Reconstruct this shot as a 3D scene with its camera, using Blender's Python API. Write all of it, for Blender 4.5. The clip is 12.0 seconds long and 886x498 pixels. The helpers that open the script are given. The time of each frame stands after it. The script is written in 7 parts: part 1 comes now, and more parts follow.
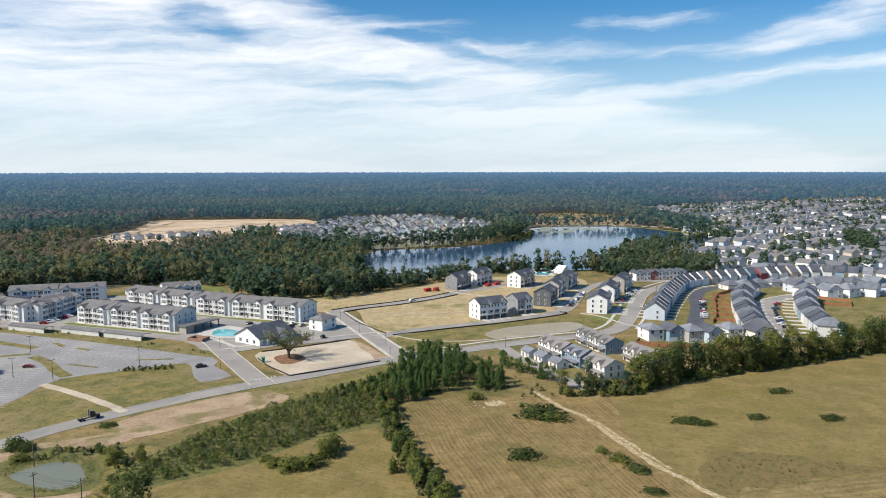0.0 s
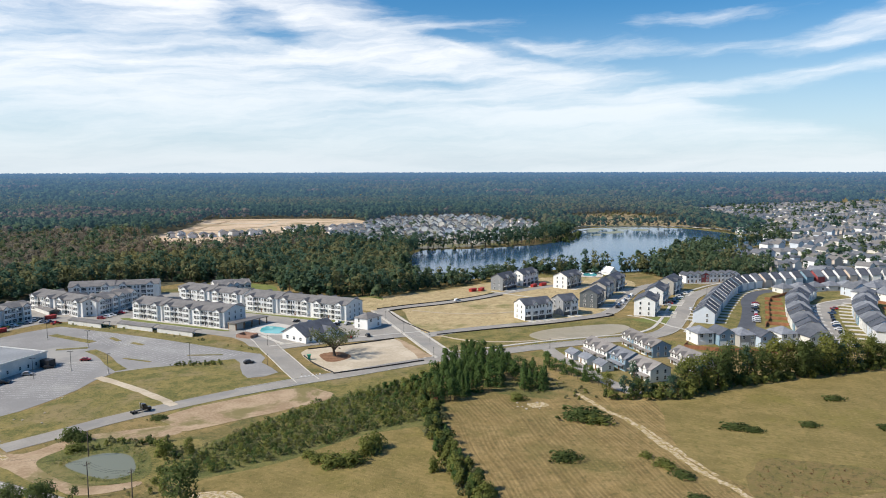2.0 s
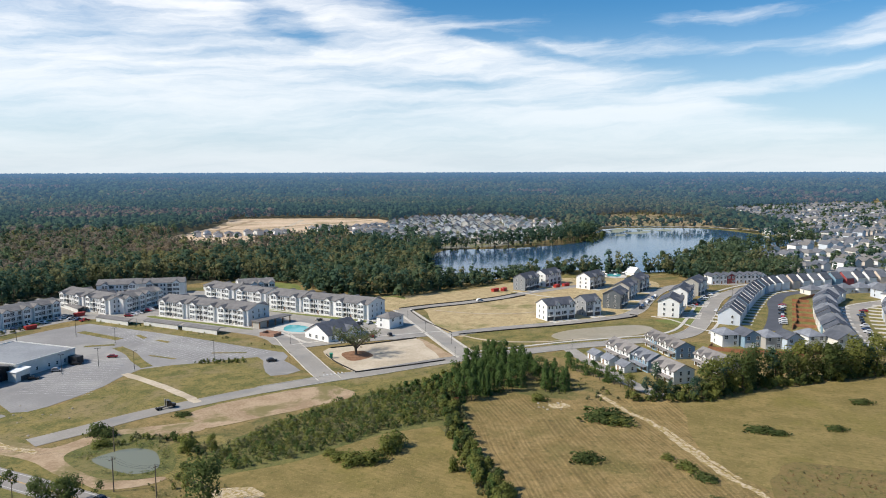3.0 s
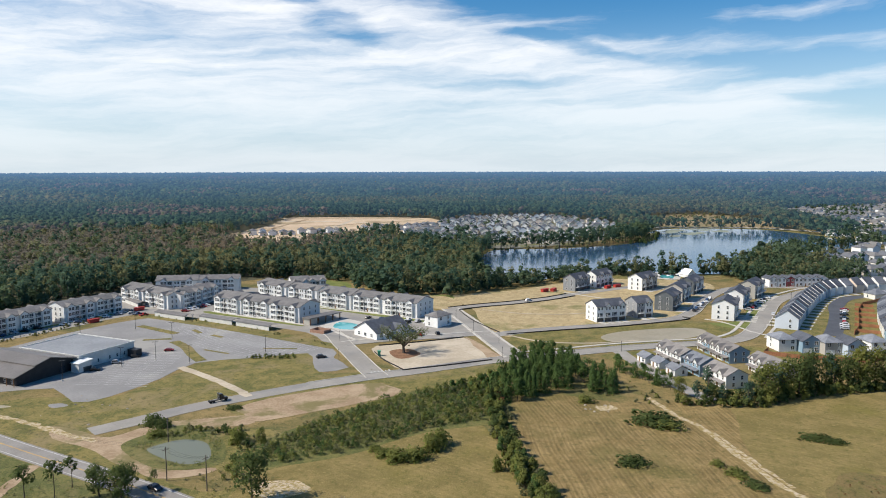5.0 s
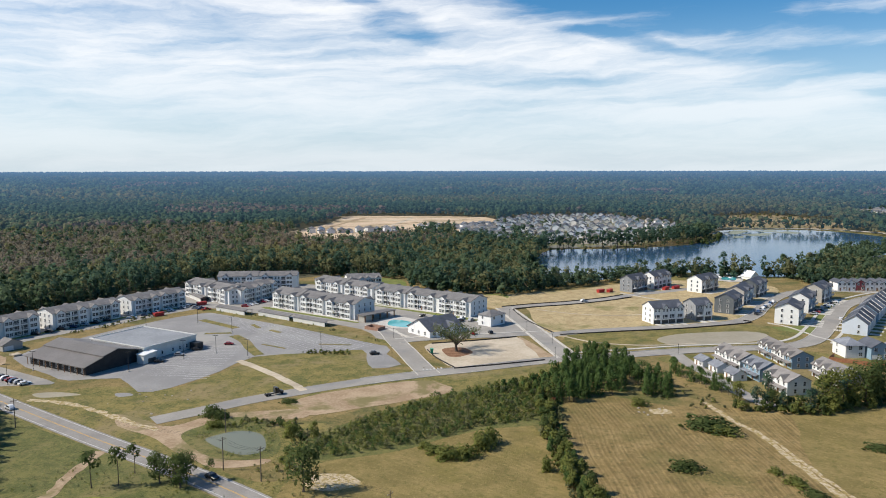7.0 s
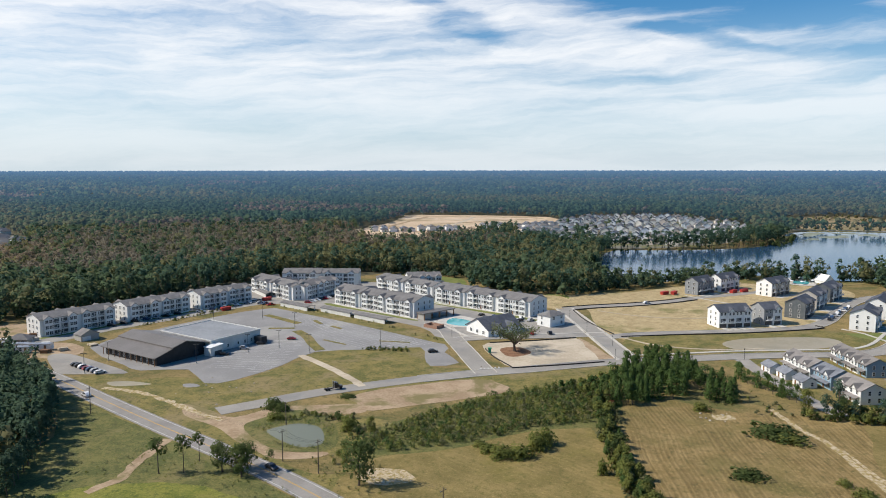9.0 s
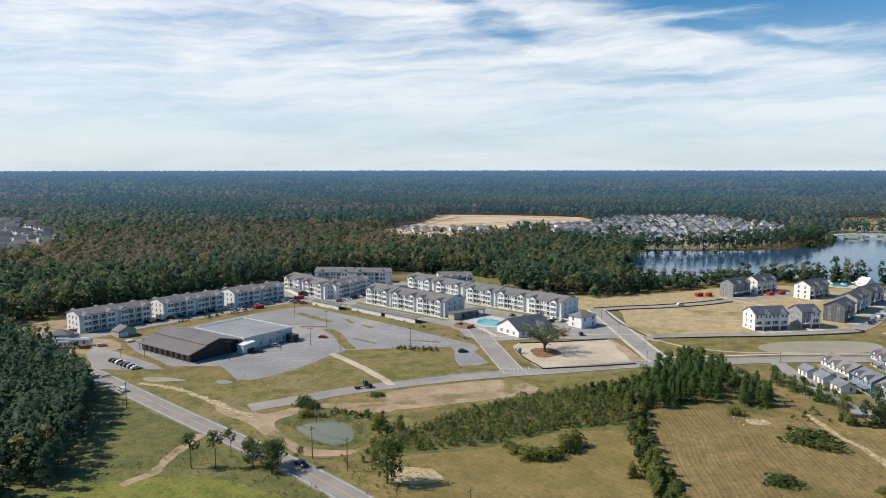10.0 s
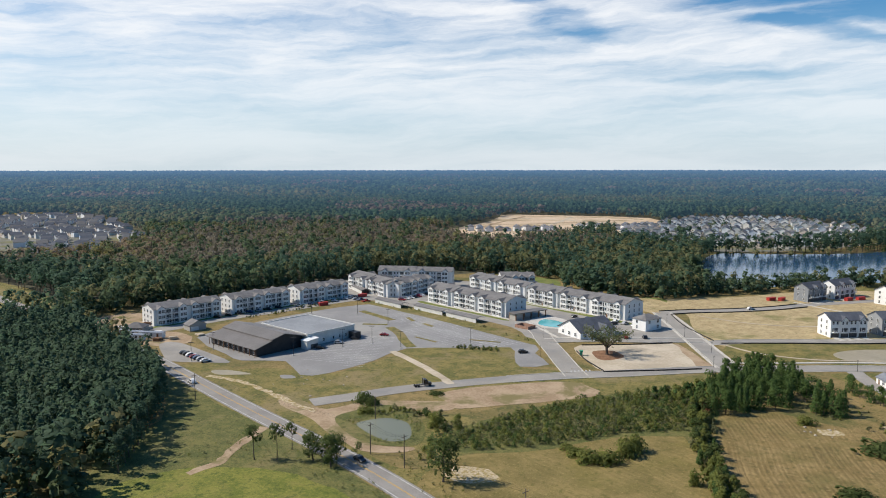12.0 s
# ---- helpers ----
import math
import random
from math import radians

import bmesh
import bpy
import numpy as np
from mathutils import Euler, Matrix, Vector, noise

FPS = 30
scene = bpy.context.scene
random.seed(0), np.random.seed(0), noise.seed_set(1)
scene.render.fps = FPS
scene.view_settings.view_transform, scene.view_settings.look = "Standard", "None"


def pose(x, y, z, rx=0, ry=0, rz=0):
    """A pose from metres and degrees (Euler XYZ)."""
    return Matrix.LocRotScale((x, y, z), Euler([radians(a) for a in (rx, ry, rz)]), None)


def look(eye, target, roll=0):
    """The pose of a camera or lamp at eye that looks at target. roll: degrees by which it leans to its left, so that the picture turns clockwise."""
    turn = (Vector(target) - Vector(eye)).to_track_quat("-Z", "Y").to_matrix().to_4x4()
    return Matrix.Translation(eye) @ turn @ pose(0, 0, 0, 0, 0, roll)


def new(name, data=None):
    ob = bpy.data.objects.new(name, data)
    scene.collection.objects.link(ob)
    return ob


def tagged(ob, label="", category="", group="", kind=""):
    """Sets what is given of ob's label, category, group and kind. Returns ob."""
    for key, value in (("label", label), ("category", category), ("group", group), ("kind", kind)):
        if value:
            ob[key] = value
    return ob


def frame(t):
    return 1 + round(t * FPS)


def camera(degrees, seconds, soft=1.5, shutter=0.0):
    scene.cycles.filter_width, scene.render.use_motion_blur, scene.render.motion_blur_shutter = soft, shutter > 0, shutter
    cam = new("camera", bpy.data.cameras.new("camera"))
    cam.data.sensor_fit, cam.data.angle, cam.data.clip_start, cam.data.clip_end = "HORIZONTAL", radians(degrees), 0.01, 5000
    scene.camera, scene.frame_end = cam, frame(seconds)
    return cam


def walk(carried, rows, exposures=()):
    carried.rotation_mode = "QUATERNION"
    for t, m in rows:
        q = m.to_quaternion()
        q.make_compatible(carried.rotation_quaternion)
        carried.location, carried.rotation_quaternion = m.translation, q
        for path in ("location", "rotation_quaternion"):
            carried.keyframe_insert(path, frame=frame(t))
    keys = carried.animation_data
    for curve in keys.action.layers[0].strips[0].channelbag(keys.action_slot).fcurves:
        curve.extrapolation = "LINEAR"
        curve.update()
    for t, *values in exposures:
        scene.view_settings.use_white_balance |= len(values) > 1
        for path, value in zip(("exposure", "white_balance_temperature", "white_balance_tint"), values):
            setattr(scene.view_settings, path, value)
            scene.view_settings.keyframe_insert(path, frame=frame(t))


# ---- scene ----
cam = camera(63.35, 12.0, soft=1.0)
# seconds, eye (x, y, z), tilt from straight down, yaw, roll
ROWS = [
    (0.0, 0.0, 0.0, 85.0, 83.718, 0.0, -0.07), (0.5, 0.3, -0.06, 85.03, 83.719, 0.95, -0.08),
    (1.0, 0.8, -0.12, 85.05, 83.722, 1.93, -0.10), (1.5, 1.27, -0.09, 85.03, 83.728, 2.9, -0.10),
    (2.0, 1.69, -0.03, 84.98, 83.731, 3.85, -0.10), (2.5, 2.1, -0.05, 84.93, 83.735, 4.8, -0.11),
    (3.0, 2.56, -0.12, 84.91, 83.729, 5.75, -0.11), (5.0, 4.44, -0.22, 84.88, 83.693, 9.92, -0.11),
    (5.5, 4.93, -0.33, 84.87, 83.681, 11.02, -0.11), (6.0, 5.42, -0.43, 84.87, 83.666, 12.14, -0.10),
    (6.5, 5.93, -0.48, 84.87, 83.646, 13.31, -0.09), (7.0, 6.37, -0.54, 84.86, 83.628, 14.52, -0.09),
    (9.0, 8.2, -0.57, 84.73, 83.586, 19.56, -0.04), (9.5, 8.63, -0.45, 84.70, 83.584, 20.85, -0.04),
    (10.0, 9.05, -0.27, 84.66, 83.584, 22.16, -0.04), (10.5, 9.48, -0.12, 84.64, 83.583, 23.47, -0.04),
    (11.0, 9.92, 0.0, 84.65, 83.579, 24.77, -0.05), (11.5, 10.33, 0.12, 84.69, 83.570, 26.07, -0.05),
    (12.0, 10.74, 0.27, 84.69, 83.561, 27.36, -0.05),
]
walk(cam, [(t, pose(x, y, z, tilt, 0, yaw) @ pose(0, 0, 0, 0, 0, roll)) for t, x, y, z, tilt, yaw, roll in ROWS],
     exposures=[(0.0, 0.30), (3.0, 0.28), (6.0, 0.24), (9.0, 0.18), (12.0, 0.14)])

# ---- light: an afternoon sun from the west through thin high cloud ----
SHADOW = Vector((1.0, 0.36, 0)).normalized()      # the way the shadows fall
SUN_HEIGHT = radians(43)
sun = new("sun", bpy.data.lights.new("sun", "SUN"))
sun.data.energy, sun.data.angle, sun.data.color = 4.5, radians(0.6), (1.0, 0.93, 0.825)
sun_way = Vector((SHADOW.x * math.cos(SUN_HEIGHT), SHADOW.y * math.cos(SUN_HEIGHT), -math.sin(SUN_HEIGHT)))
sun.matrix_world = look((-300, 0, 400), Vector((-300, 0, 400)) + sun_way)

world = bpy.data.worlds.new("sky")
scene.world = world
world.use_nodes = True


class Nodes:
    """A small writer of node trees."""

    def __init__(self, tree):
        self.tree = tree
        tree.nodes.clear()

    def add(self, kind, inputs=None):
        n = self.tree.nodes.new(kind)
        for k, v in (inputs or {}).items():
            self.put(n, k, v)
        return n

    def put(self, n, k, v):
        if isinstance(v, bpy.types.NodeSocket):
            self.tree.links.new(v, n.inputs[k])
        else:
            n.inputs[k].default_value = v

    def maths(self, op, a, b=0.0, clamp=False):
        n = self.add("ShaderNodeMath", {0: a, 1: b})
        n.operation, n.use_clamp = op, clamp
        return n.outputs[0]

    def mix(self, f, a, b, blend="MIX"):
        n = self.add("ShaderNodeMix")
        n.data_type, n.blend_type = "RGBA", blend
        for i, v in ((0, f), (6, a), (7, b)):
            self.put(n, i, v)
        return n.outputs[2]

    def noise(self, vector, scale, detail=4.0, rough=0.55, distort=0.0):
        n = self.add("ShaderNodeTexNoise", {"Vector": vector, "Scale": scale, "Detail": detail, "Roughness": rough, "Distortion": distort})
        return n.outputs[0]

    def ramp(self, f, lo, hi, smooth=True):
        n = self.add("ShaderNodeMapRange", {0: f, 1: lo, 2: hi})
        n.interpolation_type = "SMOOTHSTEP" if smooth else "LINEAR"
        return n.outputs[0]

    def vector(self, op, a, b=(0, 0, 0)):
        n = self.add("ShaderNodeVectorMath", {0: a, 1: b})
        n.operation = op
        return n


def rgb(*c):
    return (*c, 1.0)


def build_sky():
    k = Nodes(world.node_tree)
    way = k.add("ShaderNodeTexCoord").outputs["Generated"]
    s = k.add("ShaderNodeSeparateXYZ", {0: way})
    x, y, z = s.outputs
    up = k.maths("MAXIMUM", z, 0.012)
    lifted = k.add("ShaderNodeCombineXYZ", {0: x, 1: y, 2: up}).outputs[0]
    air = k.add("ShaderNodeTexSky")
    air.sky_type, air.sun_disc, air.sun_elevation, air.sun_rotation = "NISHITA", False, SUN_HEIGHT, math.atan2(-SHADOW.x, -SHADOW.y)
    air.altitude, air.air_density, air.dust_density, air.ozone_density = 50, 1.0, 0.3, 3.0
    k.put(air, "Vector", lifted)
    sky = k.add("ShaderNodeHueSaturation", {"Saturation": 1.42, "Value": 0.92, "Color": air.outputs[0]}).outputs[0]
    # high cirrus by bearing (clockwise from north) and height: a broad sheet in the west, loose streaks in the north-east
    bearing = k.maths("ARCTAN2", x, y)
    plane = k.add("ShaderNodeCombineXYZ", {0: bearing, 1: z, 2: 0.0}).outputs[0]
    swirl = k.vector("MULTIPLY", k.vector("SUBTRACT", k.add("ShaderNodeTexNoise", {"Vector": k.vector("MULTIPLY", plane, (5.0, 14.0, 1.0)).outputs[0], "Scale": 1.0, "Detail": 5.0, "Roughness": 0.6}).outputs[1], (0.5, 0.5, 0.5)).outputs[0], (0.16, 0.045, 0.0)).outputs[0]
    blown = k.vector("ADD", plane, swirl).outputs[0]
    bs = k.add("ShaderNodeSeparateXYZ", {0: blown}).outputs
    slant = k.add("ShaderNodeCombineXYZ", {0: bs[0], 1: k.maths("SUBTRACT", bs[1], k.maths("MULTIPLY", bs[0], 0.05)), 2: 0.0}).outputs[0]
    streaks = k.noise(k.vector("MULTIPLY", slant, (3.0, 24.0, 1.0)).outputs[0], 1.0, 8.0, 0.62)
    edge = k.maths("SUBTRACT", k.maths("SUBTRACT", 0.13, k.maths("MULTIPLY", k.maths("SUBTRACT", bs[1], 0.138), 3.3)), bs[0])
    sheet = k.maths("MULTIPLY", k.ramp(edge, -0.14, 0.16), k.ramp(bearing, -3.1, -2.2))
    cover = k.maths("MULTIPLY", sheet, 0.66)

    def streak(cover, at, height, half, thick, slope, much):
        u = k.maths("SUBTRACT", bs[0], at)
        v = k.maths("SUBTRACT", k.maths("SUBTRACT", bs[1], height), k.maths("MULTIPLY", u, slope))
        u, v = k.maths("DIVIDE", u, half), k.maths("DIVIDE", v, thick)
        r = k.maths("ADD", k.maths("MULTIPLY", u, u), k.maths("MULTIPLY", v, v))
        return k.maths("ADD", cover, k.maths("MULTIPLY", k.ramp(r, 1.0, 0.0), much))

    for q in ((0.20, 0.160, 0.19, 0.022, -0.02, 0.42), (0.25, 0.192, 0.13, 0.016, 0.02, 0.3), (0.36, 0.110, 0.28, 0.019, 0.10, 0.38), (0.16, 0.072, 0.20, 0.014, 0.03, 0.34),
              (0.50, 0.176, 0.20, 0.028, 0.16, 0.42), (0.62, 0.13, 0.16, 0.02, 0.05, 0.4), (-0.31, 0.193, 0.09, 0.026, -0.2, -0.30), (-0.37, 0.232, 0.07, 0.016, -0.2, -0.26), (-0.10, 0.115, 0.16, 0.010, 0.05, -0.22),
              (-0.50, 0.125, 0.12, 0.012, 0.05, -0.25), (-0.02, 0.166, 0.14, 0.012, -0.22, -0.25)):
        cover = streak(cover, *q)
    cover = k.maths("ADD", cover, k.maths("MULTIPLY", k.maths("SUBTRACT", streaks, 0.5), 1.9))
    cloud = k.ramp(cover, 0.06, 1.0)
    low = k.ramp(up, 0.0, 0.17)
    cloud = k.maths("MULTIPLY", cloud, k.maths("ADD", k.maths("MULTIPLY", low, 0.56), 0.38), True)
    haze = k.ramp(up, 0.22, 0.0)
    pale = k.mix(k.maths("MULTIPLY", haze, 0.72), sky, rgb(4.6, 5.9, 7.4))
    total = k.mix(cloud, pale, rgb(8.5, 8.6, 8.75))
    bg = k.add("ShaderNodeBackground", {0: total, 1: 0.105})
    k.add("ShaderNodeOutputWorld", {0: bg.outputs[0]})


build_sky()


# ---- materials ----
def surface(name, a, b, scale=0.5, fine=6.0, rough=0.85, bump=0.0, bump_scale=4.0, spread=0.0, metal=0.0, c=None, c_scale=0.05, c_low=0.5, c_high=0.7, stripes=None, spec=0.3, speck=None):
    """A surface of two colours mixed by two sizes of noise, with a third colour in large patches; spread: light and dark from object to object."""
    m = bpy.data.materials.new(name)
    m.use_nodes = True
    k = Nodes(m.node_tree)
    where = k.add("ShaderNodeNewGeometry").outputs["Position"]
    big, small = k.noise(where, scale, 4.0, 0.6), k.noise(where, fine, 3.0, 0.6)
    f = k.ramp(k.maths("ADD", k.maths("MULTIPLY", big, 0.6), k.maths("MULTIPLY", small, 0.4)), 0.40, 0.60)
    col = k.mix(f, rgb(*a), rgb(*b))
    if c:
        col = k.mix(k.ramp(k.noise(where, c_scale, 5.0, 0.62, 0.4), c_low, c_high), col, rgb(*c))
    if stripes:
        angle, width, depth = stripes
        turned = k.add("ShaderNodeMapping", {"Vector": where, "Rotation": (0, 0, radians(angle))}).outputs[0]
        turned = k.vector("MULTIPLY", turned, (1 / width, 0.012, 0.0)).outputs[0]
        bend = k.vector("MULTIPLY", k.add("ShaderNodeTexNoise", {"Vector": where, "Scale": 0.018, "Detail": 1.0}).outputs[1], (5.0, 0.0, 0.0)).outputs[0]
        bent = k.vector("ADD", turned, bend).outputs[0]
        across = k.add("ShaderNodeSeparateXYZ", {0: bent}).outputs[0]
        swath = k.maths("MULTIPLY", k.maths("ADD", k.maths("SINE", k.maths("MULTIPLY", across, 2 * math.pi)), 1.0), 0.5)
        lines = k.maths("ADD", k.maths("MULTIPLY", k.noise(bent, 1.6, 3.0, 0.7), 0.86), k.maths("MULTIPLY", swath, 0.14))
        worn = k.ramp(k.noise(where, 0.05, 3.0, 0.6), 0.32, 0.6)
        col = k.mix(k.maths("MULTIPLY", k.maths("MULTIPLY", k.ramp(lines, 0.36, 0.64), depth), k.maths("ADD", 0.35, k.maths("MULTIPLY", worn, 0.65))), col, rgb(*[q * 0.42 for q in a]))
    if speck:
        dots = k.ramp(k.noise(where, 0.42, 8.0, 0.80), 0.51, 0.60)
        col = k.mix(k.maths("MULTIPLY", dots, 0.62), col, rgb(*speck))
        straw = k.ramp(k.noise(where, 0.75, 6.0, 0.82), 0.54, 0.63)
        col = k.mix(k.maths("MULTIPLY", straw, 0.45), col, rgb(*[min(0.6, q * 1.5) for q in b]))
    if spread:
        r = k.add("ShaderNodeObjectInfo").outputs["Random"]
        col = k.mix(1.0, col, k.add("ShaderNodeCombineColor", {i: k.maths("ADD", 1 - spread, k.maths("MULTIPLY", r, 2 * spread)) for i in range(3)}).outputs[0], "MULTIPLY")
    p = k.add("ShaderNodeBsdfPrincipled", {"Base Color": col, "Roughness": rough, "Metallic": metal, "Specular IOR Level": spec})
    if bump:
        h = k.noise(where, bump_scale, 4.0, 0.65)
        k.put(p, "Normal", k.add("ShaderNodeBump", {"Strength": bump, "Distance": 0.3, "Height": h}).outputs[0])
    k.add("ShaderNodeOutputMaterial", {0: p.outputs[0]})
    return m


def siding(name, colours, board=0.2):
    """Painted lap siding: one colour of a few from house to house, faint boards."""
    m = bpy.data.materials.new(name)
    m.use_nodes = True
    k = Nodes(m.node_tree)
    r = k.add("ShaderNodeObjectInfo").outputs["Random"]
    n = k.add("ShaderNodeValToRGB", {0: r})
    n.color_ramp.interpolation = "CONSTANT"
    while len(n.color_ramp.elements) < len(colours):
        n.color_ramp.elements.new(0.5)
    for i, (e, c) in enumerate(zip(n.color_ramp.elements, colours)):
        e.position, e.color = i / len(colours), rgb(*c)
    where = k.add("ShaderNodeNewGeometry").outputs["Position"]
    dirt = k.ramp(k.noise(where, 0.6, 4.0, 0.6), 0.3, 0.8)
    col = k.mix(k.maths("MULTIPLY", dirt, 0.16), n.outputs[0], rgb(0.42, 0.40, 0.37))
    z = k.add("ShaderNodeSeparateXYZ", {0: where}).outputs[2]
    lap = k.maths("FRACT", k.maths("DIVIDE", z, board))
    p = k.add("ShaderNodeBsdfPrincipled", {"Base Color": col, "Roughness": 0.6, "Specular IOR Level": 0.25})
    k.put(p, "Normal", k.add("ShaderNodeBump", {"Strength": 0.25, "Distance": 0.03, "Height": lap}).outputs[0])
    k.add("ShaderNodeOutputMaterial", {0: p.outputs[0]})
    return m


def foliage(name, a, b, patch, rough=0.75, haze=0.0):
    """Leaves: colour from clump to clump and from tree to tree, a little light coming through; haze: blue emission
    painted in by distance.
    """
    m = bpy.data.materials.new(name)
    m.use_nodes = True
    k = Nodes(m.node_tree)
    geo = k.add("ShaderNodeNewGeometry")
    where, island = geo.outputs["Position"], geo.outputs["Random Per Island"]
    tree = k.ramp(k.noise(where, patch, 3.0, 0.6), 0.33, 0.67)
    f = k.maths("ADD", k.maths("MULTIPLY", tree, 0.65), k.maths("MULTIPLY", island, 0.35))
    col = k.mix(f, rgb(*a), rgb(*b))
    col = k.mix(k.maths("MULTIPLY", k.ramp(k.noise(where, 0.004, 4.0, 0.6), 0.5, 0.72), 0.55), col, rgb(*[0.5 * (p + q) * s for p, q, s in zip(a, b, (1.5, 1.15, 0.9))]))
    p = k.add("ShaderNodeBsdfPrincipled", {"Base Color": col, "Roughness": rough, "Specular IOR Level": 0.15})
    through_leaf = k.add("ShaderNodeBsdfTranslucent", {"Color": col})
    out = k.add("ShaderNodeMixShader", {0: 0.55, 1: p.outputs[0], 2: through_leaf.outputs[0]}).outputs[0]
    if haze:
        # distant woods: haze painted into the leaves as blue emission, growing with distance
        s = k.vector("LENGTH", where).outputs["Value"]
        haze_glow = k.add("ShaderNodeEmission", {0: rgb(0.112, 0.218, 0.39), 1: 1.05})
        out = k.add("ShaderNodeMixShader", {0: k.maths("MULTIPLY", k.ramp(s, 700.0, 4900.0, False), haze), 1: out, 2: haze_glow.outputs[0]}).outputs[0]
    k.add("ShaderNodeOutputMaterial", {0: out})
    return m


def water(name, deep, rough, ripple):
    m = bpy.data.materials.new(name)
    m.use_nodes = True
    k = Nodes(m.node_tree)
    where = k.add("ShaderNodeNewGeometry").outputs["Position"]
    stretched = k.add("ShaderNodeMapping", {"Vector": where, "Scale": (0.35, 1.0, 1.0)}).outputs[0]
    p = k.add("ShaderNodeBsdfPrincipled", {"Base Color": rgb(*deep), "Roughness": rough, "IOR": 1.33, "Specular IOR Level": 0.5})
    k.put(p, "Normal", k.add("ShaderNodeBump", {"Strength": ripple, "Distance": 0.12, "Height": k.noise(stretched, 0.9, 3.0, 0.6)}).outputs[0])
    k.add("ShaderNodeOutputMaterial", {0: p.outputs[0]})
    return m


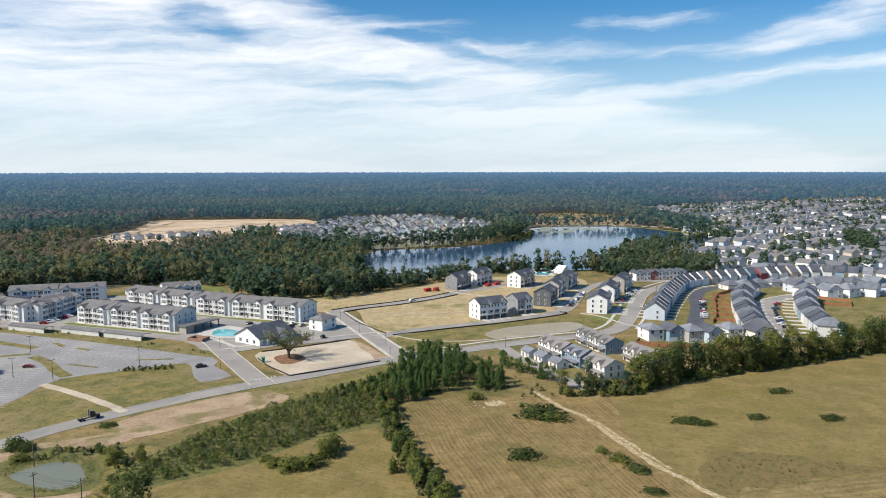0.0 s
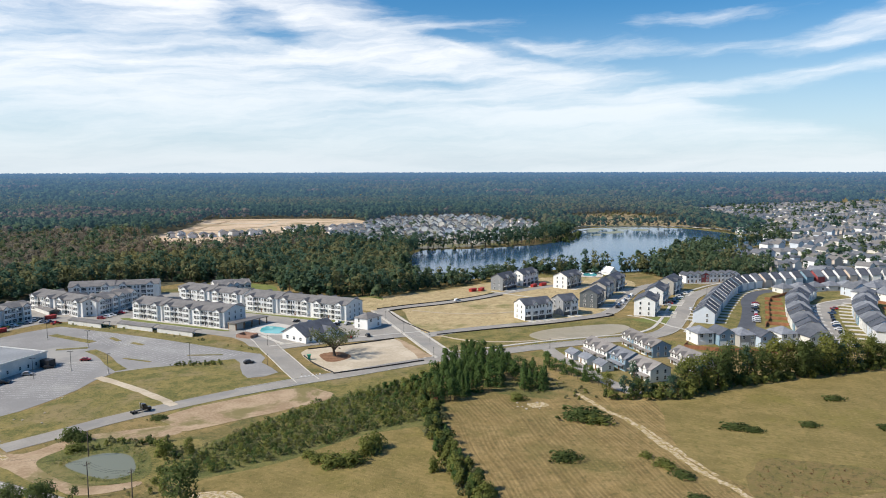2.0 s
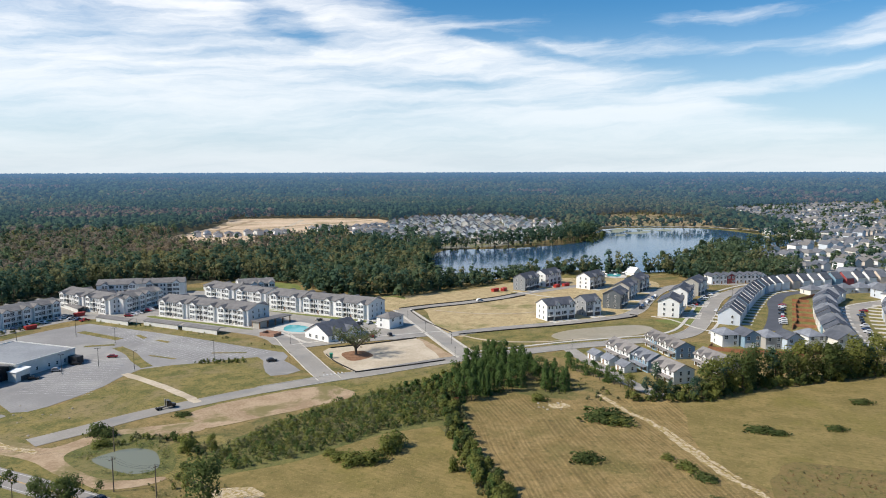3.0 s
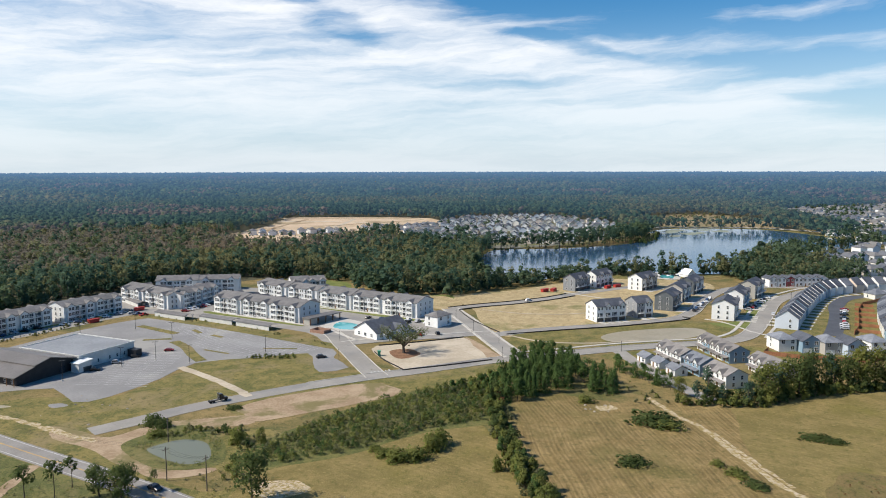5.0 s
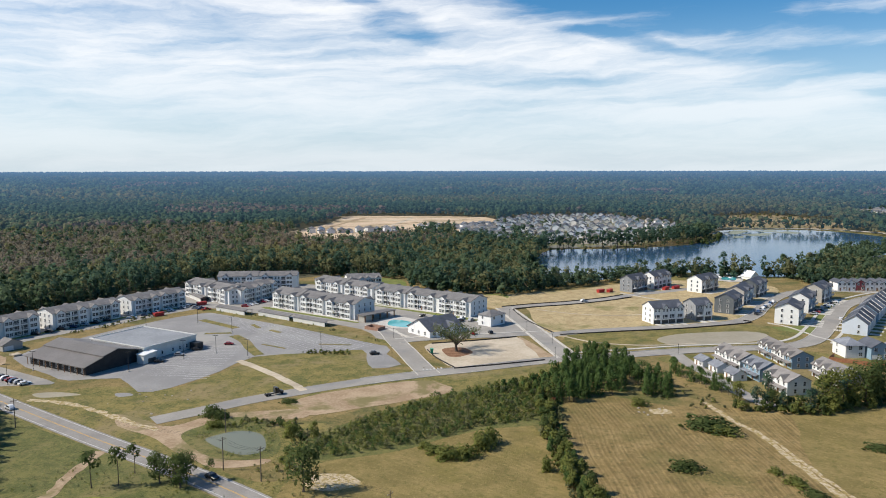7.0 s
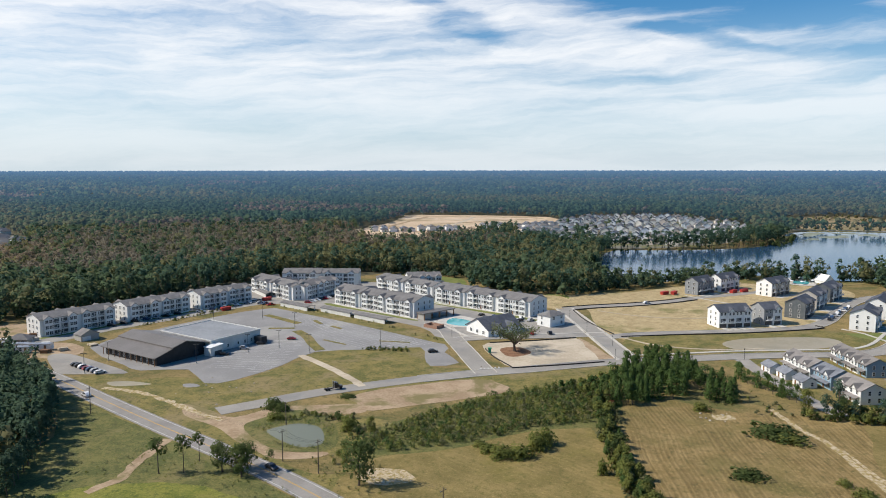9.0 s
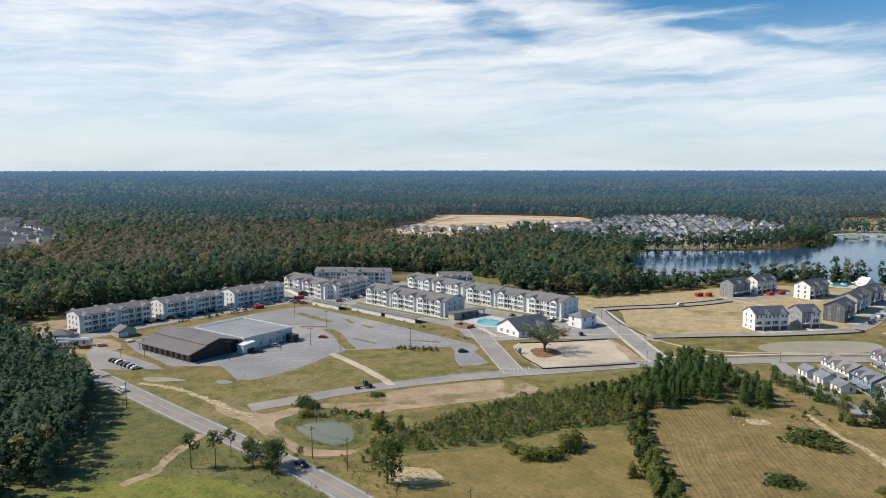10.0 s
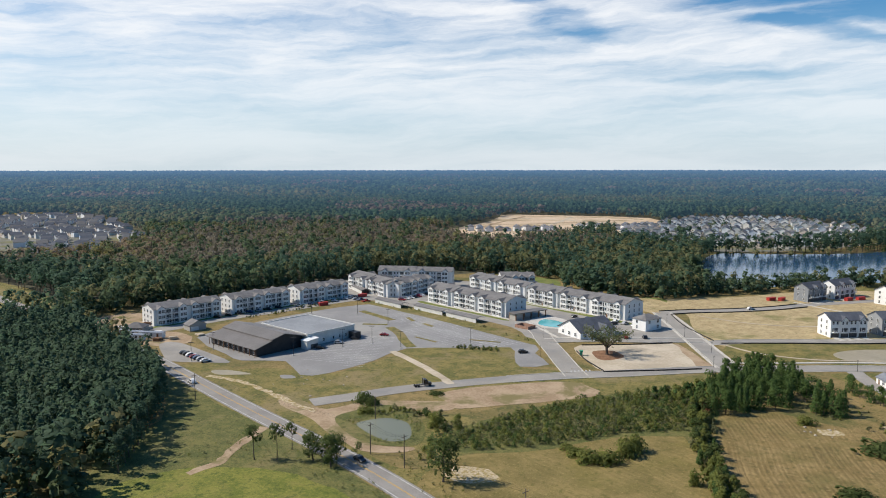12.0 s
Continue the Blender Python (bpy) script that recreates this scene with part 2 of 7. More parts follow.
M = {
    "ground": surface("dry_grassland", (0.18, 0.138, 0.048), (0.275, 0.195, 0.080), 0.12, 1.4, 0.95, 0.5, 2.0, c=(0.105, 0.105, 0.032), c_scale=0.03, c_low=0.48, c_high=0.66, speck=(0.06, 0.065, 0.02)),
    "field": surface("mown_field", (0.230, 0.160, 0.058), (0.325, 0.230, 0.096), 0.15, 2.6, 0.95, 0.6, 2.2, c=(0.15, 0.128, 0.038), c_scale=0.028, c_low=0.46, c_high=0.68, stripes=(-14.5, 1.5, 0.62), speck=(0.085, 0.078, 0.024)),
    "field_green": surface("greener_field", (0.178, 0.138, 0.045), (0.268, 0.200, 0.074), 0.1, 2.4, 0.95, 0.6, 2.0, c=(0.185, 0.155, 0.038), c_scale=0.03, c_low=0.50, c_high=0.72, stripes=(-62, 2.2, 0.22), speck=(0.10, 0.095, 0.022)),
    "rough_green": surface("rough_green_weeds", (0.088, 0.100, 0.028), (0.165, 0.152, 0.048), 0.15, 1.4, 0.95, 0.6, 1.8, c=(0.20, 0.165, 0.066), c_scale=0.05, c_low=0.52, c_high=0.70, speck=(0.045, 0.055, 0.016)),
    "weeds": surface("rust_and_olive_weeds", (0.150, 0.125, 0.040), (0.205, 0.142, 0.056), 0.25, 1.6, 0.95, 0.7, 1.8, c=(0.13, 0.125, 0.036), c_scale=0.12, c_low=0.48, c_high=0.8, speck=(0.06, 0.055, 0.02)),
    "corner_field": surface("rowed_hay_field", (0.205, 0.150, 0.058), (0.315, 0.232, 0.098), 0.15, 2.6, 0.95, 0.5, 2.0, c=(0.165, 0.15, 0.04), c_scale=0.03, c_low=0.48, c_high=0.68, stripes=(70, 2.6, 0.5), speck=(0.09, 0.082, 0.025)),
    "lot_grass": surface("straw_covered_lots", (0.355, 0.265, 0.135), (0.48, 0.37, 0.205), 0.15, 1.0, 0.95, 0.3, 2.0, c=(0.20, 0.18, 0.066), c_scale=0.035, c_low=0.53, c_high=0.70, speck=(0.15, 0.13, 0.05)),
    "verge": surface("roadside_grass", (0.112, 0.112, 0.030), (0.238, 0.188, 0.062), 0.12, 1.2, 0.95, 0.5, 2.0, c=(0.24, 0.185, 0.085), c_scale=0.04, c_low=0.50, c_high=0.66, speck=(0.05, 0.06, 0.016)),
    "lawn": surface("green_lawn", (0.12, 0.15, 0.035), (0.18, 0.19, 0.055), 0.15, 1.5, 0.95, 0.3, 2.0),
    "bright_meadow": surface("bright_green_meadow", (0.12, 0.138, 0.022), (0.225, 0.215, 0.044), 0.12, 1.2, 0.95, 0.6, 1.5, c=(0.20, 0.17, 0.05), c_scale=0.06, speck=(0.05, 0.075, 0.015)),
    "asphalt": surface("grey_asphalt", (0.275, 0.255, 0.226), (0.335, 0.312, 0.276), 0.08, 2.0, 0.9, 0.05, 5.0, c=(0.225, 0.218, 0.208), c_scale=0.05),
    "old_asphalt": surface("weathered_parking_asphalt", (0.232, 0.224, 0.216), (0.29, 0.28, 0.268), 0.05, 1.2, 0.92, 0.05, 5.0, c=(0.33, 0.315, 0.285), c_scale=0.03, c_low=0.52, c_high=0.66),
    "county": surface("county_road_asphalt", (0.240, 0.222, 0.200), (0.300, 0.280, 0.252), 0.1, 2.0, 0.9, 0.05, 5.0),
    "dark_asphalt": surface("new_dark_asphalt", (0.075, 0.08, 0.092), (0.10, 0.105, 0.118), 0.1, 2.0, 0.85),
    "concrete": surface("pale_concrete", (0.46, 0.43, 0.38), (0.56, 0.53, 0.47), 0.2, 2.0, 0.9),
    "sand": surface("graded_pale_sand", (0.44, 0.365, 0.265), (0.55, 0.47, 0.355), 0.06, 0.8, 0.95, 0.2, 2.0, c=(0.36, 0.305, 0.225), c_scale=0.05),
    "broken_sand": surface("broken_sandy_track", (0.44, 0.355, 0.235), (0.56, 0.46, 0.32), 0.3, 2.0, 0.95, 0.3, 2.0, c=(0.30, 0.225, 0.08), c_scale=0.75, c_low=0.42, c_high=0.60),
    "dirt": surface("bare_brown_dirt", (0.305, 0.215, 0.130), (0.425, 0.315, 0.205), 0.1, 1.0, 0.95, 0.3, 2.0, c=(0.20, 0.165, 0.07), c_scale=0.05, c_low=0.5, c_high=0.62),
    "clearing": surface("cleared_sandy_ground", (0.47, 0.345, 0.225), (0.61, 0.47, 0.325), 0.03, 0.3, 0.95, c=(0.34, 0.26, 0.15), c_scale=0.012, c_low=0.5, c_high=0.64),
    "town_ground": surface("streets_and_yards", (0.12, 0.118, 0.08), (0.22, 0.212, 0.185), 0.06, 0.2, 0.95, c=(0.15, 0.145, 0.06), c_scale=0.03, c_low=0.5, c_high=0.58),
    "marsh": surface("brown_marsh_grass", (0.21, 0.165, 0.085), (0.29, 0.22, 0.12), 0.03, 0.3, 0.95, c=(0.13, 0.13, 0.05), c_scale=0.02),
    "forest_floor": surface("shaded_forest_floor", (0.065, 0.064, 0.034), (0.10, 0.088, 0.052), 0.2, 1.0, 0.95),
    "mulch": surface("red_brown_mulch", (0.17, 0.085, 0.045), (0.27, 0.15, 0.085), 0.4, 2.0, 0.95, 0.3),
    "lake": water("lake_water", (0.026, 0.070, 0.135), 0.11, 0.10),
    "pond": water("murky_pond_water", (0.19, 0.195, 0.135), 0.08, 0.06),
    "mud_water": surface("silty_basin", (0.32, 0.275, 0.185), (0.38, 0.325, 0.23), 0.06, 0.5, 0.45, c=(0.28, 0.25, 0.17), c_scale=0.05),
    "pool": water("turquoise_pool_water", (0.10, 0.42, 0.44), 0.05, 0.05),
    "lily": surface("floating_weeds", (0.20, 0.22, 0.16), (0.27, 0.29, 0.22), 0.08, 0.6, 0.8),
    "silt_fence": surface("black_silt_fence", (0.02, 0.02, 0.02), (0.05, 0.045, 0.04), 0.5, 3.0, 0.8),
    "paint_white": surface("worn_white_road_paint", (0.60, 0.60, 0.58), (0.42, 0.41, 0.39), 0.5, 4.0, 0.8),
    "paint_yellow": surface("worn_yellow_road_paint", (0.62, 0.38, 0.07), (0.50, 0.32, 0.10), 0.5, 4.0, 0.8),
    "apt_wall": siding("pale_apartment_siding", [(0.72, 0.72, 0.70), (0.66, 0.67, 0.67), (0.74, 0.73, 0.70)]),
    "trim": surface("white_painted_trim", (0.78, 0.78, 0.76), (0.72, 0.72, 0.70), 1.0, 6.0, 0.5),
    "house_wall": siding("house_siding", [(0.74, 0.74, 0.72), (0.55, 0.60, 0.66), (0.70, 0.68, 0.62), (0.46, 0.54, 0.62), (0.78, 0.78, 0.77), (0.60, 0.60, 0.58), (0.62, 0.52, 0.43), (0.76, 0.77, 0.78)]),
    "white_wall": siding("white_siding", [(0.78, 0.78, 0.76), (0.74, 0.74, 0.72)]),
    "dark_wall": siding("dark_grey_siding", [(0.085, 0.10, 0.11), (0.10, 0.115, 0.125)]),
    "slate_wall": siding("slate_grey_siding", [(0.22, 0.235, 0.25), (0.26, 0.27, 0.28)]),
    "grey_wall": siding("warm_grey_siding", [(0.36, 0.345, 0.31), (0.40, 0.38, 0.35)]),
    "blue_wall": siding("blue_siding", [(0.19, 0.31, 0.40), (0.22, 0.33, 0.42)]),
    "red_wall": siding("barn_red_siding", [(0.33, 0.06, 0.07), (0.30, 0.055, 0.06)]),
    "apt_roof": surface("weathered_grey_shingles", (0.145, 0.14, 0.136), (0.20, 0.19, 0.184), 0.3, 4.0, 0.9, 0.1, 6.0, spread=0.06),
    "house_roof": surface("slate_grey_shingles", (0.125, 0.135, 0.155), (0.185, 0.195, 0.215), 0.3, 4.0, 0.9, 0.1, 6.0, spread=0.35),
    "dark_roof": surface("dark_slate_shingles", (0.065, 0.072, 0.088), (0.10, 0.108, 0.128), 0.3, 4.0, 0.85, 0.1, 6.0, spread=0.12),
    "brown_roof": surface("brown_grey_shingles", (0.18, 0.167, 0.157), (0.24, 0.222, 0.21), 0.3, 4.0, 0.9, 0.1, 6.0, spread=0.15),
    "metal_roof": surface("brown_grey_standing_seam", (0.185, 0.168, 0.152), (0.215, 0.196, 0.18), 0.1, 1.0, 0.5, metal=0.2),
    "flat_roof": surface("pale_flat_roof_membrane", (0.23, 0.24, 0.25), (0.29, 0.30, 0.31), 0.06, 0.8, 0.7),
    "black_wall": surface("black_steel_cladding", (0.020, 0.022, 0.025), (0.032, 0.033, 0.036), 0.5, 4.0, 0.5),
    "shed_wall": surface("off_white_steel_cladding", (0.56, 0.56, 0.53), (0.66, 0.65, 0.62), 0.3, 3.0, 0.6),
    "glass": surface("dark_window_glass", (0.028, 0.034, 0.042), (0.045, 0.052, 0.062), 0.5, 3.0, 0.08, spec=0.6),
    "recess": surface("shaded_balcony_doors", (0.05, 0.055, 0.06), (0.09, 0.09, 0.09), 0.5, 3.0, 0.3),
    "wood": surface("brown_stained_timber", (0.16, 0.085, 0.045), (0.24, 0.14, 0.08), 0.6, 5.0, 0.8),
    "fence": surface("red_brown_fence_boards", (0.25, 0.11, 0.055), (0.33, 0.16, 0.085), 0.5, 3.0, 0.85),
    "bark": surface("grey_brown_bark", (0.085, 0.065, 0.048), (0.14, 0.11, 0.085), 1.0, 6.0, 0.95, 0.5, 5.0),
    "pole": surface("weathered_pole_timber", (0.11, 0.085, 0.065), (0.17, 0.14, 0.11), 0.6, 5.0, 0.9),
    "lamp_metal": surface("dark_bronze_metal", (0.05, 0.045, 0.042), (0.075, 0.07, 0.065), 0.6, 5.0, 0.5, metal=0.5),
    "steel": surface("galvanised_steel", (0.42, 0.43, 0.44), (0.50, 0.51, 0.52), 0.6, 5.0, 0.4, metal=0.7),
    "tyre": surface("black_rubber", (0.018, 0.018, 0.018), (0.03, 0.03, 0.03), 1.0, 8.0, 0.9),
    "brick": surface("red_brown_brick", (0.27, 0.15, 0.10), (0.36, 0.22, 0.16), 0.8, 5.0, 0.9),
    "green_box": surface("green_plastic", (0.05, 0.30, 0.17), (0.06, 0.34, 0.20), 0.6, 4.0, 0.5),
    "red_box": surface("red_painted_steel", (0.45, 0.05, 0.04), (0.38, 0.04, 0.035), 0.6, 4.0, 0.5),
    "rubble": surface("pale_broken_stone", (0.32, 0.28, 0.22), (0.42, 0.375, 0.30), 0.6, 4.0, 0.95),
    "pine": foliage("pine_needles", (0.047, 0.094, 0.064), (0.098, 0.161, 0.103), 0.10),
    "leaf": foliage("green_leaves", (0.070, 0.114, 0.059), (0.140, 0.190, 0.103), 0.09),
    "olive": foliage("olive_leaves", (0.137, 0.155, 0.073), (0.231, 0.230, 0.114), 0.08),
    "brown": foliage("thin_autumn_crowns", (0.172, 0.156, 0.118), (0.252, 0.224, 0.170), 0.08),
    "hedge_leaf": foliage("hedge_leaves", (0.062, 0.096, 0.032), (0.135, 0.168, 0.056), 0.25),
    "shrub": foliage("shrub_leaves", (0.124, 0.155, 0.040), (0.255, 0.264, 0.076), 0.3),
    "young": foliage("young_pine_needles", (0.061, 0.113, 0.034), (0.133, 0.197, 0.060), 0.3),
    "oak": foliage("thin_grey_green_leaves", (0.10, 0.125, 0.05), (0.17, 0.19, 0.09), 0.5),
    "rust": foliage("rust_red_leaves", (0.13, 0.055, 0.028), (0.20, 0.09, 0.045), 0.5),
    # distant woods; haze sets how much painted blue emission covers the farthest leaves
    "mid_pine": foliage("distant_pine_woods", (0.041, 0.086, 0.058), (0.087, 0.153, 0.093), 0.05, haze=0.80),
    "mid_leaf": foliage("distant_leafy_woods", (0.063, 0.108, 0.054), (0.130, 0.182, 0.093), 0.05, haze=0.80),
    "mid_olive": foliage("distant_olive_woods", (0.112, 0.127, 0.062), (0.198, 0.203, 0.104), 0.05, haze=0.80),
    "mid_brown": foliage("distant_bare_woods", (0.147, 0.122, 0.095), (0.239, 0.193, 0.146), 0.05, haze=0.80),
}
for q, c in (("white", (0.72, 0.72, 0.72)), ("black", (0.015, 0.016, 0.018)), ("silver", (0.36, 0.37, 0.39)), ("red", (0.30, 0.015, 0.02)), ("blue", (0.03, 0.06, 0.13))):
    M["car_" + q] = surface(q + "_car_paint", c, [v * 0.9 for v in c], 1.0, 6.0, 0.22, spec=0.6)


# ---- helpers for shapes ----
def mesh_object(name, bm, material, parent=None, label="", at=None):
    data = bpy.data.meshes.new(name)
    bm.normal_update()
    bm.to_mesh(data)
    bm.free()
    for m in material if isinstance(material, (list, tuple)) else [material]:
        data.materials.append(M[m])
    ob = new(name, data)
    if parent is not None:
        ob.parent = parent
    if at is not None:
        ob.matrix_basis = at
    if label:
        ob["label"] = label
    return ob


def part(name, bm, material, parent, label="", at=None):
    return mesh_object(name, bm, material, parent, label, at)


def again(name, data, parent, at):
    """One more object on mesh data that is there already, under the same thing."""
    ob = new(name, data)
    ob.parent = parent
    ob.matrix_basis = at
    return ob


def thing(name, at, label, category, group=""):
    ob = new(name)
    ob.empty_display_size = 0.5
    ob.matrix_basis = at
    return tagged(ob, label, category, group)


def box(bm, x, y, z, sx, sy, sz, index=0):
    """A box on its base: centre x, y and lower z."""
    v = [bm.verts.new((x + a * sx / 2, y + b * sy / 2, z + c * sz)) for c in (0, 1) for a, b in ((-1, -1), (1, -1), (1, 1), (-1, 1))]
    for f in ((3, 2, 1, 0), (4, 5, 6, 7), (0, 1, 5, 4), (1, 2, 6, 5), (2, 3, 7, 6), (3, 0, 4, 7)):
        bm.faces.new([v[i] for i in f]).material_index = index


def tube(bm, a, b, ra, rb, sides=7, index=0):
    """A tapered round bar from a to b."""
    a, b = Vector(a), Vector(b)
    q = (b - a).to_track_quat("Z", "Y").to_matrix()
    rings = [[bm.verts.new(p + q @ Vector((r * math.cos(w), r * math.sin(w), 0))) for w in (2 * math.pi * i / sides for i in range(sides))] for p, r in ((a, ra), (b, rb))]
    for i in range(sides):
        j = (i + 1) % sides
        bm.faces.new((rings[0][i], rings[0][j], rings[1][j], rings[1][i])).material_index = index
    bm.faces.new(rings[0][::-1]).material_index = index
    bm.faces.new(rings[1]).material_index = index


def prism(bm, profile, x0, x1, along="x", index=0):
    """A solid with the given profile of (across, z), drawn out along x or y."""
    def at(s, c, z):
        return (s, c, z) if along == "x" else (c, s, z)
    a = [bm.verts.new(at(x0, c, z)) for c, z in profile]
    b = [bm.verts.new(at(x1, c, z)) for c, z in profile]
    n = len(profile)
    faces = [bm.faces.new(a), bm.faces.new(b[::-1])]
    faces += [bm.faces.new((a[j], a[i], b[i], b[j])) for i, j in ((i, (i + 1) % n) for i in range(n))]
    for f in faces:
        f.material_index = index
    bmesh.ops.recalc_face_normals(bm, faces=faces)


def gable(bm, x0, x1, y0, y1, z, rise, over=0.5, thick=0.22, along="x"):
    """A gabled roof with thickness and overhang over a rectangle; its ridge runs along x or y."""
    lo, hi, s0, s1 = (y0, y1, x0, x1) if along == "x" else (x0, x1, y0, y1)
    mid, half = (lo + hi) / 2, (hi - lo) / 2
    drop = rise * over / half
    prism(bm, [(lo - over, z - drop), (mid, z + rise), (hi + over, z - drop), (hi + over, z - drop + thick), (mid, z + rise + thick), (lo - over, z - drop + thick)], s0 - over, s1 + over, along)


def hip(bm, x0, x1, y0, y1, z, rise, over=0.5, thick=0.2):
    x0, x1, y0, y1 = x0 - over, x1 + over, y0 - over, y1 + over
    half = min(x1 - x0, y1 - y0) / 2
    if x1 - x0 >= y1 - y0:
        r = [(x0 + half, (y0 + y1) / 2), (x1 - half, (y0 + y1) / 2)]
    else:
        r = [((x0 + x1) / 2, y0 + half), ((x0 + x1) / 2, y1 - half)]
    low = [bm.verts.new((x, y, z)) for x, y in ((x0, y0), (x1, y0), (x1, y1), (x0, y1))]
    e = [bm.verts.new((x, y, z + thick)) for x, y in ((x0, y0), (x1, y0), (x1, y1), (x0, y1))]
    p, q = (bm.verts.new((x, y, z + rise + thick)) for x, y in r)
    bm.faces.new(low[::-1])
    for i in range(4):
        bm.faces.new((low[i], low[(i + 1) % 4], e[(i + 1) % 4], e[i]))
    if x1 - x0 >= y1 - y0:
        sides = ((e[0], e[1], q, p), (e[1], e[2], q), (e[2], e[3], p, q), (e[3], e[0], p))
    else:
        sides = ((e[0], e[1], p), (e[1], e[2], q, p), (e[2], e[3], q), (e[3], e[0], p, q))
    for s in sides:
        bm.faces.new(s)


def curve_through(points, closed=False, steps=6):
    """Points on a smooth line through the given ones."""
    p = [Vector((q[0], q[1])) for q in points]
    n, out = len(p), []
    for i in range(n if closed else n - 1):
        a, b, c, d = (p[(i + j) % n] if closed else p[min(max(i + j, 0), n - 1)] for j in (-1, 0, 1, 2))
        for s in range(steps):
            t = s / steps
            out.append(0.5 * (2 * b + (c - a) * t + (2 * a - 5 * b + 4 * c - d) * t * t + (3 * b - a - 3 * c + d) * t ** 3))
    return out if closed else out + [p[-1]]


def area(name, points, z, material, label, category="ground", steps=6, ragged=0.0, skirt=0.1):
    """A patch of ground with a smooth outline and an edge that goes down into the sheet below."""
    line = curve_through(points, True, steps) if steps > 1 else [Vector(q) for q in points]
    if ragged:
        line = [q + Vector((noise.noise((q.x * 0.11, q.y * 0.11, 3)), noise.noise((q.x * 0.11, q.y * 0.11, 7)))) * ragged for q in line]
    bm = bmesh.new()
    top = [bm.verts.new((q.x, q.y, z)) for q in line]
    f = bm.faces.new(top)
    f.normal_update()
    if f.normal.z < 0:
        f.normal_flip()
    low = [bm.verts.new((q.x, q.y, z - skirt)) for q in line]
    for i in range(len(top)):
        j = (i + 1) % len(top)
        bm.faces.new((top[i], low[i], low[j], top[j]))
    bmesh.ops.triangulate(bm, faces=[q for q in bm.faces if len(q.verts) > 4])
    return tagged(mesh_object(name, bm, material), label, category, kind="structure")


def ribbon(name, points, width, z, material, label, category="road", steps=6, offset=0.0, height=0.1, kind="structure", group="", rough=0.0):
    """A strip of even width along a smooth line, with sides; offset moves it sideways to the right."""
    line = curve_through(points, False, steps)
    bm = bmesh.new()
    rows = []
    for i, q in enumerate(line):
        d = (line[min(i + 1, len(line) - 1)] - line[max(i - 1, 0)]).normalized()
        n = Vector((d.y, -d.x))
        half = width / 2
        l, r = q + n * (offset - half), q + n * (offset + half)
        if rough:
            l -= n * (half * rough * 1.6 * noise.noise((q.x * 0.35, q.y * 0.35, 2.0)))
            r += n * (half * rough * 1.6 * noise.noise((q.x * 0.35, q.y * 0.35, 8.0)))
        rows.append([bm.verts.new((*l, z - height)), bm.verts.new((*l, z)), bm.verts.new((*r, z)), bm.verts.new((*r, z - height))])
    for a, b in zip(rows, rows[1:]):
        for i in range(3):
            bm.faces.new((a[i], a[i + 1], b[i + 1], b[i]))
    bm.faces.new(rows[0])
    bm.faces.new(rows[-1][::-1])
    bmesh.ops.recalc_face_normals(bm, faces=bm.faces)
    return tagged(mesh_object(name, bm, material), label, category, group, kind)


def inside(px, py, poly):
    """Which of the points lie in the polygon."""
    hit = np.zeros(len(px), bool)
    n = len(poly)
    for i in range(n):
        (x1, y1), (x2, y2) = poly[i], poly[(i + 1) % n]
        if y1 == y2:
            continue
        hit ^= ((y1 > py) != (y2 > py)) & (px < (x2 - x1) * (py - y1) / (y2 - y1) + x1)
    return hit


def quads_object(name, verts, material, label="", category="", kind="", parent=None):
    """One mesh of loose four-sided leaves from an array (n, 4, 3), or (n, 4, 6) with the rounding of the crown as normals."""
    rounding = None
    if verts.shape[-1] == 6:
        rounding = np.ascontiguousarray(verts[..., 3:].reshape(-1, 3), dtype=np.float32)
        verts = verts[..., :3]
    verts = np.ascontiguousarray(verts.reshape(-1, 3), dtype=np.float32)
    n = len(verts) // 4
    data = bpy.data.meshes.new(name)
    data.vertices.add(len(verts))
    data.vertices.foreach_set("co", verts.ravel())
    data.loops.add(n * 4)
    data.loops.foreach_set("vertex_index", np.arange(n * 4, dtype=np.int32))
    data.polygons.add(n)
    data.polygons.foreach_set("loop_start", np.arange(0, n * 4, 4, dtype=np.int32))
    data.update(calc_edges=True)
    if rounding is not None:
        data.normals_split_custom_set_from_vertices(rounding)
    data.materials.append(M[material])
    ob = new(name, data)
    if parent is not None:
        ob.parent = parent
    return tagged(ob, label, category, kind=kind)


RNG = np.random.default_rng(7)


def leaves(centres, normals, size, rng=RNG, tilt=0.38):
    """Leaf clumps: quads about the given points, facing about along the normals."""
    n = len(centres)
    nn = normals + rng.normal(0, tilt, (n, 3))
    nn /= np.linalg.norm(nn, axis=1)[:, None] + 1e-9
    a = np.cross(nn, rng.normal(0, 1, (n, 3)))
    a /= np.linalg.norm(a, axis=1)[:, None] + 1e-9
    b = np.cross(nn, a)
    s = size * rng.uniform(0.6, 1.3, (n, 1))
    w = s * rng.uniform(0.55, 1.0, (n, 1))
    k = rng.uniform(-0.25, 0.25, (n, 1)) * s
    s, w, k = 0.41 * s, 0.41 * w, 0.6 * k
    return np.stack([centres - a * (s + k) - b * w, centres + a * s - b * (w - k), centres + a * (s - k) + b * w, centres - a * s + b * (w + k)], 1)


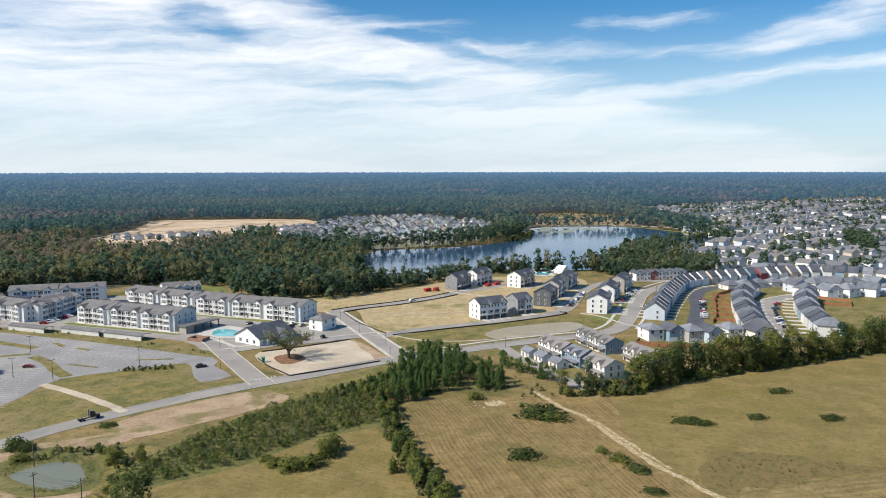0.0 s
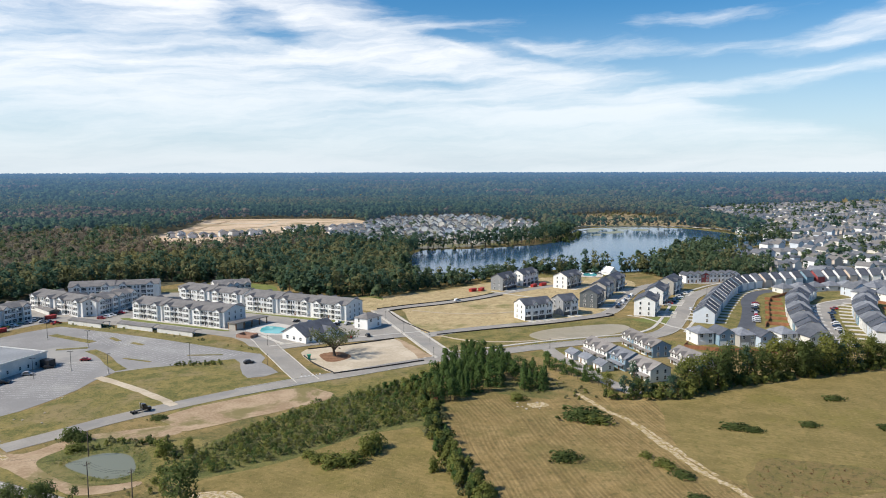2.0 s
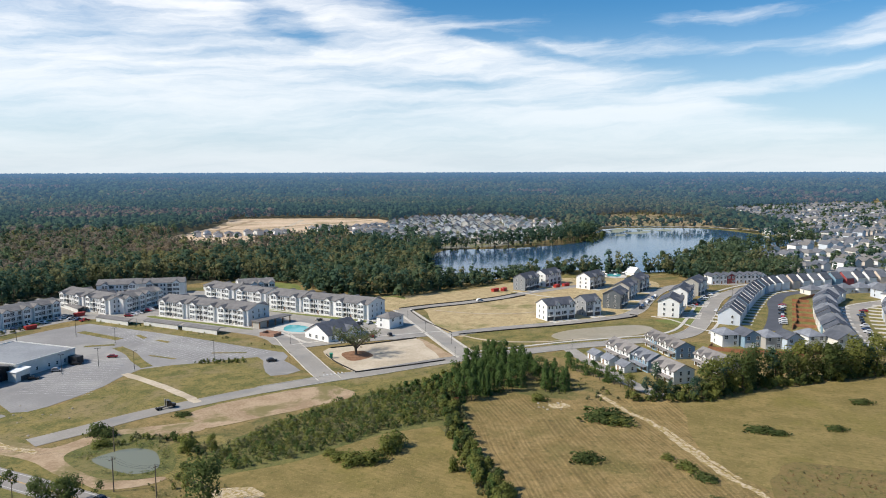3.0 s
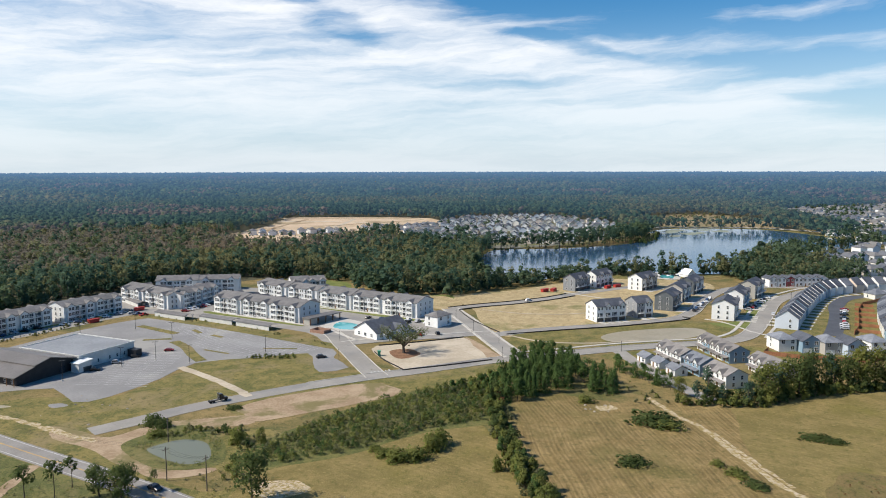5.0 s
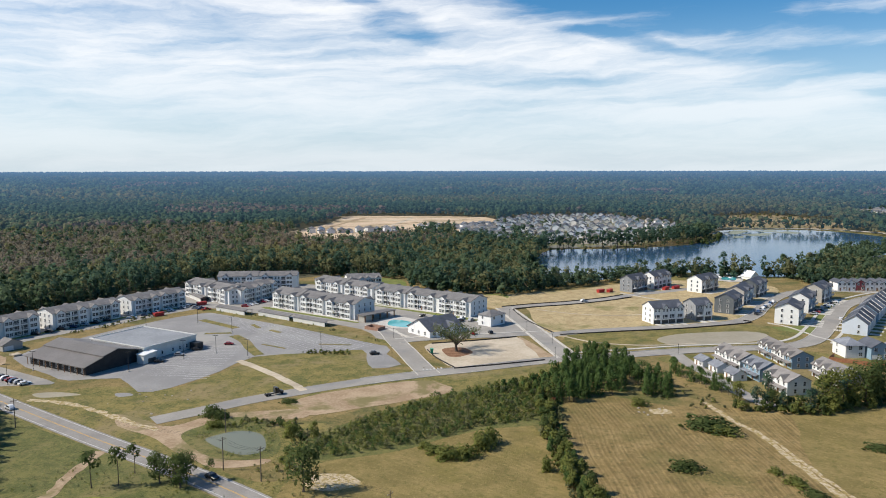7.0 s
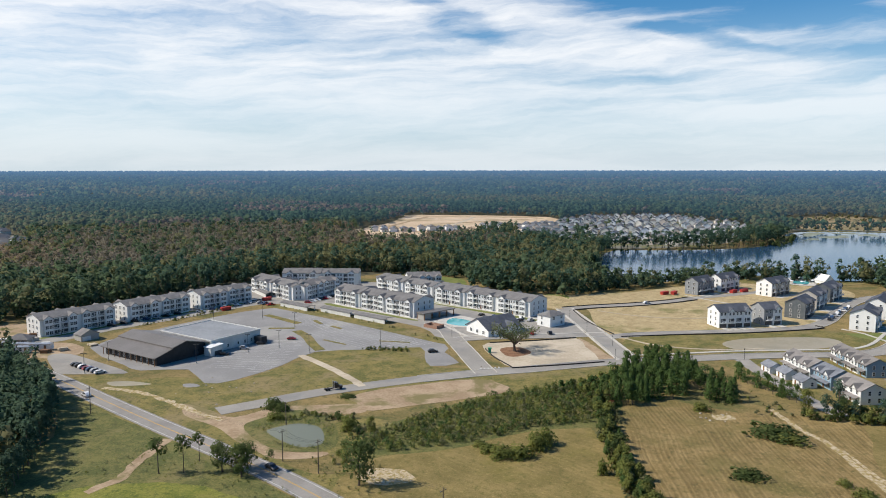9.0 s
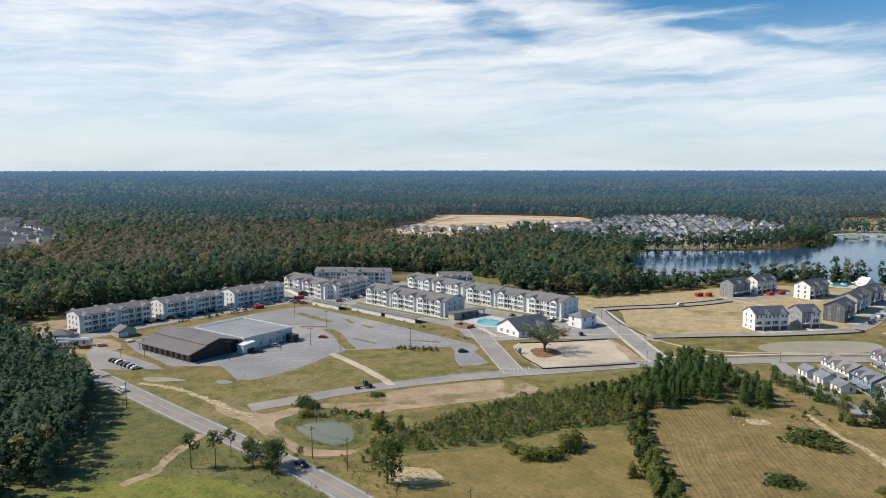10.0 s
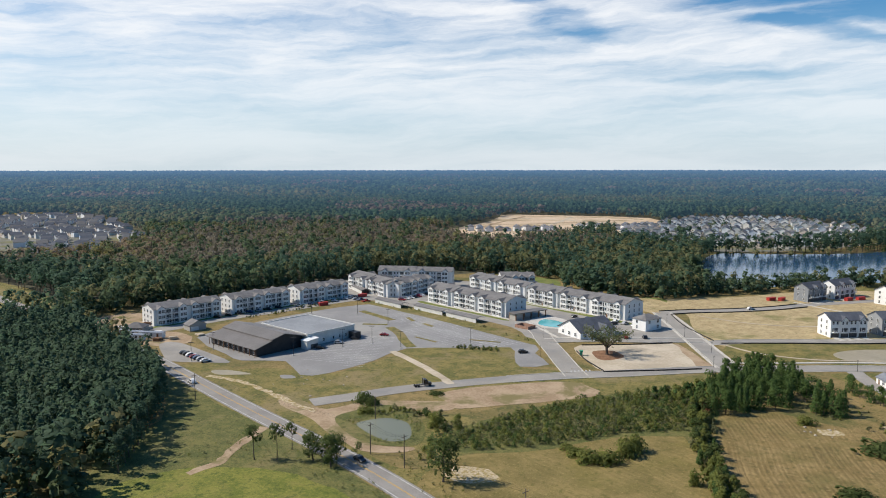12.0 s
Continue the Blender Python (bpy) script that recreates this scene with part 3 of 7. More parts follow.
def rounded(quads, centre, squash, rng, lift=0.35):
    """The leaves with normals that follow the mass they belong to."""
    nn = (quads - centre) * squash
    nn /= np.linalg.norm(nn, axis=-1, keepdims=True) + 1e-6
    nn = nn + rng.normal(0, 0.22, (len(quads), 1, 3)) + np.array([0, 0, lift])
    nn /= np.linalg.norm(nn, axis=-1, keepdims=True) + 1e-6
    return np.concatenate([quads, nn], -1)


def crown(n, radius, low, high, size, shape="round", lumps=7, rng=RNG, tilt=0.38):
    """A crown of n leaf clumps gathered on lumps, between two heights."""
    mid, half = (low + high) / 2, (high - low) / 2
    if shape == "cone":
        h = rng.uniform(0, 1, n) ** 1.35
        r = radius * (1 - h) ** 0.55 * rng.uniform(0.55, 1.05, n) + 0.12
        w = rng.uniform(0, 2 * math.pi, n)
        r = r * (1 + 0.22 * np.sin(3 * w + 9 * h))
        c = np.stack([r * np.cos(w), r * np.sin(w), low + (high - low) * h], 1)
        nn = np.stack([np.cos(w), np.sin(w), np.full(n, 0.7)], 1)
        axis = np.stack([np.zeros(n), np.zeros(n), c[:, 2] - 0.5 * r], 1)[:, None, :]
        return rounded(leaves(c, nn, size, rng, tilt), axis, np.ones(3), rng)
    w = rng.uniform(0, 2 * math.pi, lumps)
    z = rng.uniform(-0.95, 0.95, lumps)
    ring = np.sqrt(np.maximum(0.05, 1 - z * z)) * rng.uniform(0.35, 0.8, lumps)
    centre = np.stack([radius * ring * np.cos(w), radius * ring * np.sin(w), mid + half * 0.8 * z], 1)
    centre[0] = (0, 0, mid + half * 0.5)
    lump_r = rng.uniform(0.34, 0.58, lumps) * radius
    pick = rng.integers(0, lumps, n)
    d = rng.normal(0, 1, (n, 3))
    d[:, 2] = np.abs(d[:, 2]) * 1.0 - 0.35
    d /= np.linalg.norm(d, axis=1)[:, None]
    c = centre[pick] + d * (lump_r[pick] * rng.uniform(0.75, 1.08, n))[:, None] * np.array([1, 1, min(1.3, half / radius + 0.3)])
    heart = 0.72 * centre[pick] + 0.28 * np.array([0, 0, mid])
    return rounded(leaves(c, d + np.array([0, 0, 0.35]), size, rng, tilt), heart[:, None, :], np.ones(3), rng)


# ---- the ground sheet: flat here, rising to far hills ----
def far_scale(r):
    return 2000 * (24000 / 2000) ** ((np.maximum(r, 2000) - 2000) / 2880)


def terrain(r):
    """Height of the land at r metres: level to 2 km, then hills up to the skyline."""
    return np.where(r < 2000, 0.0, 85 - 17 - r * 67 / far_scale(r) - (68 - 67))


def build_ground():
    radii = [0, 60, 150, 300, 500, 800, 1200, 1600, 2000] + [2000 + 120 * i for i in range(1, 25)]
    n = 128
    bm = bmesh.new()
    centre = bm.verts.new((0, 0, 0))
    rings = [[bm.verts.new((r * math.sin(2 * math.pi * i / n), r * math.cos(2 * math.pi * i / n), float(terrain(np.array(float(r)))))) for i in range(n)] for r in radii[1:]]
    for i in range(n):
        bm.faces.new((centre, rings[0][(i + 1) % n], rings[0][i]))
    for a, b in zip(rings, rings[1:]):
        for i in range(n):
            bm.faces.new((a[i], a[(i + 1) % n], b[(i + 1) % n], b[i]))
    bmesh.ops.recalc_face_normals(bm, faces=bm.faces)
    tagged(mesh_object("ground", bm, "ground"), "dry olive and tan grassland reaching to wooded hills", "ground", kind="structure")


build_ground()


# ---- patches of ground, largest first ----
LAKE = [(-76, 650), (-72, 750), (-21, 772), (29, 801), (78, 851), (102, 949), (128, 1041), (183, 1072), (267, 1070), (308, 1009), (325, 946), (345, 869), (263, 798), (187, 723), (140, 622), (102, 604), (62, 614), (24, 596), (-10, 560), (-40, 541), (-60, 556)]
SAND = [(-425, 800), (-450, 1029), (-476, 1163), (-492, 1215), (-376, 1241), (-238, 1239), (-190, 1099), (-205, 930), (-262, 800), (-300, 714), (-350, 740)]
TOWN = [(-225, 985), (-170, 1262), (-35, 1310), (78, 1160), (97, 1000), (35, 862), (-20, 800), (-80, 770), (-130, 770), (-190, 790)]
SUBURB = [(379, 1525), (718, 1769), (1139, 1917), (1000, 1361), (620, 600), (420, 430), (230, 330), (206, 568), (236, 655), (212, 690), (218, 735), (280, 792), (352, 862), (330, 990), (388, 1010)]
WEST_TOWN = [(-640, 375), (-1204, 640), (-1270, 810), (-1133, 835), (-955, 765), (-844, 692), (-690, 610), (-640, 545), (-600, 470), (-590, 420)]
MARSH = [(120, 1110), (138, 1330), (240, 1430), (330, 1310), (300, 1105), (200, 1090)]
SITE = [(-100, 0), (-140, 60), (-158, 124), (-196, 174), (-236, 206), (-290, 229), (-335, 243), (-354, 272), (-340, 320), (-330, 365), (-309, 446), (-285, 492), (-246, 525), (-187, 530), (-155, 520), (-140, 478), (-106, 469), (-70, 473), (-34, 509), (-14, 532), (30, 582), (80, 592), (136, 590), (206, 568), (300, 480), (500, 420), (300, 0)]
ROAD_CUT = [(-560, 325), (-400, 285), (-372, 262), (-392, 236), (-440, 232), (-560, 240)]

area("marsh_ground", MARSH, 0.05, "marsh", "brown marsh grass behind the lake", ragged=12)
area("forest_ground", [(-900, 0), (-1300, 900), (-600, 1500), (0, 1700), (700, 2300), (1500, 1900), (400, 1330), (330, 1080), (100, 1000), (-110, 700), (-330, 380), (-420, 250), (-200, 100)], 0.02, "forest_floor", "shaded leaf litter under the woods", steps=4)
area("town_ground", TOWN, 0.10, "town_ground", "streets and yards of a lakeside housing estate", ragged=6)
area("suburb_ground", SUBURB, 0.10, "town_ground", "streets and yards of a large housing estate", ragged=6)
area("west_town_ground", WEST_TOWN, 0.10, "town_ground", "streets and yards of a housing estate in the woods", ragged=6)
area("cleared_ground", SAND, 0.14, "clearing", "cleared tan building land edged by woods", ragged=10)
shore = [(-100, 560), (-95, 750), (-25, 762), (29, 790), (84, 842), (112, 945), (136, 1020), (160, 1090), (270, 1092), (335, 1020), (380, 985), (400, 930), (350, 860), (285, 800), (200, 718), (150, 622), (102, 575), (54, 570)]
area("shore_ground", shore, 0.12, "verge", "grassy lake shore")
area("lake_water", LAKE, 0.18, "lake", "calm blue lake water reflecting the sky", "water")
for pts in ([(127, 985), (139, 1030), (152, 1046), (165, 1040), (150, 1010), (138, 985)], [(168, 1052), (196, 1062), (205, 1050), (186, 1040)], [(150, 985), (172, 1010), (190, 1015), (178, 990), (160, 970)], [(128, 930), (134, 958), (144, 962), (140, 935)], [(196, 1030), (214, 1044), (226, 1038), (208, 1022)]):
    area("floating_weeds", pts, 0.21, "lily", "pale weeds floating on the lake", "water weeds", ragged=16)

area("field_ground", [(8, 150), (1, 178), (-8, 205), (-17, 245), (-4, 268), (24, 262), (47, 266), (62, 262), (60, 214), (75, 180), (80, 140)], 0.05, "field", "mown tan field with curved mowing lines", steps=5, ragged=1.5)
area("east_field_ground", [(62, 262), (94, 279), (121, 291), (151, 303), (206, 327), (330, 390), (330, 120), (84, 130), (68, 190), (52, 225), (46, 250)], 0.04, "field_green", "olive and tan hay field beside a tree line", steps=4, ragged=1.5)
area("west_field_ground", [(6, 145), (-3, 178), (-12, 205), (-24, 232), (-40, 222), (-55, 203), (-78, 184), (-80, 160), (-60, 130)], 0.045, "field_green", "rough tan and green field between hedge and road", steps=4, ragged=1.5)
area("weed_ground", [(73, 196), (80, 208), (87, 210), (99, 208), (111, 204), (120, 199), (127, 197), (106, 191), (89, 186), (76, 180), (71, 184)], 0.055, "weeds", "patch of rust and olive weeds at the field's corner", steps=4, ragged=2)
area("corner_field_ground", [(76, 178), (89, 184), (106, 189), (127, 196), (190, 222), (230, 150), (180, 90), (90, 110)], 0.06, "corner_field", "mown field with straight pale rows", steps=2, ragged=0.8)
area("roadside_meadow", [(-228, 204), (-200, 195), (-155, 179), (-110, 163), (-77, 149), (-50, 134), (-60, 110), (-110, 110), (-150, 118), (-172, 118), (-182, 165), (-207, 188)], 0.042, "rough_green", "rough green grass between road and planted pines", steps=2, ragged=1)
area("thicket_ground", [(-90, 200), (-79, 226), (-63, 251), (-46, 269), (-27, 282), (-18, 275), (-15, 250), (-21, 232), (-40, 221), (-55, 203), (-75, 187), (-86, 186)], 0.062, "rough_green", "rough green weeds under the thicket", steps=3, ragged=1.5)
area("meadow_ground", [(-150, 112), (-146, 138), (-120, 151), (-92, 147), (-70, 132), (-60, 90), (-120, 70)], 0.05, "bright_meadow", "bright green rough meadow beside the road", steps=4, ragged=2)
area("lots_ground", [(-75, 470), (-55, 436), (-30, 362), (0, 381), (36, 396), (68, 416), (82, 445), (95, 500), (110, 545), (90, 580), (40, 585), (0, 540), (-30, 505)], 0.05, "lot_grass", "graded building lots under pale straw", steps=5, ragged=2)
area("basin_bank", [(-18, 330), (-22, 366), (5, 379), (40, 396), (72, 414), (92, 404), (92, 386), (75, 370), (45, 357), (10, 338)], 0.055, "verge", "grassy banks of a drainage basin", steps=5)
area("basin_water", [(22, 368), (36, 383), (68, 396), (77, 388), (67, 373), (42, 359), (27, 357)], 0.075, "mud_water", "shallow silty basin", "water", steps=5)
area("knoll_lawn", [(82, 410), (100, 420), (118, 470), (138, 512), (130, 470), (118, 430), (104, 402), (94, 398)], 0.06, "lawn", "green verge along the curving road", steps=5)
area("estate_lawn", [(104, 372), (118, 410), (132, 448), (148, 486), (180, 530), (240, 545), (300, 556), (330, 540), (320, 470), (260, 400), (235, 360), (170, 340), (110, 345)], 0.12, "verge", "grass and yards of the new estate", steps=4)
area("south_lot_ground", [(20, 330), (50, 345), (84, 360), (104, 345), (100, 300), (70, 280), (48, 282), (34, 312)], 0.055, "verge", "grass round the lane houses", steps=4)
area("apartment_ground", [(-130, 352), (-176, 368), (-234, 384), (-250, 374), (-264, 332), (-280, 292), (-290, 256), (-318, 262), (-318, 330), (-302, 400), (-300, 450), (-240, 478), (-200, 480), (-150, 440), (-72, 420), (-45, 362), (-90, 338), (-110, 330)], 0.06, "asphalt", "asphalt drives and parking round the apartments", "parking", steps=3)
area("building_site_ground", [(-304, 256), (-314, 272), (-333, 288), (-347, 278), (-343, 256), (-318, 243), (-290, 234), (-266, 236), (-258, 250), (-276, 262)], 0.07, "dirt", "churned dirt of a building site", steps=4, ragged=2)
area("park_clearing", [(-196, 526), (-160, 518), (-141, 478), (-105, 470), (-72, 474), (-76, 440), (-120, 440), (-165, 478), (-196, 500)], 0.07, "lawn", "mown green clearing at the wood's edge", steps=4)
area("bare_strip", [(-76, 470), (-60, 440), (-66, 424), (-80, 430), (-100, 440), (-120, 462), (-100, 468)], 0.08, "lot_grass", "bare tan ground beside the wood", steps=4)
area("south_bank", [(-112, 240), (-75, 274), (-40, 300), (-18, 318), (-22, 300), (-28, 283), (-62, 255), (-94, 224), (-106, 224)], 0.05, "verge", "rough grass bank below the road", steps=4, ragged=1.5)
area("bare_bank", [(-110, 238), (-78, 268), (-62, 268), (-58, 258), (-80, 236), (-98, 222), (-106, 226)], 0.07, "dirt", "bare orange-brown dirt bank", steps=4, ragged=2)
area("north_bank", [(-206, 216), (-190, 232), (-165, 235), (-157, 262), (-150, 272), (-114, 246), (-128, 232), (-144, 210), (-152, 200), (-175, 205)], 0.05, "verge", "rough green and tan grass beside the car park", steps=4, ragged=1.5)
area("entry_verge", [(-157, 280), (-144, 298), (-115, 312), (-96, 281), (-78, 288), (-77, 279), (-96, 264), (-113, 248), (-140, 268)], 0.055, "verge", "olive grass between car park and road", steps=4, ragged=1.2)
area("road_verge", [(-228, 218), (-212, 226), (-190, 214), (-150, 196), (-118, 180), (-90, 168), (-84, 178), (-108, 188), (-140, 200), (-120, 205), (-90, 215), (-70, 190), (-74, 160), (-100, 158), (-160, 178), (-215, 200)], 0.035, "verge", "roadside grass", steps=3, ragged=1.0)
area("junction_dirt", [(-165, 206), (-150, 202), (-139, 200), (-132, 212), (-120, 220), (-104, 226), (-100, 218), (-120, 208), (-128, 196), (-122, 186), (-106, 180), (-94, 183), (-96, 178), (-106, 174), (-122, 180), (-140, 190), (-156, 196)], 0.06, "dirt", "bare dirt track round the pond", steps=4, ragged=1.2)
area("pond_bank", [(-131, 194), (-129, 203), (-123, 213), (-111, 212), (-100, 201), (-94, 188), (-98, 182), (-110, 180), (-122, 186)], 0.075, "rough_green", "grassy bank of the roadside pond", steps=5)
area("pond_water", [(-121, 192), (-120, 196), (-115, 201.5), (-107, 201), (-101, 194), (-99, 187.5), (-104, 184), (-113, 187)], 0.10, "pond", "murky green roadside pond", "water", steps=5)
area("car_park", [(-221, 371), (-153, 341), (-106, 322), (-100, 306), (-88, 291), (-98, 282), (-106, 296), (-114, 311), (-133, 300), (-157, 287), (-159, 262), (-165, 237), (-174, 229), (-193, 243), (-211, 235), (-225, 240), (-262, 258), (-262, 290), (-250, 340), (-238, 366)], 0.07, "old_asphalt", "weathered pale grey car park asphalt with faded bays", "parking", steps=2)
area("shop_parking", [(-262, 246), (-240, 240), (-214, 231), (-222, 226), (-238, 220), (-250, 226), (-268, 240)], 0.075, "asphalt", "small asphalt parking area", "parking", steps=3)
area("car_park_berm", [(-231, 381), (-171, 362), (-120, 337), (-104, 328), (-107, 321), (-162, 345), (-230, 371), (-240, 374)], 0.10, "verge", "grass strip between car park and apartments", steps=3, ragged=0.8)
for line, w in (([(-226, 352), (-196, 338)], 4.5), ([(-205, 322), (-192, 327)], 3.0), ([(-188, 322), (-176, 312), (-166, 300), (-156, 290)], 5.0), ([(-192, 348), (-184, 341)], 2.4), ([(-176, 338), (-168, 334)], 2.4), ([(-138, 316), (-122, 318)], 1.8), ([(-165, 309), (-150, 304)], 1.6)):
    ribbon("traffic_island", line, w, 0.14, "verge", "low island of olive and dry grass in the car park", "traffic island", group="islands of the car park")
area("puddle", [(-211, 217), (-204, 221), (-193, 221), (-198, 217), (-205, 214)], 0.09, "mud_water", "shallow grey puddle in rough grass", "puddle", steps=5)
area("old_slab", [(-181, 225), (-177, 227), (-173, 225), (-177, 222)], 0.09, "old_asphalt", "broken patch of grey paving", "slab", steps=3)
area("sand_lot", [(-84, 317), (-86, 330), (-66, 342), (-47, 354), (-40, 338), (-30, 314), (-44, 302), (-62, 290), (-74, 303)], 0.09, "sand", "graded pale sand building plot", steps=2)
area("sand_lot_edge", [(-46, 355), (-36, 341), (-28, 326), (-20, 317), (-29, 313), (-39, 334)], 0.085, "dirt", "rough brown edge of the plot", steps=3)
area("mulch_ring", [(-77, 319), (-74, 325), (-68, 326), (-62, 319), (-65, 311), (-71, 309)], 0.115, "mulch", "ring of red-brown mulch round the oak", steps=5, ragged=0.8)
area("straw_patch", [(15, 256), (21, 258), (23, 254), (17, 252)], 0.08, "broken_sand", "heap of pale rubble at the field's edge", "rubble", steps=4, ragged=1.5)
area("bare_patch", [(-76, 176), (-68, 180), (-62, 174), (-70, 168), (-78, 170)], 0.075, "broken_sand", "bare pale patch in the field", steps=4, ragged=2)
area("far_road_verge", ROAD_CUT, 0.06, "verge", "mown verge of a road through the woods", steps=2)

# ---- roads, paths and kerbs ----
COUNTY = [(-20, 126), (-77, 154), (-110, 168), (-155, 184), (-198, 200), (-232, 213), (-300, 238)]
BOULEVARD = [(-148, 203), (-138, 216), (-128, 230), (-113, 246), (-95, 263), (-76, 278), (-57, 291), (-37, 306), (-16, 320), (6, 331), (32, 345), (60, 357), (81, 366), (96, 382), (109, 412), (122, 448), (136, 484), (156, 514), (184, 542), (240, 568)]
ENTRY = [(-72, 279), (-82, 295), (-92, 312), (-103, 330), (-115, 351), (-128, 364)]
CROSS = [(-103, 331), (-83, 344), (-66, 351), (-46, 361), (-32, 367)]
LOT_STREET = [(-18, 320), (-34, 356), (-53, 400), (-66, 428)]
BACK_STREET = [(-66, 428), (-51, 441), (-30, 454), (-9, 472), (6, 490), (27, 509), (58, 538)]
TOWN_STREET = [(-32, 362), (-16, 374), (5, 385), (37, 401), (64, 418), (78, 440), (88, 470), (103, 508), (120, 534), (146, 546), (184, 544)]
LANE = [(28, 342), (33, 325), (41, 306), (49, 285), (58, 270)]
ESTATE_LANE = [(138, 388), (148, 412), (160, 445), (170, 476), (190, 508), (232, 524), (280, 538)]
LOOP = [(172, 352), (178, 374), (186, 400), (197, 432), (211, 458), (232, 475), (262, 490), (310, 500)]
EAST_ROAD = [(360, 540), (384, 616), (399, 675), (429, 746), (466, 834)]
ribbon("county_road", COUNTY, 8.6, 0.11, "county", "grey two-lane county road with worn paint")
ribbon("far_road", [(-640, 326), (-455, 277), (-426, 269), (-380, 257), (-300, 238)], 8.0, 0.10, "county", "pale road cut through the woods")
ribbon("boulevard", BOULEVARD, 8.6, 0.12, "asphalt", "grey two-lane estate road")
ribbon("entry_road", ENTRY, 9.0, 0.13, "asphalt", "asphalt entry road to the apartments")
ribbon("cross_street", CROSS, 7.5, 0.14, "asphalt", "short asphalt street beside the clubhouse")
ribbon("lot_street", LOT_STREET, 8.5, 0.15, "asphalt", "new asphalt street between empty lots")
ribbon("back_street", BACK_STREET, 7.5, 0.14, "asphalt", "new asphalt street beside the wood")
ribbon("town_street", TOWN_STREET, 7.5, 0.13, "asphalt", "asphalt street in front of townhouses")
ribbon("lane", LANE, 6.5, 0.14, "asphalt", "asphalt lane behind garages")
ribbon("estate_lane", ESTATE_LANE, 8.5, 0.18, "dark_asphalt", "dark new asphalt lane between rows of houses")
ribbon("loop_street", LOOP, 8.5, 0.18, "asphalt", "curved estate street")
ribbon("east_road", EAST_ROAD, 9.0, 0.18, "county", "pale curving road at the estate's edge")
ribbon("lake_avenue", [(184, 544), (215, 575), (255, 612), (300, 680), (335, 750)], 8.0, 0.18, "asphalt", "street through the lakeside estate")
ribbon("gravel_track", [(-160, 279), (-139, 266), (-121, 253), (-113, 246)], 3.6, 0.13, "sand", "pale gravel track from car park to road", "path", rough=0.25)
ribbon("field_track", [(35, 270), (39, 259), (43, 250), (49, 240), (54, 223), (59, 207), (63, 196), (67, 190), (69, 184), (73, 177), (78, 165)], 2.0, 0.085, "broken_sand", "worn sandy track across the fields", "path", rough=0.75)
ribbon("field_track", [(52, 236), (57, 220), (61, 208), (65, 197)], 1.2, 0.08, "broken_sand", "faint second rut of a sandy track", "path", rough=0.9)
ribbon("meadow_track", [(-146, 176), (-143, 160), (-139, 148), (-141, 138)], 3.0, 0.085, "dirt", "sandy track beside the road", "path", rough=0.45)
ribbon("ditch_track", [(-141, 196), (-152, 199), (-164, 203), (-177, 208), (-192, 211), (-207, 211)], 2.6, 0.08, "broken_sand", "eroded sandy track along a ditch", "path", rough=0.9)
for line, off, w in ((BOULEVARD[8:], -9.0, 1.8), (BOULEVARD[13:], 8.5, 1.6), (CROSS, -4.6, 1.2), (LOT_STREET, 5.3, 0.9), (LOT_STREET, -5.3, 0.9), (LOOP, 5.4, 1.5), (LOOP, -5.4, 1.5)):
    ribbon("pavement", line, w, 0.22, "concrete", "pale concrete pavement beside the street", "pavement", offset=off, height=0.2, group="pavements")
for line in ([(-138, 369), (-160, 378), (-182, 386), (-206, 396)], [(-128, 369), (-112, 352), (-100, 340)], [(-75, 393), (-100, 403), (-138, 416), (-170, 430), (-202, 448)]):
    ribbon("pavement", line, 1.8, 0.24, "concrete", "pale concrete pavement beside the street", "pavement", height=0.2, group="pavements")
for line in ([(-64, 290), (-46, 301), (-28, 313)], [(-85, 330), (-66, 341), (-47, 354)], [(5, 380), (38, 396), (72, 418), (70, 424)], [(-26, 364), (5, 380)], [(-68, 431), (-52, 444), (-31, 458), (-10, 476), (4, 493)], [(-60, 424), (-47, 436), (-27, 449), (-6, 467), (10, 485)], [(-84, 318), (-76, 305), (-64, 291)], [(-60, 424), (-48, 396), (-30, 368)]):
    ribbon("silt_fence", line, 0.16, 0.65, "silt_fence", "low black silt fence round graded ground", "silt fence", height=0.8, kind="", group="silt fences")
for off in (-0.14, 0.14):
    ribbon("centre_line", COUNTY, 0.14, 0.122, "paint_yellow", "worn double yellow centre line", "road marking", offset=off, height=0.01)
for off in (-3.5, 3.5):
    ribbon("edge_line", COUNTY, 0.22, 0.122, "paint_white", "worn white edge line", "road marking", offset=off, height=0.01)
for i in range(6):
    ribbon("stop_bar", [(-75.5 + 1.3 * i, 283.5 + 0.95 * i), (-76.5 + 1.3 * i, 285.6 + 0.95 * i)], 0.6, 0.142, "paint_white", "worn white crossing bar", "road marking", height=0.01)


def bays(a, b, n, length, side):
    """Faded lines of parking bays between two points."""
    a, b = Vector(a), Vector(b)
    d = (b - a) / n
    across = Vector((-d.y, d.x)).normalized() * length * side
    bm = bmesh.new()
    for i in range(n + 1):
        p = a + d * i
        w = d.normalized() * 0.09
        v = [bm.verts.new((*q, 0.078)) for q in (p - w, p + w, p + w + across, p - w + across)]
        bm.faces.new(v)
    bmesh.ops.recalc_face_normals(bm, faces=bm.faces)
    tagged(mesh_object("bay_lines", bm, "paint_white"), "faded white lines of parking bays", "road marking", kind="structure")


for a, b in (((-214, 366), (-112, 321)), ((-206, 352), (-118, 313)), ((-198, 343), (-128, 312)), ((-176, 322), (-134, 303))):
    for s in (1, -1):
        bays(a, b, int((Vector(b) - Vector(a)).length / 2.75), 5.2, s)
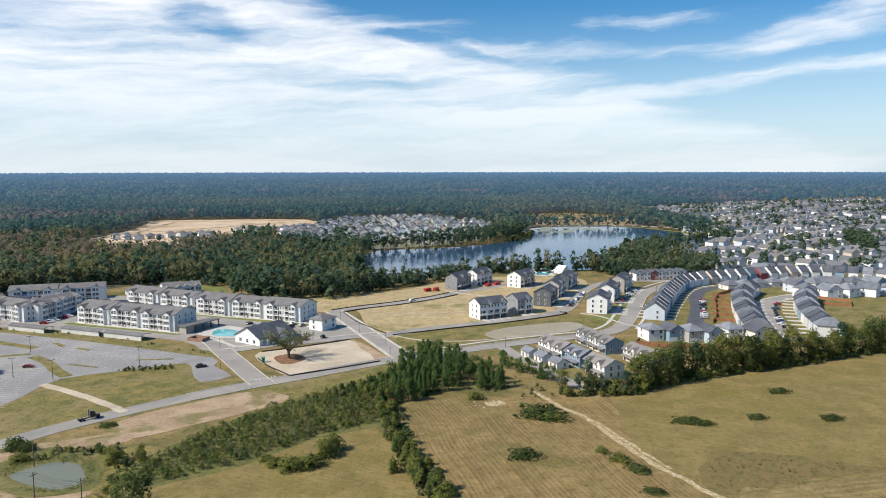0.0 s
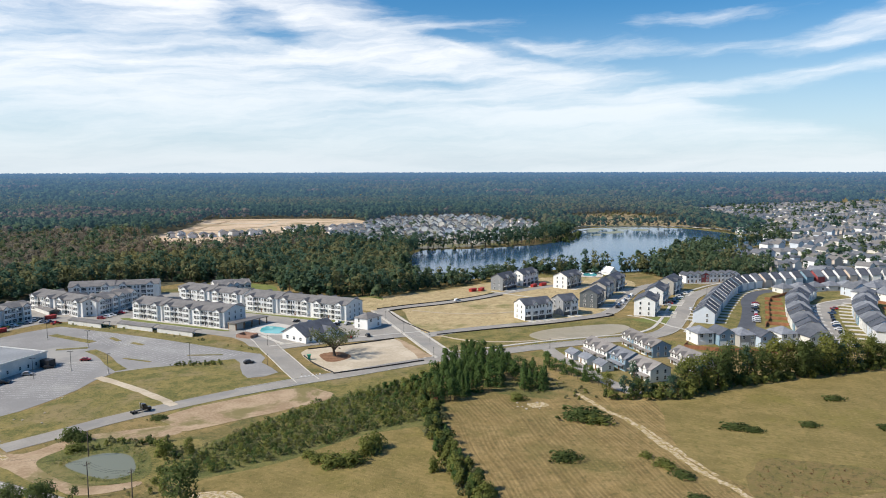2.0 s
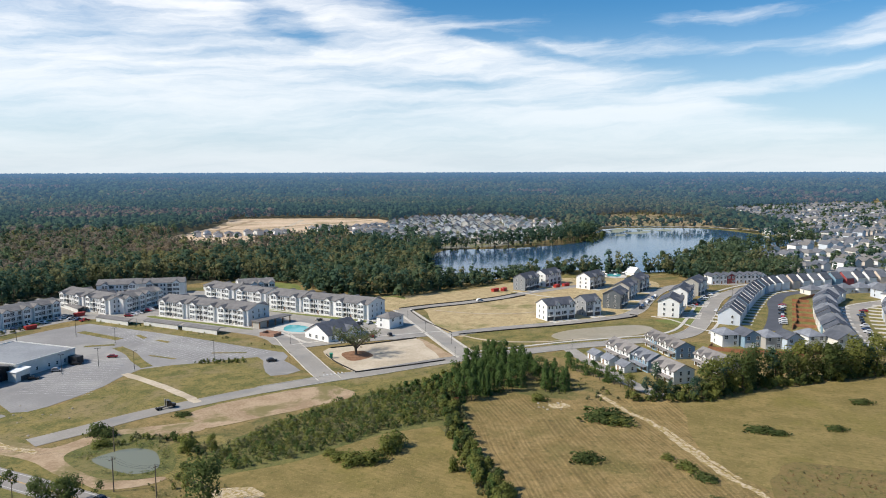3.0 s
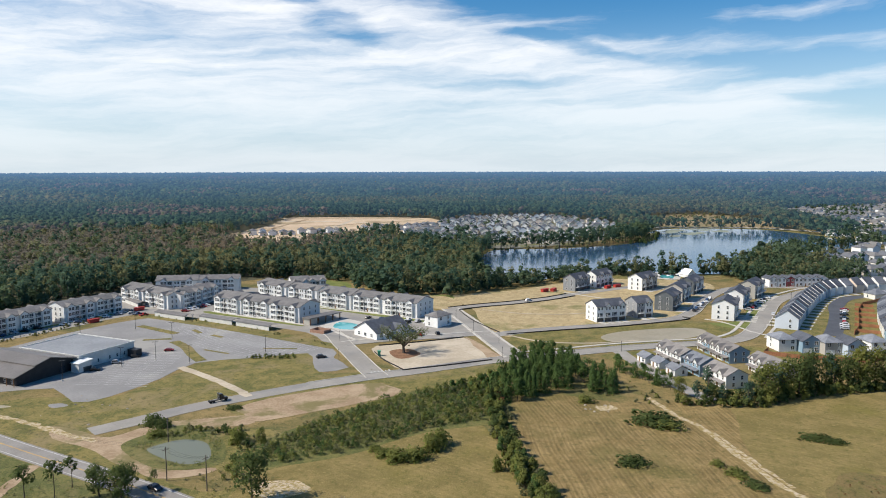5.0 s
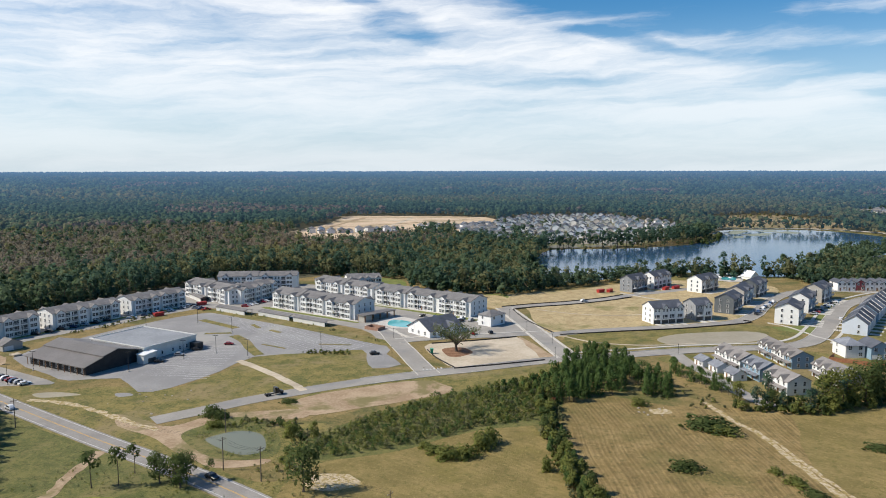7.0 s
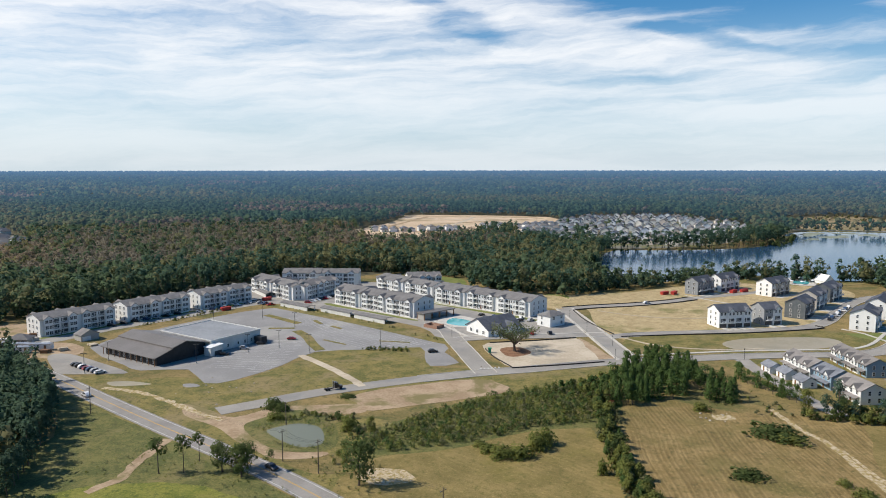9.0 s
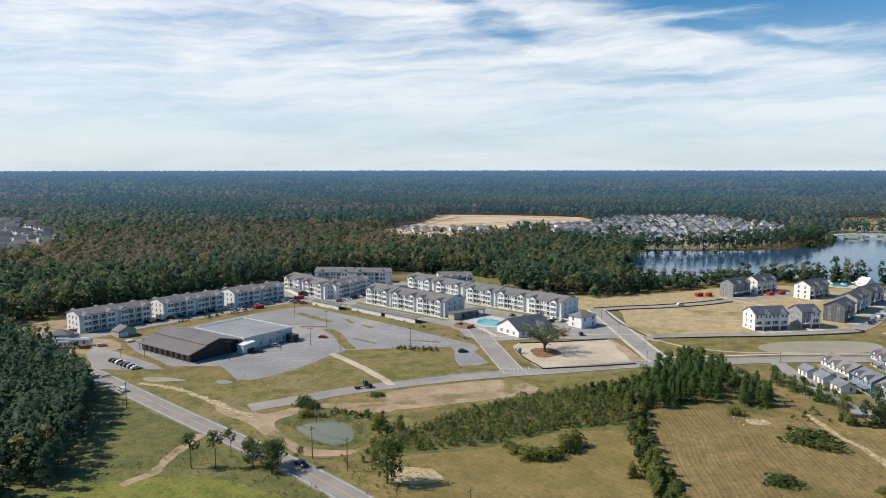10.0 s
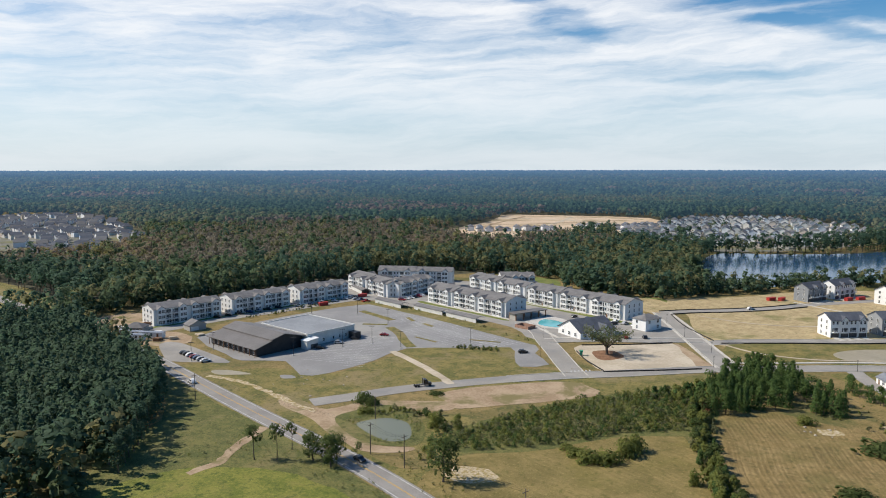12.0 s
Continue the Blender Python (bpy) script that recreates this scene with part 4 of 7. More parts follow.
for a, b in (((-186, 300), (-172, 252)), ((-176, 302), (-163, 250)), ((-192, 290), (-183, 250))):
    for s in (1, -1):
        bays(a, b, int((Vector(b) - Vector(a)).length / 2.75), 5.0, s)


# ---- woods ----
def in_view(x, y, pad=0.0):
    az = np.degrees(np.arctan2(-x, y))
    return (az > -36 - pad) & (az < 63 + pad)


CLEAR = [LAKE, SAND, TOWN, SUBURB, WEST_TOWN, MARSH, SITE, ROAD_CUT]
BARE = [(-700, 300), (-430, 385), (-370, 480), (-330, 600), (-170, 690), (-180, 790), (-405, 890), (-700, 830)]
PLANTATION = [(-215, 60), (-172, 118), (-182, 165), (-207, 188), (-237, 206), (-262, 217), (-302, 231), (-333, 240), (-352, 230), (-400, 215), (-480, 200), (-380, 60)]
GROVE = [(126, 578), (141, 562), (165, 566), (206, 566), (235, 600), (240, 650), (200, 652), (150, 622)]


def grid(r0, r1, step, pad=2.0):
    n = int(2 * r1 / step) + 1
    gx, gy = np.meshgrid((np.arange(n) - n / 2) * step, (np.arange(n // 2 + 200 // int(step)) - 100 / step) * step)
    x, y = gx.ravel(), gy.ravel()
    r = np.hypot(x, y)
    ok = (r > r0) & (r < r1) & in_view(x, y, pad)
    x, y = x[ok], y[ok]
    return x + RNG.uniform(-0.45, 0.45, len(x)) * step, y + RNG.uniform(-0.45, 0.45, len(y)) * step


def soft_noise(x, y, scale, seed):
    return np.array([noise.noise((a * scale, b * scale, seed)) for a, b in zip(x, y)])


def spread_trees(templates, x, y, z, scale):
    """All trees of one kind as one array of leaves: every tree a template, turned, scaled and moved."""
    out = []
    which = RNG.integers(0, len(templates), len(x))
    for i, t in enumerate(templates):
        m = which == i
        n = m.sum()
        if not n:
            continue
        w = RNG.uniform(0, 2 * math.pi, n)
        c, s = np.cos(w)[:, None, None], np.sin(w)[:, None, None]
        sc = scale[m][:, None, None]
        wide = sc * RNG.uniform(0.85, 1.2, n)[:, None, None]
        p = np.stack([(t[None, :, :, 0] * c - t[None, :, :, 1] * s) * wide + x[m][:, None, None], (t[None, :, :, 0] * s + t[None, :, :, 1] * c) * wide + y[m][:, None, None], t[None, :, :, 2] * sc + z[m][:, None, None]], -1)
        if t.shape[-1] == 6:
            up = np.broadcast_to(t[None, :, :, 5], p.shape[:-1])
            p = np.concatenate([p, np.stack([t[None, :, :, 3] * c - t[None, :, :, 4] * s, t[None, :, :, 3] * s + t[None, :, :, 4] * c, up], -1)], -1)
        out.append(p.reshape(-1, 4, p.shape[-1]))
    return np.concatenate(out)


def stem(h, r):
    """A bare trunk as three upright leaves, for trees of the woods."""
    v = []
    for w in (0, 2.1, 4.2):
        a, b = (r * math.cos(w), r * math.sin(w)), (r * math.cos(w + 2.1), r * math.sin(w + 2.1))
        v.append([(*a, 0), (*b, 0), (b[0] * 0.5, b[1] * 0.5, h), (a[0] * 0.5, a[1] * 0.5, h)])
    return np.array(v)


def woods():
    near = {"leaf": [crown(62, 4.9, 2.5, 16.5, 2.0, lumps=9, tilt=0.3) for _ in range(6)], "pine": [crown(56, 3.9, 4.5, 18.5, 1.8, lumps=8, tilt=0.3) for _ in range(6)]}
    near["olive"], near["brown"] = near["leaf"], [crown(44, 4.3, 2.5, 14.5, 1.6, lumps=8) for _ in range(4)]
    mid = [crown(14, 5.8, 4, 16.0, 4.8, lumps=4, tilt=0.25) for _ in range(8)]
    far = [crown(5, 9.5, 6, 15.5, 12.5, lumps=3, tilt=0.2) for _ in range(8)]
    for r0, r1, step, tag in ((150, 1000, 7.2, "near"), (1000, 2000, 10.4, "mid"), (2000, 3400, 22.0, "far"), (3400, 4870, 28.0, "far")):
        x, y = grid(r0, r1, step)
        keep = np.ones(len(x), bool)
        for poly in CLEAR:
            keep &= ~inside(x, y, poly)
        keep &= ~inside(x, y, PLANTATION)
        if tag == "near":
            keep |= inside(x, y, GROVE)
        x, y = x[keep], y[keep]
        z = terrain(np.hypot(x, y))
        a, b = soft_noise(x, y, 0.007, 1.3), soft_noise(x, y, 0.0021, 5.1)
        u = RNG.uniform(0, 1, len(x))
        kind = np.where(a + 0.5 * b + RNG.normal(0, 0.18, len(x)) > 0.06, "leaf", "pine").astype(object)
        kind[(b + RNG.normal(0, 0.15, len(x)) > 0.18) & (u < 0.6)] = "olive"
        band = inside(x, y, BARE) | ((a * 0.6 - b + RNG.normal(0, 0.1, len(x)) > 0.52) & (tag != "near"))
        kind[band & (u < 0.68)] = "brown"
        kind[band & (u > 0.9)] = "olive"
        size = RNG.uniform(0.78, 1.15, len(x))
        if tag == "near":
            small = inside(x, y, [(-40, 500), (120, 640), (60, 660), (-80, 560)])
            size[small] *= 0.72
            size[inside(x, y, GROVE)] *= 0.8
            # undergrowth where the wood meets open land
            d = np.full(len(x), 1e9)
            for (ax, ay), (bx, by) in zip(SITE, SITE[1:]):
                t = np.clip(((x - ax) * (bx - ax) + (y - ay) * (by - ay)) / ((bx - ax) ** 2 + (by - ay) ** 2), 0, 1)
                d = np.minimum(d, np.hypot(x - ax - t * (bx - ax), y - ay - t * (by - ay)))
            e = d < 24
            low = [crown(44, 2.8, 0.0, 7.0, 1.7, lumps=7) for _ in range(4)]
            for k in range(2):
                j = RNG.normal(0, 2.2, (2, e.sum()))
                quads_object("wood_edge", spread_trees(low, x[e] + j[0], y[e] + j[1], 0 * x[e], RNG.uniform(0.6, 1.3, e.sum())), ("leaf", "pine")[k], "leafy undergrowth along the wood's edge", "undergrowth", "stuff")
        if tag == "far":
            size = np.where(np.hypot(x, y) > 3600, RNG.uniform(0.93, 1.0, len(x)), size)
        for q, words in (("leaf", "green leafy"), ("pine", "dark green pine"), ("olive", "olive green"), ("brown", "brown half-bare")):
            m = kind == q
            if tag == "near":
                quads_object("near_woods", spread_trees(near[q], x[m], y[m], z[m], size[m]), q, "dense %s crowns of the near woods" % words, "woods", "stuff")
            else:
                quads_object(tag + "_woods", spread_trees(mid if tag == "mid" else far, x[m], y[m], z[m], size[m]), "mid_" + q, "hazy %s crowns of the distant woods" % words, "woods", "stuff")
        if tag == "near":
            r = np.hypot(x, y)
            m = RNG.uniform(0, 1, len(x)) < 0.6
            quads_object("wood_trunks", spread_trees([stem(9, 0.28), stem(11, 0.32)], x[m], y[m], z[m], size[m]), "bark", "grey-brown trunks of the near woods", "trunks", "stuff")
    # planted pines, close and even
    x, y = grid(120, 520, 4.0, 4.0)
    m = inside(x, y, PLANTATION)
    x, y = x[m], y[m]
    t = [crown(84, 2.5, 0.8, 12.5, 1.15, "cone") for _ in range(3)] + [crown(84, 2.6, 1.5, 12.5, 1.15, lumps=10) for _ in range(4)]
    quads_object("pine_plantation", spread_trees(t, x, y, 0 * x, RNG.uniform(0.85, 1.2, len(x))), "pine", "dense dark green planted pines", "woods", "stuff")


woods()

# walks round the basin and across the lots
for line in ([(82, 421), (90, 414), (96, 402), (100, 392), (106, 384)], [(-24, 362), (-8, 352), (16, 352), (40, 362)], [(-46, 428), (-20, 420), (8, 424), (40, 446), (58, 466)], [(2, 500), (30, 478), (58, 470)]):
    ribbon("pavement", line, 1.3, 0.20, "concrete" if line[0][0] > 0 else "sand", "pale narrow walk across the grass", "pavement", height=0.18, group="pavements")
for pts in ([(-207, 396), (-174, 384), (-142, 371), (-140, 366), (-174, 379), (-208, 391)], [(-201, 448), (-150, 424), (-80, 394), (-80, 389), (-150, 418), (-203, 443)], [(-302, 263), (-290, 302), (-274, 350), (-260, 386), (-257, 385), (-271, 348), (-287, 300), (-299, 262)]):
    area("front_lawn", pts, 0.10, "lawn", "narrow green lawn in front of an apartment building", "lawn", steps=3)
for line, off in ((ENTRY, -4.7), (ENTRY, 4.7), (BOULEVARD[4:], 4.5), (BOULEVARD[4:], -4.5), (CROSS, 3.9), (TOWN_STREET, 3.9), (TOWN_STREET, -3.9), (LOT_STREET, 4.4), (LOT_STREET, -4.4)):
    ribbon("kerb", line, 0.3, 0.27, "concrete", "pale concrete kerb along the street", "kerb", offset=off, height=0.2, group="kerbs")
for line, w, m in (([(-440, 980), (-380, 1010), (-300, 1120), (-240, 1200)], 9, "dirt"), ([(-470, 1120), (-380, 1130), (-290, 1110), (-215, 1080)], 10, "sand"), ([(-400, 900), (-420, 1000), (-440, 1180)], 8, "dirt"), ([(-350, 930), (-340, 1040), (-360, 1200)], 7, "sand"), ([(-460, 1190), (-360, 1205), (-250, 1215)], 9, "dirt"), ([(-300, 980), (-270, 1060), (-215, 1120)], 8, "dirt"), ([(-390, 905), (-330, 945), (-270, 995), (-215, 1060)], 9, "sand")):
    ribbon("haul_track", line, w, 0.2, m, "churned haul track across cleared land", "path", rough=0.8)
ribbon("dam_road", [(118, 1082), (200, 1094), (285, 1090), (345, 1030)], 5.0, 0.8, "concrete", "pale track along the lake's far dam", "path", height=0.75)


# ---- apartments ----
def plate(bm, xs, zs, holes, y, thick, index=0):
    """A flat frame on a grid of lines, with open cells, thick towards -y: one piece."""
    front = [[bm.verts.new((x, y - thick, z)) for z in zs] for x in xs]
    back = [[bm.verts.new((x, y, z)) for z in zs] for x in xs]
    nx, nz = len(xs) - 1, len(zs) - 1
    solid = {(i, j) for i in range(nx) for j in range(nz) if not holes(i, j)}
    for i, j in solid:
        f, k = front, back
        bm.faces.new((f[i][j], f[i + 1][j], f[i + 1][j + 1], f[i][j + 1]))
        for di, dj, p, q in ((-1, 0, (i, j), (i, j + 1)), (1, 0, (i + 1, j + 1), (i + 1, j)), (0, -1, (i + 1, j), (i, j)), (0, 1, (i, j + 1), (i + 1, j + 1))):
            if (i + di, j + dj) not in solid:
                bm.faces.new((f[p[0]][p[1]], f[q[0]][q[1]], k[q[0]][q[1]], k[p[0]][p[1]]))
    bmesh.ops.delete(bm, geom=[v for v in bm.verts if not v.link_faces], context="VERTS")
    for f in bm.faces:
        f.material_index = index


def data_of(name, bm, *materials):
    data = bpy.data.meshes.new(name)
    bm.normal_update()
    bm.to_mesh(data)
    bm.free()
    for m in materials:
        data.materials.append(M[m])
    return data


def window_meshes(w, h, bars=1):
    """A window's frame with its bars, and the dark pane behind it."""
    xs = [-w / 2 - 0.1, -w / 2] + ([-0.04, 0.04] if bars else []) + [w / 2, w / 2 + 0.1]
    zs = [-0.1, 0, h / 2 - 0.04, h / 2 + 0.04, h, h + 0.12]
    bm = bmesh.new()
    plate(bm, xs, zs, lambda i, j: i % 2 == 1 and j % 2 == 1, 0.0, 0.12)
    pane = bmesh.new()
    box(pane, 0, -0.03, 0, w, 0.05, h)
    return data_of("window", bm, "trim"), data_of("pane", pane, "glass")


WINDOW = window_meshes(1.5, 1.6)
SMALL_WINDOW = window_meshes(0.95, 1.5, 0)


def put_window(kind, parent, at):
    w = again("window", kind[0], parent, at)
    again("pane", kind[1], w, Matrix.Identity(4))


def door_mesh(name, w, h, material, rows):
    """A door leaf with raised panels in one piece."""
    bm = bmesh.new()
    n = max(2, int(w / 1.1))
    xs = [-w / 2 + w * (i + d) / n for i in range(n) for d in (0.0, 0.08)] + [w / 2]
    zs = [h * (i + d) / rows for i in range(rows) for d in (0.0, 0.1)] + [h]
    plate(bm, xs, zs, lambda i, j: False, 0.02, 0.08)
    for f in list(bm.faces):
        if f.normal.y < -0.5 and f.calc_area() > 0.12:
            r = bmesh.ops.inset_individual(bm, faces=[f], thickness=0.03, depth=-0.03)
    return data_of(name, bm, material)


FRONT_DOOR = door_mesh("door", 1.0, 2.1, "wood", 2)
GARAGE_DOOR = door_mesh("garage_door", 4.2, 2.2, "trim", 4)
DARK_GARAGE = door_mesh("garage_door", 4.0, 2.2, "recess", 4)


def balcony_meshes(w, d, h):
    """A balcony's slab, its railing with posts, and the sliding door behind."""
    bm, rail, door = bmesh.new(), bmesh.new(), bmesh.new()
    box(bm, 0, -d / 2, -0.15, w, d, 0.22)
    n = int(w / 0.4)
    xs = [-w / 2] + [-w / 2 + w * (i + 1) / n + s for i in range(n - 1) for s in (-0.03, 0.03)] + [w / 2]
    xs = [-w / 2, -w / 2 + 0.2] + [x for x in xs if abs(x) < w / 2 - 0.3] + [w / 2 - 0.2, w / 2]
    last = len(xs) - 2
    plate(rail, xs, [0.07, 0.2, 0.95, 1.07, h - 0.15], lambda i, j: 0 < i < last and (j == 3 or (j == 1 and i % 2 == 1)), -d + 0.12, 0.1)
    plate(door, [-w * 0.43, -0.05, 0.05, w * 0.43], [0.07, 2.25], lambda i, j: False, 0.0, 0.06)
    return data_of("balcony", bm, "trim"), data_of("railing", rail, "trim"), data_of("glass_door", door, "recess")


BALCONY = balcony_meshes(3.4, 1.5, 2.88)
STOREY = 2.92


def put_balcony(parent, at):
    b = again("balcony", BALCONY[0], parent, at)
    again("railing", BALCONY[1], b, Matrix.Identity(4))
    again("glass_door", BALCONY[2], b, Matrix.Identity(4))


def turned(x, y, z, angle):
    return Matrix.Translation((x, y, z)) @ Matrix.Rotation(angle, 4, "Z")


def apartment(front_a, front_b, depth, storeys, label, wall="apt_wall"):
    """A long apartment block; its front runs from front_a to front_b with the inside on the left-hand way."""
    a, b = Vector(front_a), Vector(front_b)
    length = (b - a).length
    w = math.atan2((b - a).y, (b - a).x)
    mid = (a + b) / 2 + Vector((-math.sin(w), math.cos(w))) * depth / 2
    at = thing("apartment_building", turned(mid.x, mid.y, 0, w), label, "apartment building", "apartment buildings")
    h, x1, y1 = storeys * STOREY + 0.2, length / 2, depth / 2
    units = max(2, round(length / 22))
    step = length / units
    rise = depth * 0.155
    for i in range(units):
        c = -x1 + step * (i + 0.5)
        back = 1.0 if i % 2 else 0.0
        bm, tiles = bmesh.new(), bmesh.new()
        prism(bm, [(-y1 + back, 0), (y1 - back, 0), (y1 - back, h), (0, h + rise * (1 - back / y1)), (-y1 + back, h)], c - step / 2, c + step / 2)
        part("wall", bm, wall, at)
        gable(tiles, c - step / 2, c + step / 2, -y1 + back, y1 - back, h, rise * (1 - back / y1), 0.45)
        roof = part("roof", tiles, "apt_roof", at, "weathered grey shingle roof")
        for s in (-1, 1):
            for k in (-1, 1):
                bx = c + k * step * 0.31
                y0 = s * (y1 - back)
                lo, hi = sorted((y0, y0 + s * 1.3))
                bm, tiles = bmesh.new(), bmesh.new()
                prism(bm, [(bx - 2.1, 0), (bx + 2.1, 0), (bx + 2.1, h), (bx, h + 1.5), (bx - 2.1, h)], lo, hi, "y")
                part("bay", bm, "trim", at, "white gabled bay")
                lo, hi = sorted((y0 - s * 4.0, y0 + s * 1.3))
                gable(tiles, bx - 2.1, bx + 2.1, lo, hi, h, 1.5, 0.35, along="y")
                part("gable", tiles, "apt_roof", roof)
    for i in range(units):
        c = -x1 + step * (i + 0.5)
        back = 1.0 if i % 2 else 0.0
        for s in (-1, 1):
            face = 0 if s < 0 else math.pi
            y0 = s * (y1 - back)
            for f in range(storeys):
                z = f * STOREY + 0.95
                if s > 0:
                    for k in (-1, 1):
                        put_window(WINDOW, at, turned(c + k * step * 0.31, y0 + s * 1.33, z, face))
                    continue
                for k in (-1, 1):
                    bx = c + k * step * 0.31
                    put_window(WINDOW, at, turned(bx - 0.95, y0 + s * 1.33, z, face))
                    put_window(WINDOW, at, turned(bx + 0.95, y0 + s * 1.33, z, face))
                    put_balcony(at, turned(bx - k * 4.0, y0 + s * 0.02, f * STOREY + 0.15, face))
                put_window(SMALL_WINDOW, at, turned(c + 1.0, y0 + s * 0.03, z, face))
                put_window(SMALL_WINDOW, at, turned(c - 1.0, y0 + s * 0.03, z, face))
            again("door", FRONT_DOOR, at, turned(c, y0 + s * 0.04, 0.1, face))
    for s in (-1, 1):
        for f in range(storeys):
            for y in (-depth * 0.28, 0, depth * 0.28):
                put_window(SMALL_WINDOW, at, turned(s * (x1 + 0.03), y, f * STOREY + 0.95, s * math.pi / 2))
    return at


apartment((-206, 398), (-142, 373), 17, 3, "long white three-storey apartment building with grey roof beside carports")
apartment((-201, 450), (-152, 427), 16, 3, "white three-storey apartment building with grey shingle roof")
apartment((-148, 424), (-80, 396), 17, 3, "long white three-storey apartment building behind the pool")
apartment((-282, 419), (-236, 396), 17, 3, "white three-storey apartment building beside the parking")
apartment((-229, 400), (-222, 436), 15, 3, "white three-storey apartment building with its gable to the car park")
apartment((-264, 430), (-214, 448), 16, 4, "tall white four-storey apartment building near the wood")
apartment((-180, 458), (-160, 470), 17, 3, "white apartment building at the edge of the clearing")
apartment((-302, 266), (-290, 304), 15, 3, "new white apartment building beside churned dirt")
apartment((-287, 309), (-275, 347), 15, 3, "new white apartment building along the wood")
apartment((-272, 352), (-260, 388), 15, 3, "new white apartment building near the car park")


# ---- shops, clubhouse and small buildings round the apartments ----
def barn_shop():
    at = thing("barn_shop", turned(-209, 241, 0, math.atan2(-0.25, 0.97)), "black steel barn shop with a wide brown-grey metal roof", "shop")
    wall = bmesh.new()
    prism(wall, [(1.5, 0), (27, 0), (27, 5.2), (16, 8.0), (1.5, 3.9)], -39, -0.6)
    part("wall", wall, "black_wall", at)
    roof = bmesh.new()
    prism(roof, [(-0.3, 3.55), (9.0, 6.1), (9.0, 6.35), (-0.3, 3.8)], -40.5, 0.6)
    lower = part("lower_roof", roof, "metal_roof", at, "lower metal roof over the shop front")
    roof = bmesh.new()
    prism(roof, [(8.6, 6.45), (16, 8.3), (28, 5.3), (28, 5.55), (16, 8.6), (8.6, 6.75)], -40.5, 0.8)
    upper = part("roof", roof, "metal_roof", at)
    for i in range(0, 41, 2):
        for owner, line in ((lower, ((-0.3, 3.8), (9.0, 6.35))), (upper, ((8.6, 6.75), (16, 8.6)))):
            bm = bmesh.new()
            (y0, z0), (y1, z1) = line
            tube(bm, (-40.2 + i, y0, z0 + 0.03), (-40.2 + i, y1, z1 + 0.03), 0.02, 0.02, 4)
            part("seam", bm, "metal_roof", owner)
    for i in range(9):
        put_window(WINDOW, at, turned(-37 + 4.3 * i, 1.45, 0.9, 0))
    for i in range(10):
        bm = bmesh.new()
        box(bm, -39 + 4.3 * i, 0.3, 0, 0.25, 0.25, 3.6)
        part("post", bm, "wood", at)
    bm = bmesh.new()
    plate(bm, [-1.4, -0.05, 0.05, 1.4], [0, 2.4, 2.55, 3.0], lambda i, j: False, 0, 0.1)
    part("shop_door", bm, "glass", at, "glazed entrance door", turned(-0.55, 22, 0, math.pi / 2))


barn_shop()


def steel_shed():
    at = thing("steel_shed", turned(-209, 241, 0, math.atan2(-0.25, 0.97)), "off-white steel shed with a pale flat roof", "warehouse")
    bm = bmesh.new()
    box(bm, -17.0, 43.0, 0, 37.0, 29.6, 5.9)
    part("wall", bm, "shed_wall", at)
    bm = bmesh.new()
    plate(bm, [-36.0, -35.6, 1.6, 2.0], [28.0, 28.4, 57.6, 58.0], lambda i, j: i == 1 and j == 1, 0, 0.45)
    p = part("parapet", bm, "shed_wall", at, "", Matrix.Translation((0, 0, 5.9)) @ Matrix.Rotation(math.pi / 2, 4, "X") @ Matrix.Scale(-1, 4, (0, 0, 1)))
    p.matrix_basis = Matrix.Translation((0, 0, 5.9)) @ Matrix(((1, 0, 0, 0), (0, 0, 1, 0), (0, -1, 0, 0), (0, 0, 0, 1)))
    bm = bmesh.new()
    box(bm, -17.0, 43.0, 5.95, 36.2, 28.8, 0.1)
    part("roof", bm, "flat_roof", at, "pale grey flat roof")
    bm = bmesh.new()
    prism(bm, [(24.4, 0), (31, 0), (31, 4.6), (24.4, 4.0)], 1.6, 6.2)
    part("entrance_block", bm, "shed_wall", at)
    bm = bmesh.new()
    prism(bm, [(24.0, 4.05), (31.4, 4.7), (31.4, 4.9), (24.0, 4.25)], 1.5, 6.6)
    part("canopy", bm, "trim", at)
    for i, y in enumerate((34, 38, 44, 48, 52)):
        put_window(SMALL_WINDOW, at, turned(1.56, y, 1.2, math.pi / 2))
    again("garage_door", DARK_GARAGE, at, turned(6.25, 28.6, 0, math.pi / 2))
    bm = bmesh.new()
    box(bm, 4.6, 55.2, 0, 5.0, 3.6, 3.4)
    part("annex", bm, "black_wall", at, "black annex at the corner")


steel_shed()


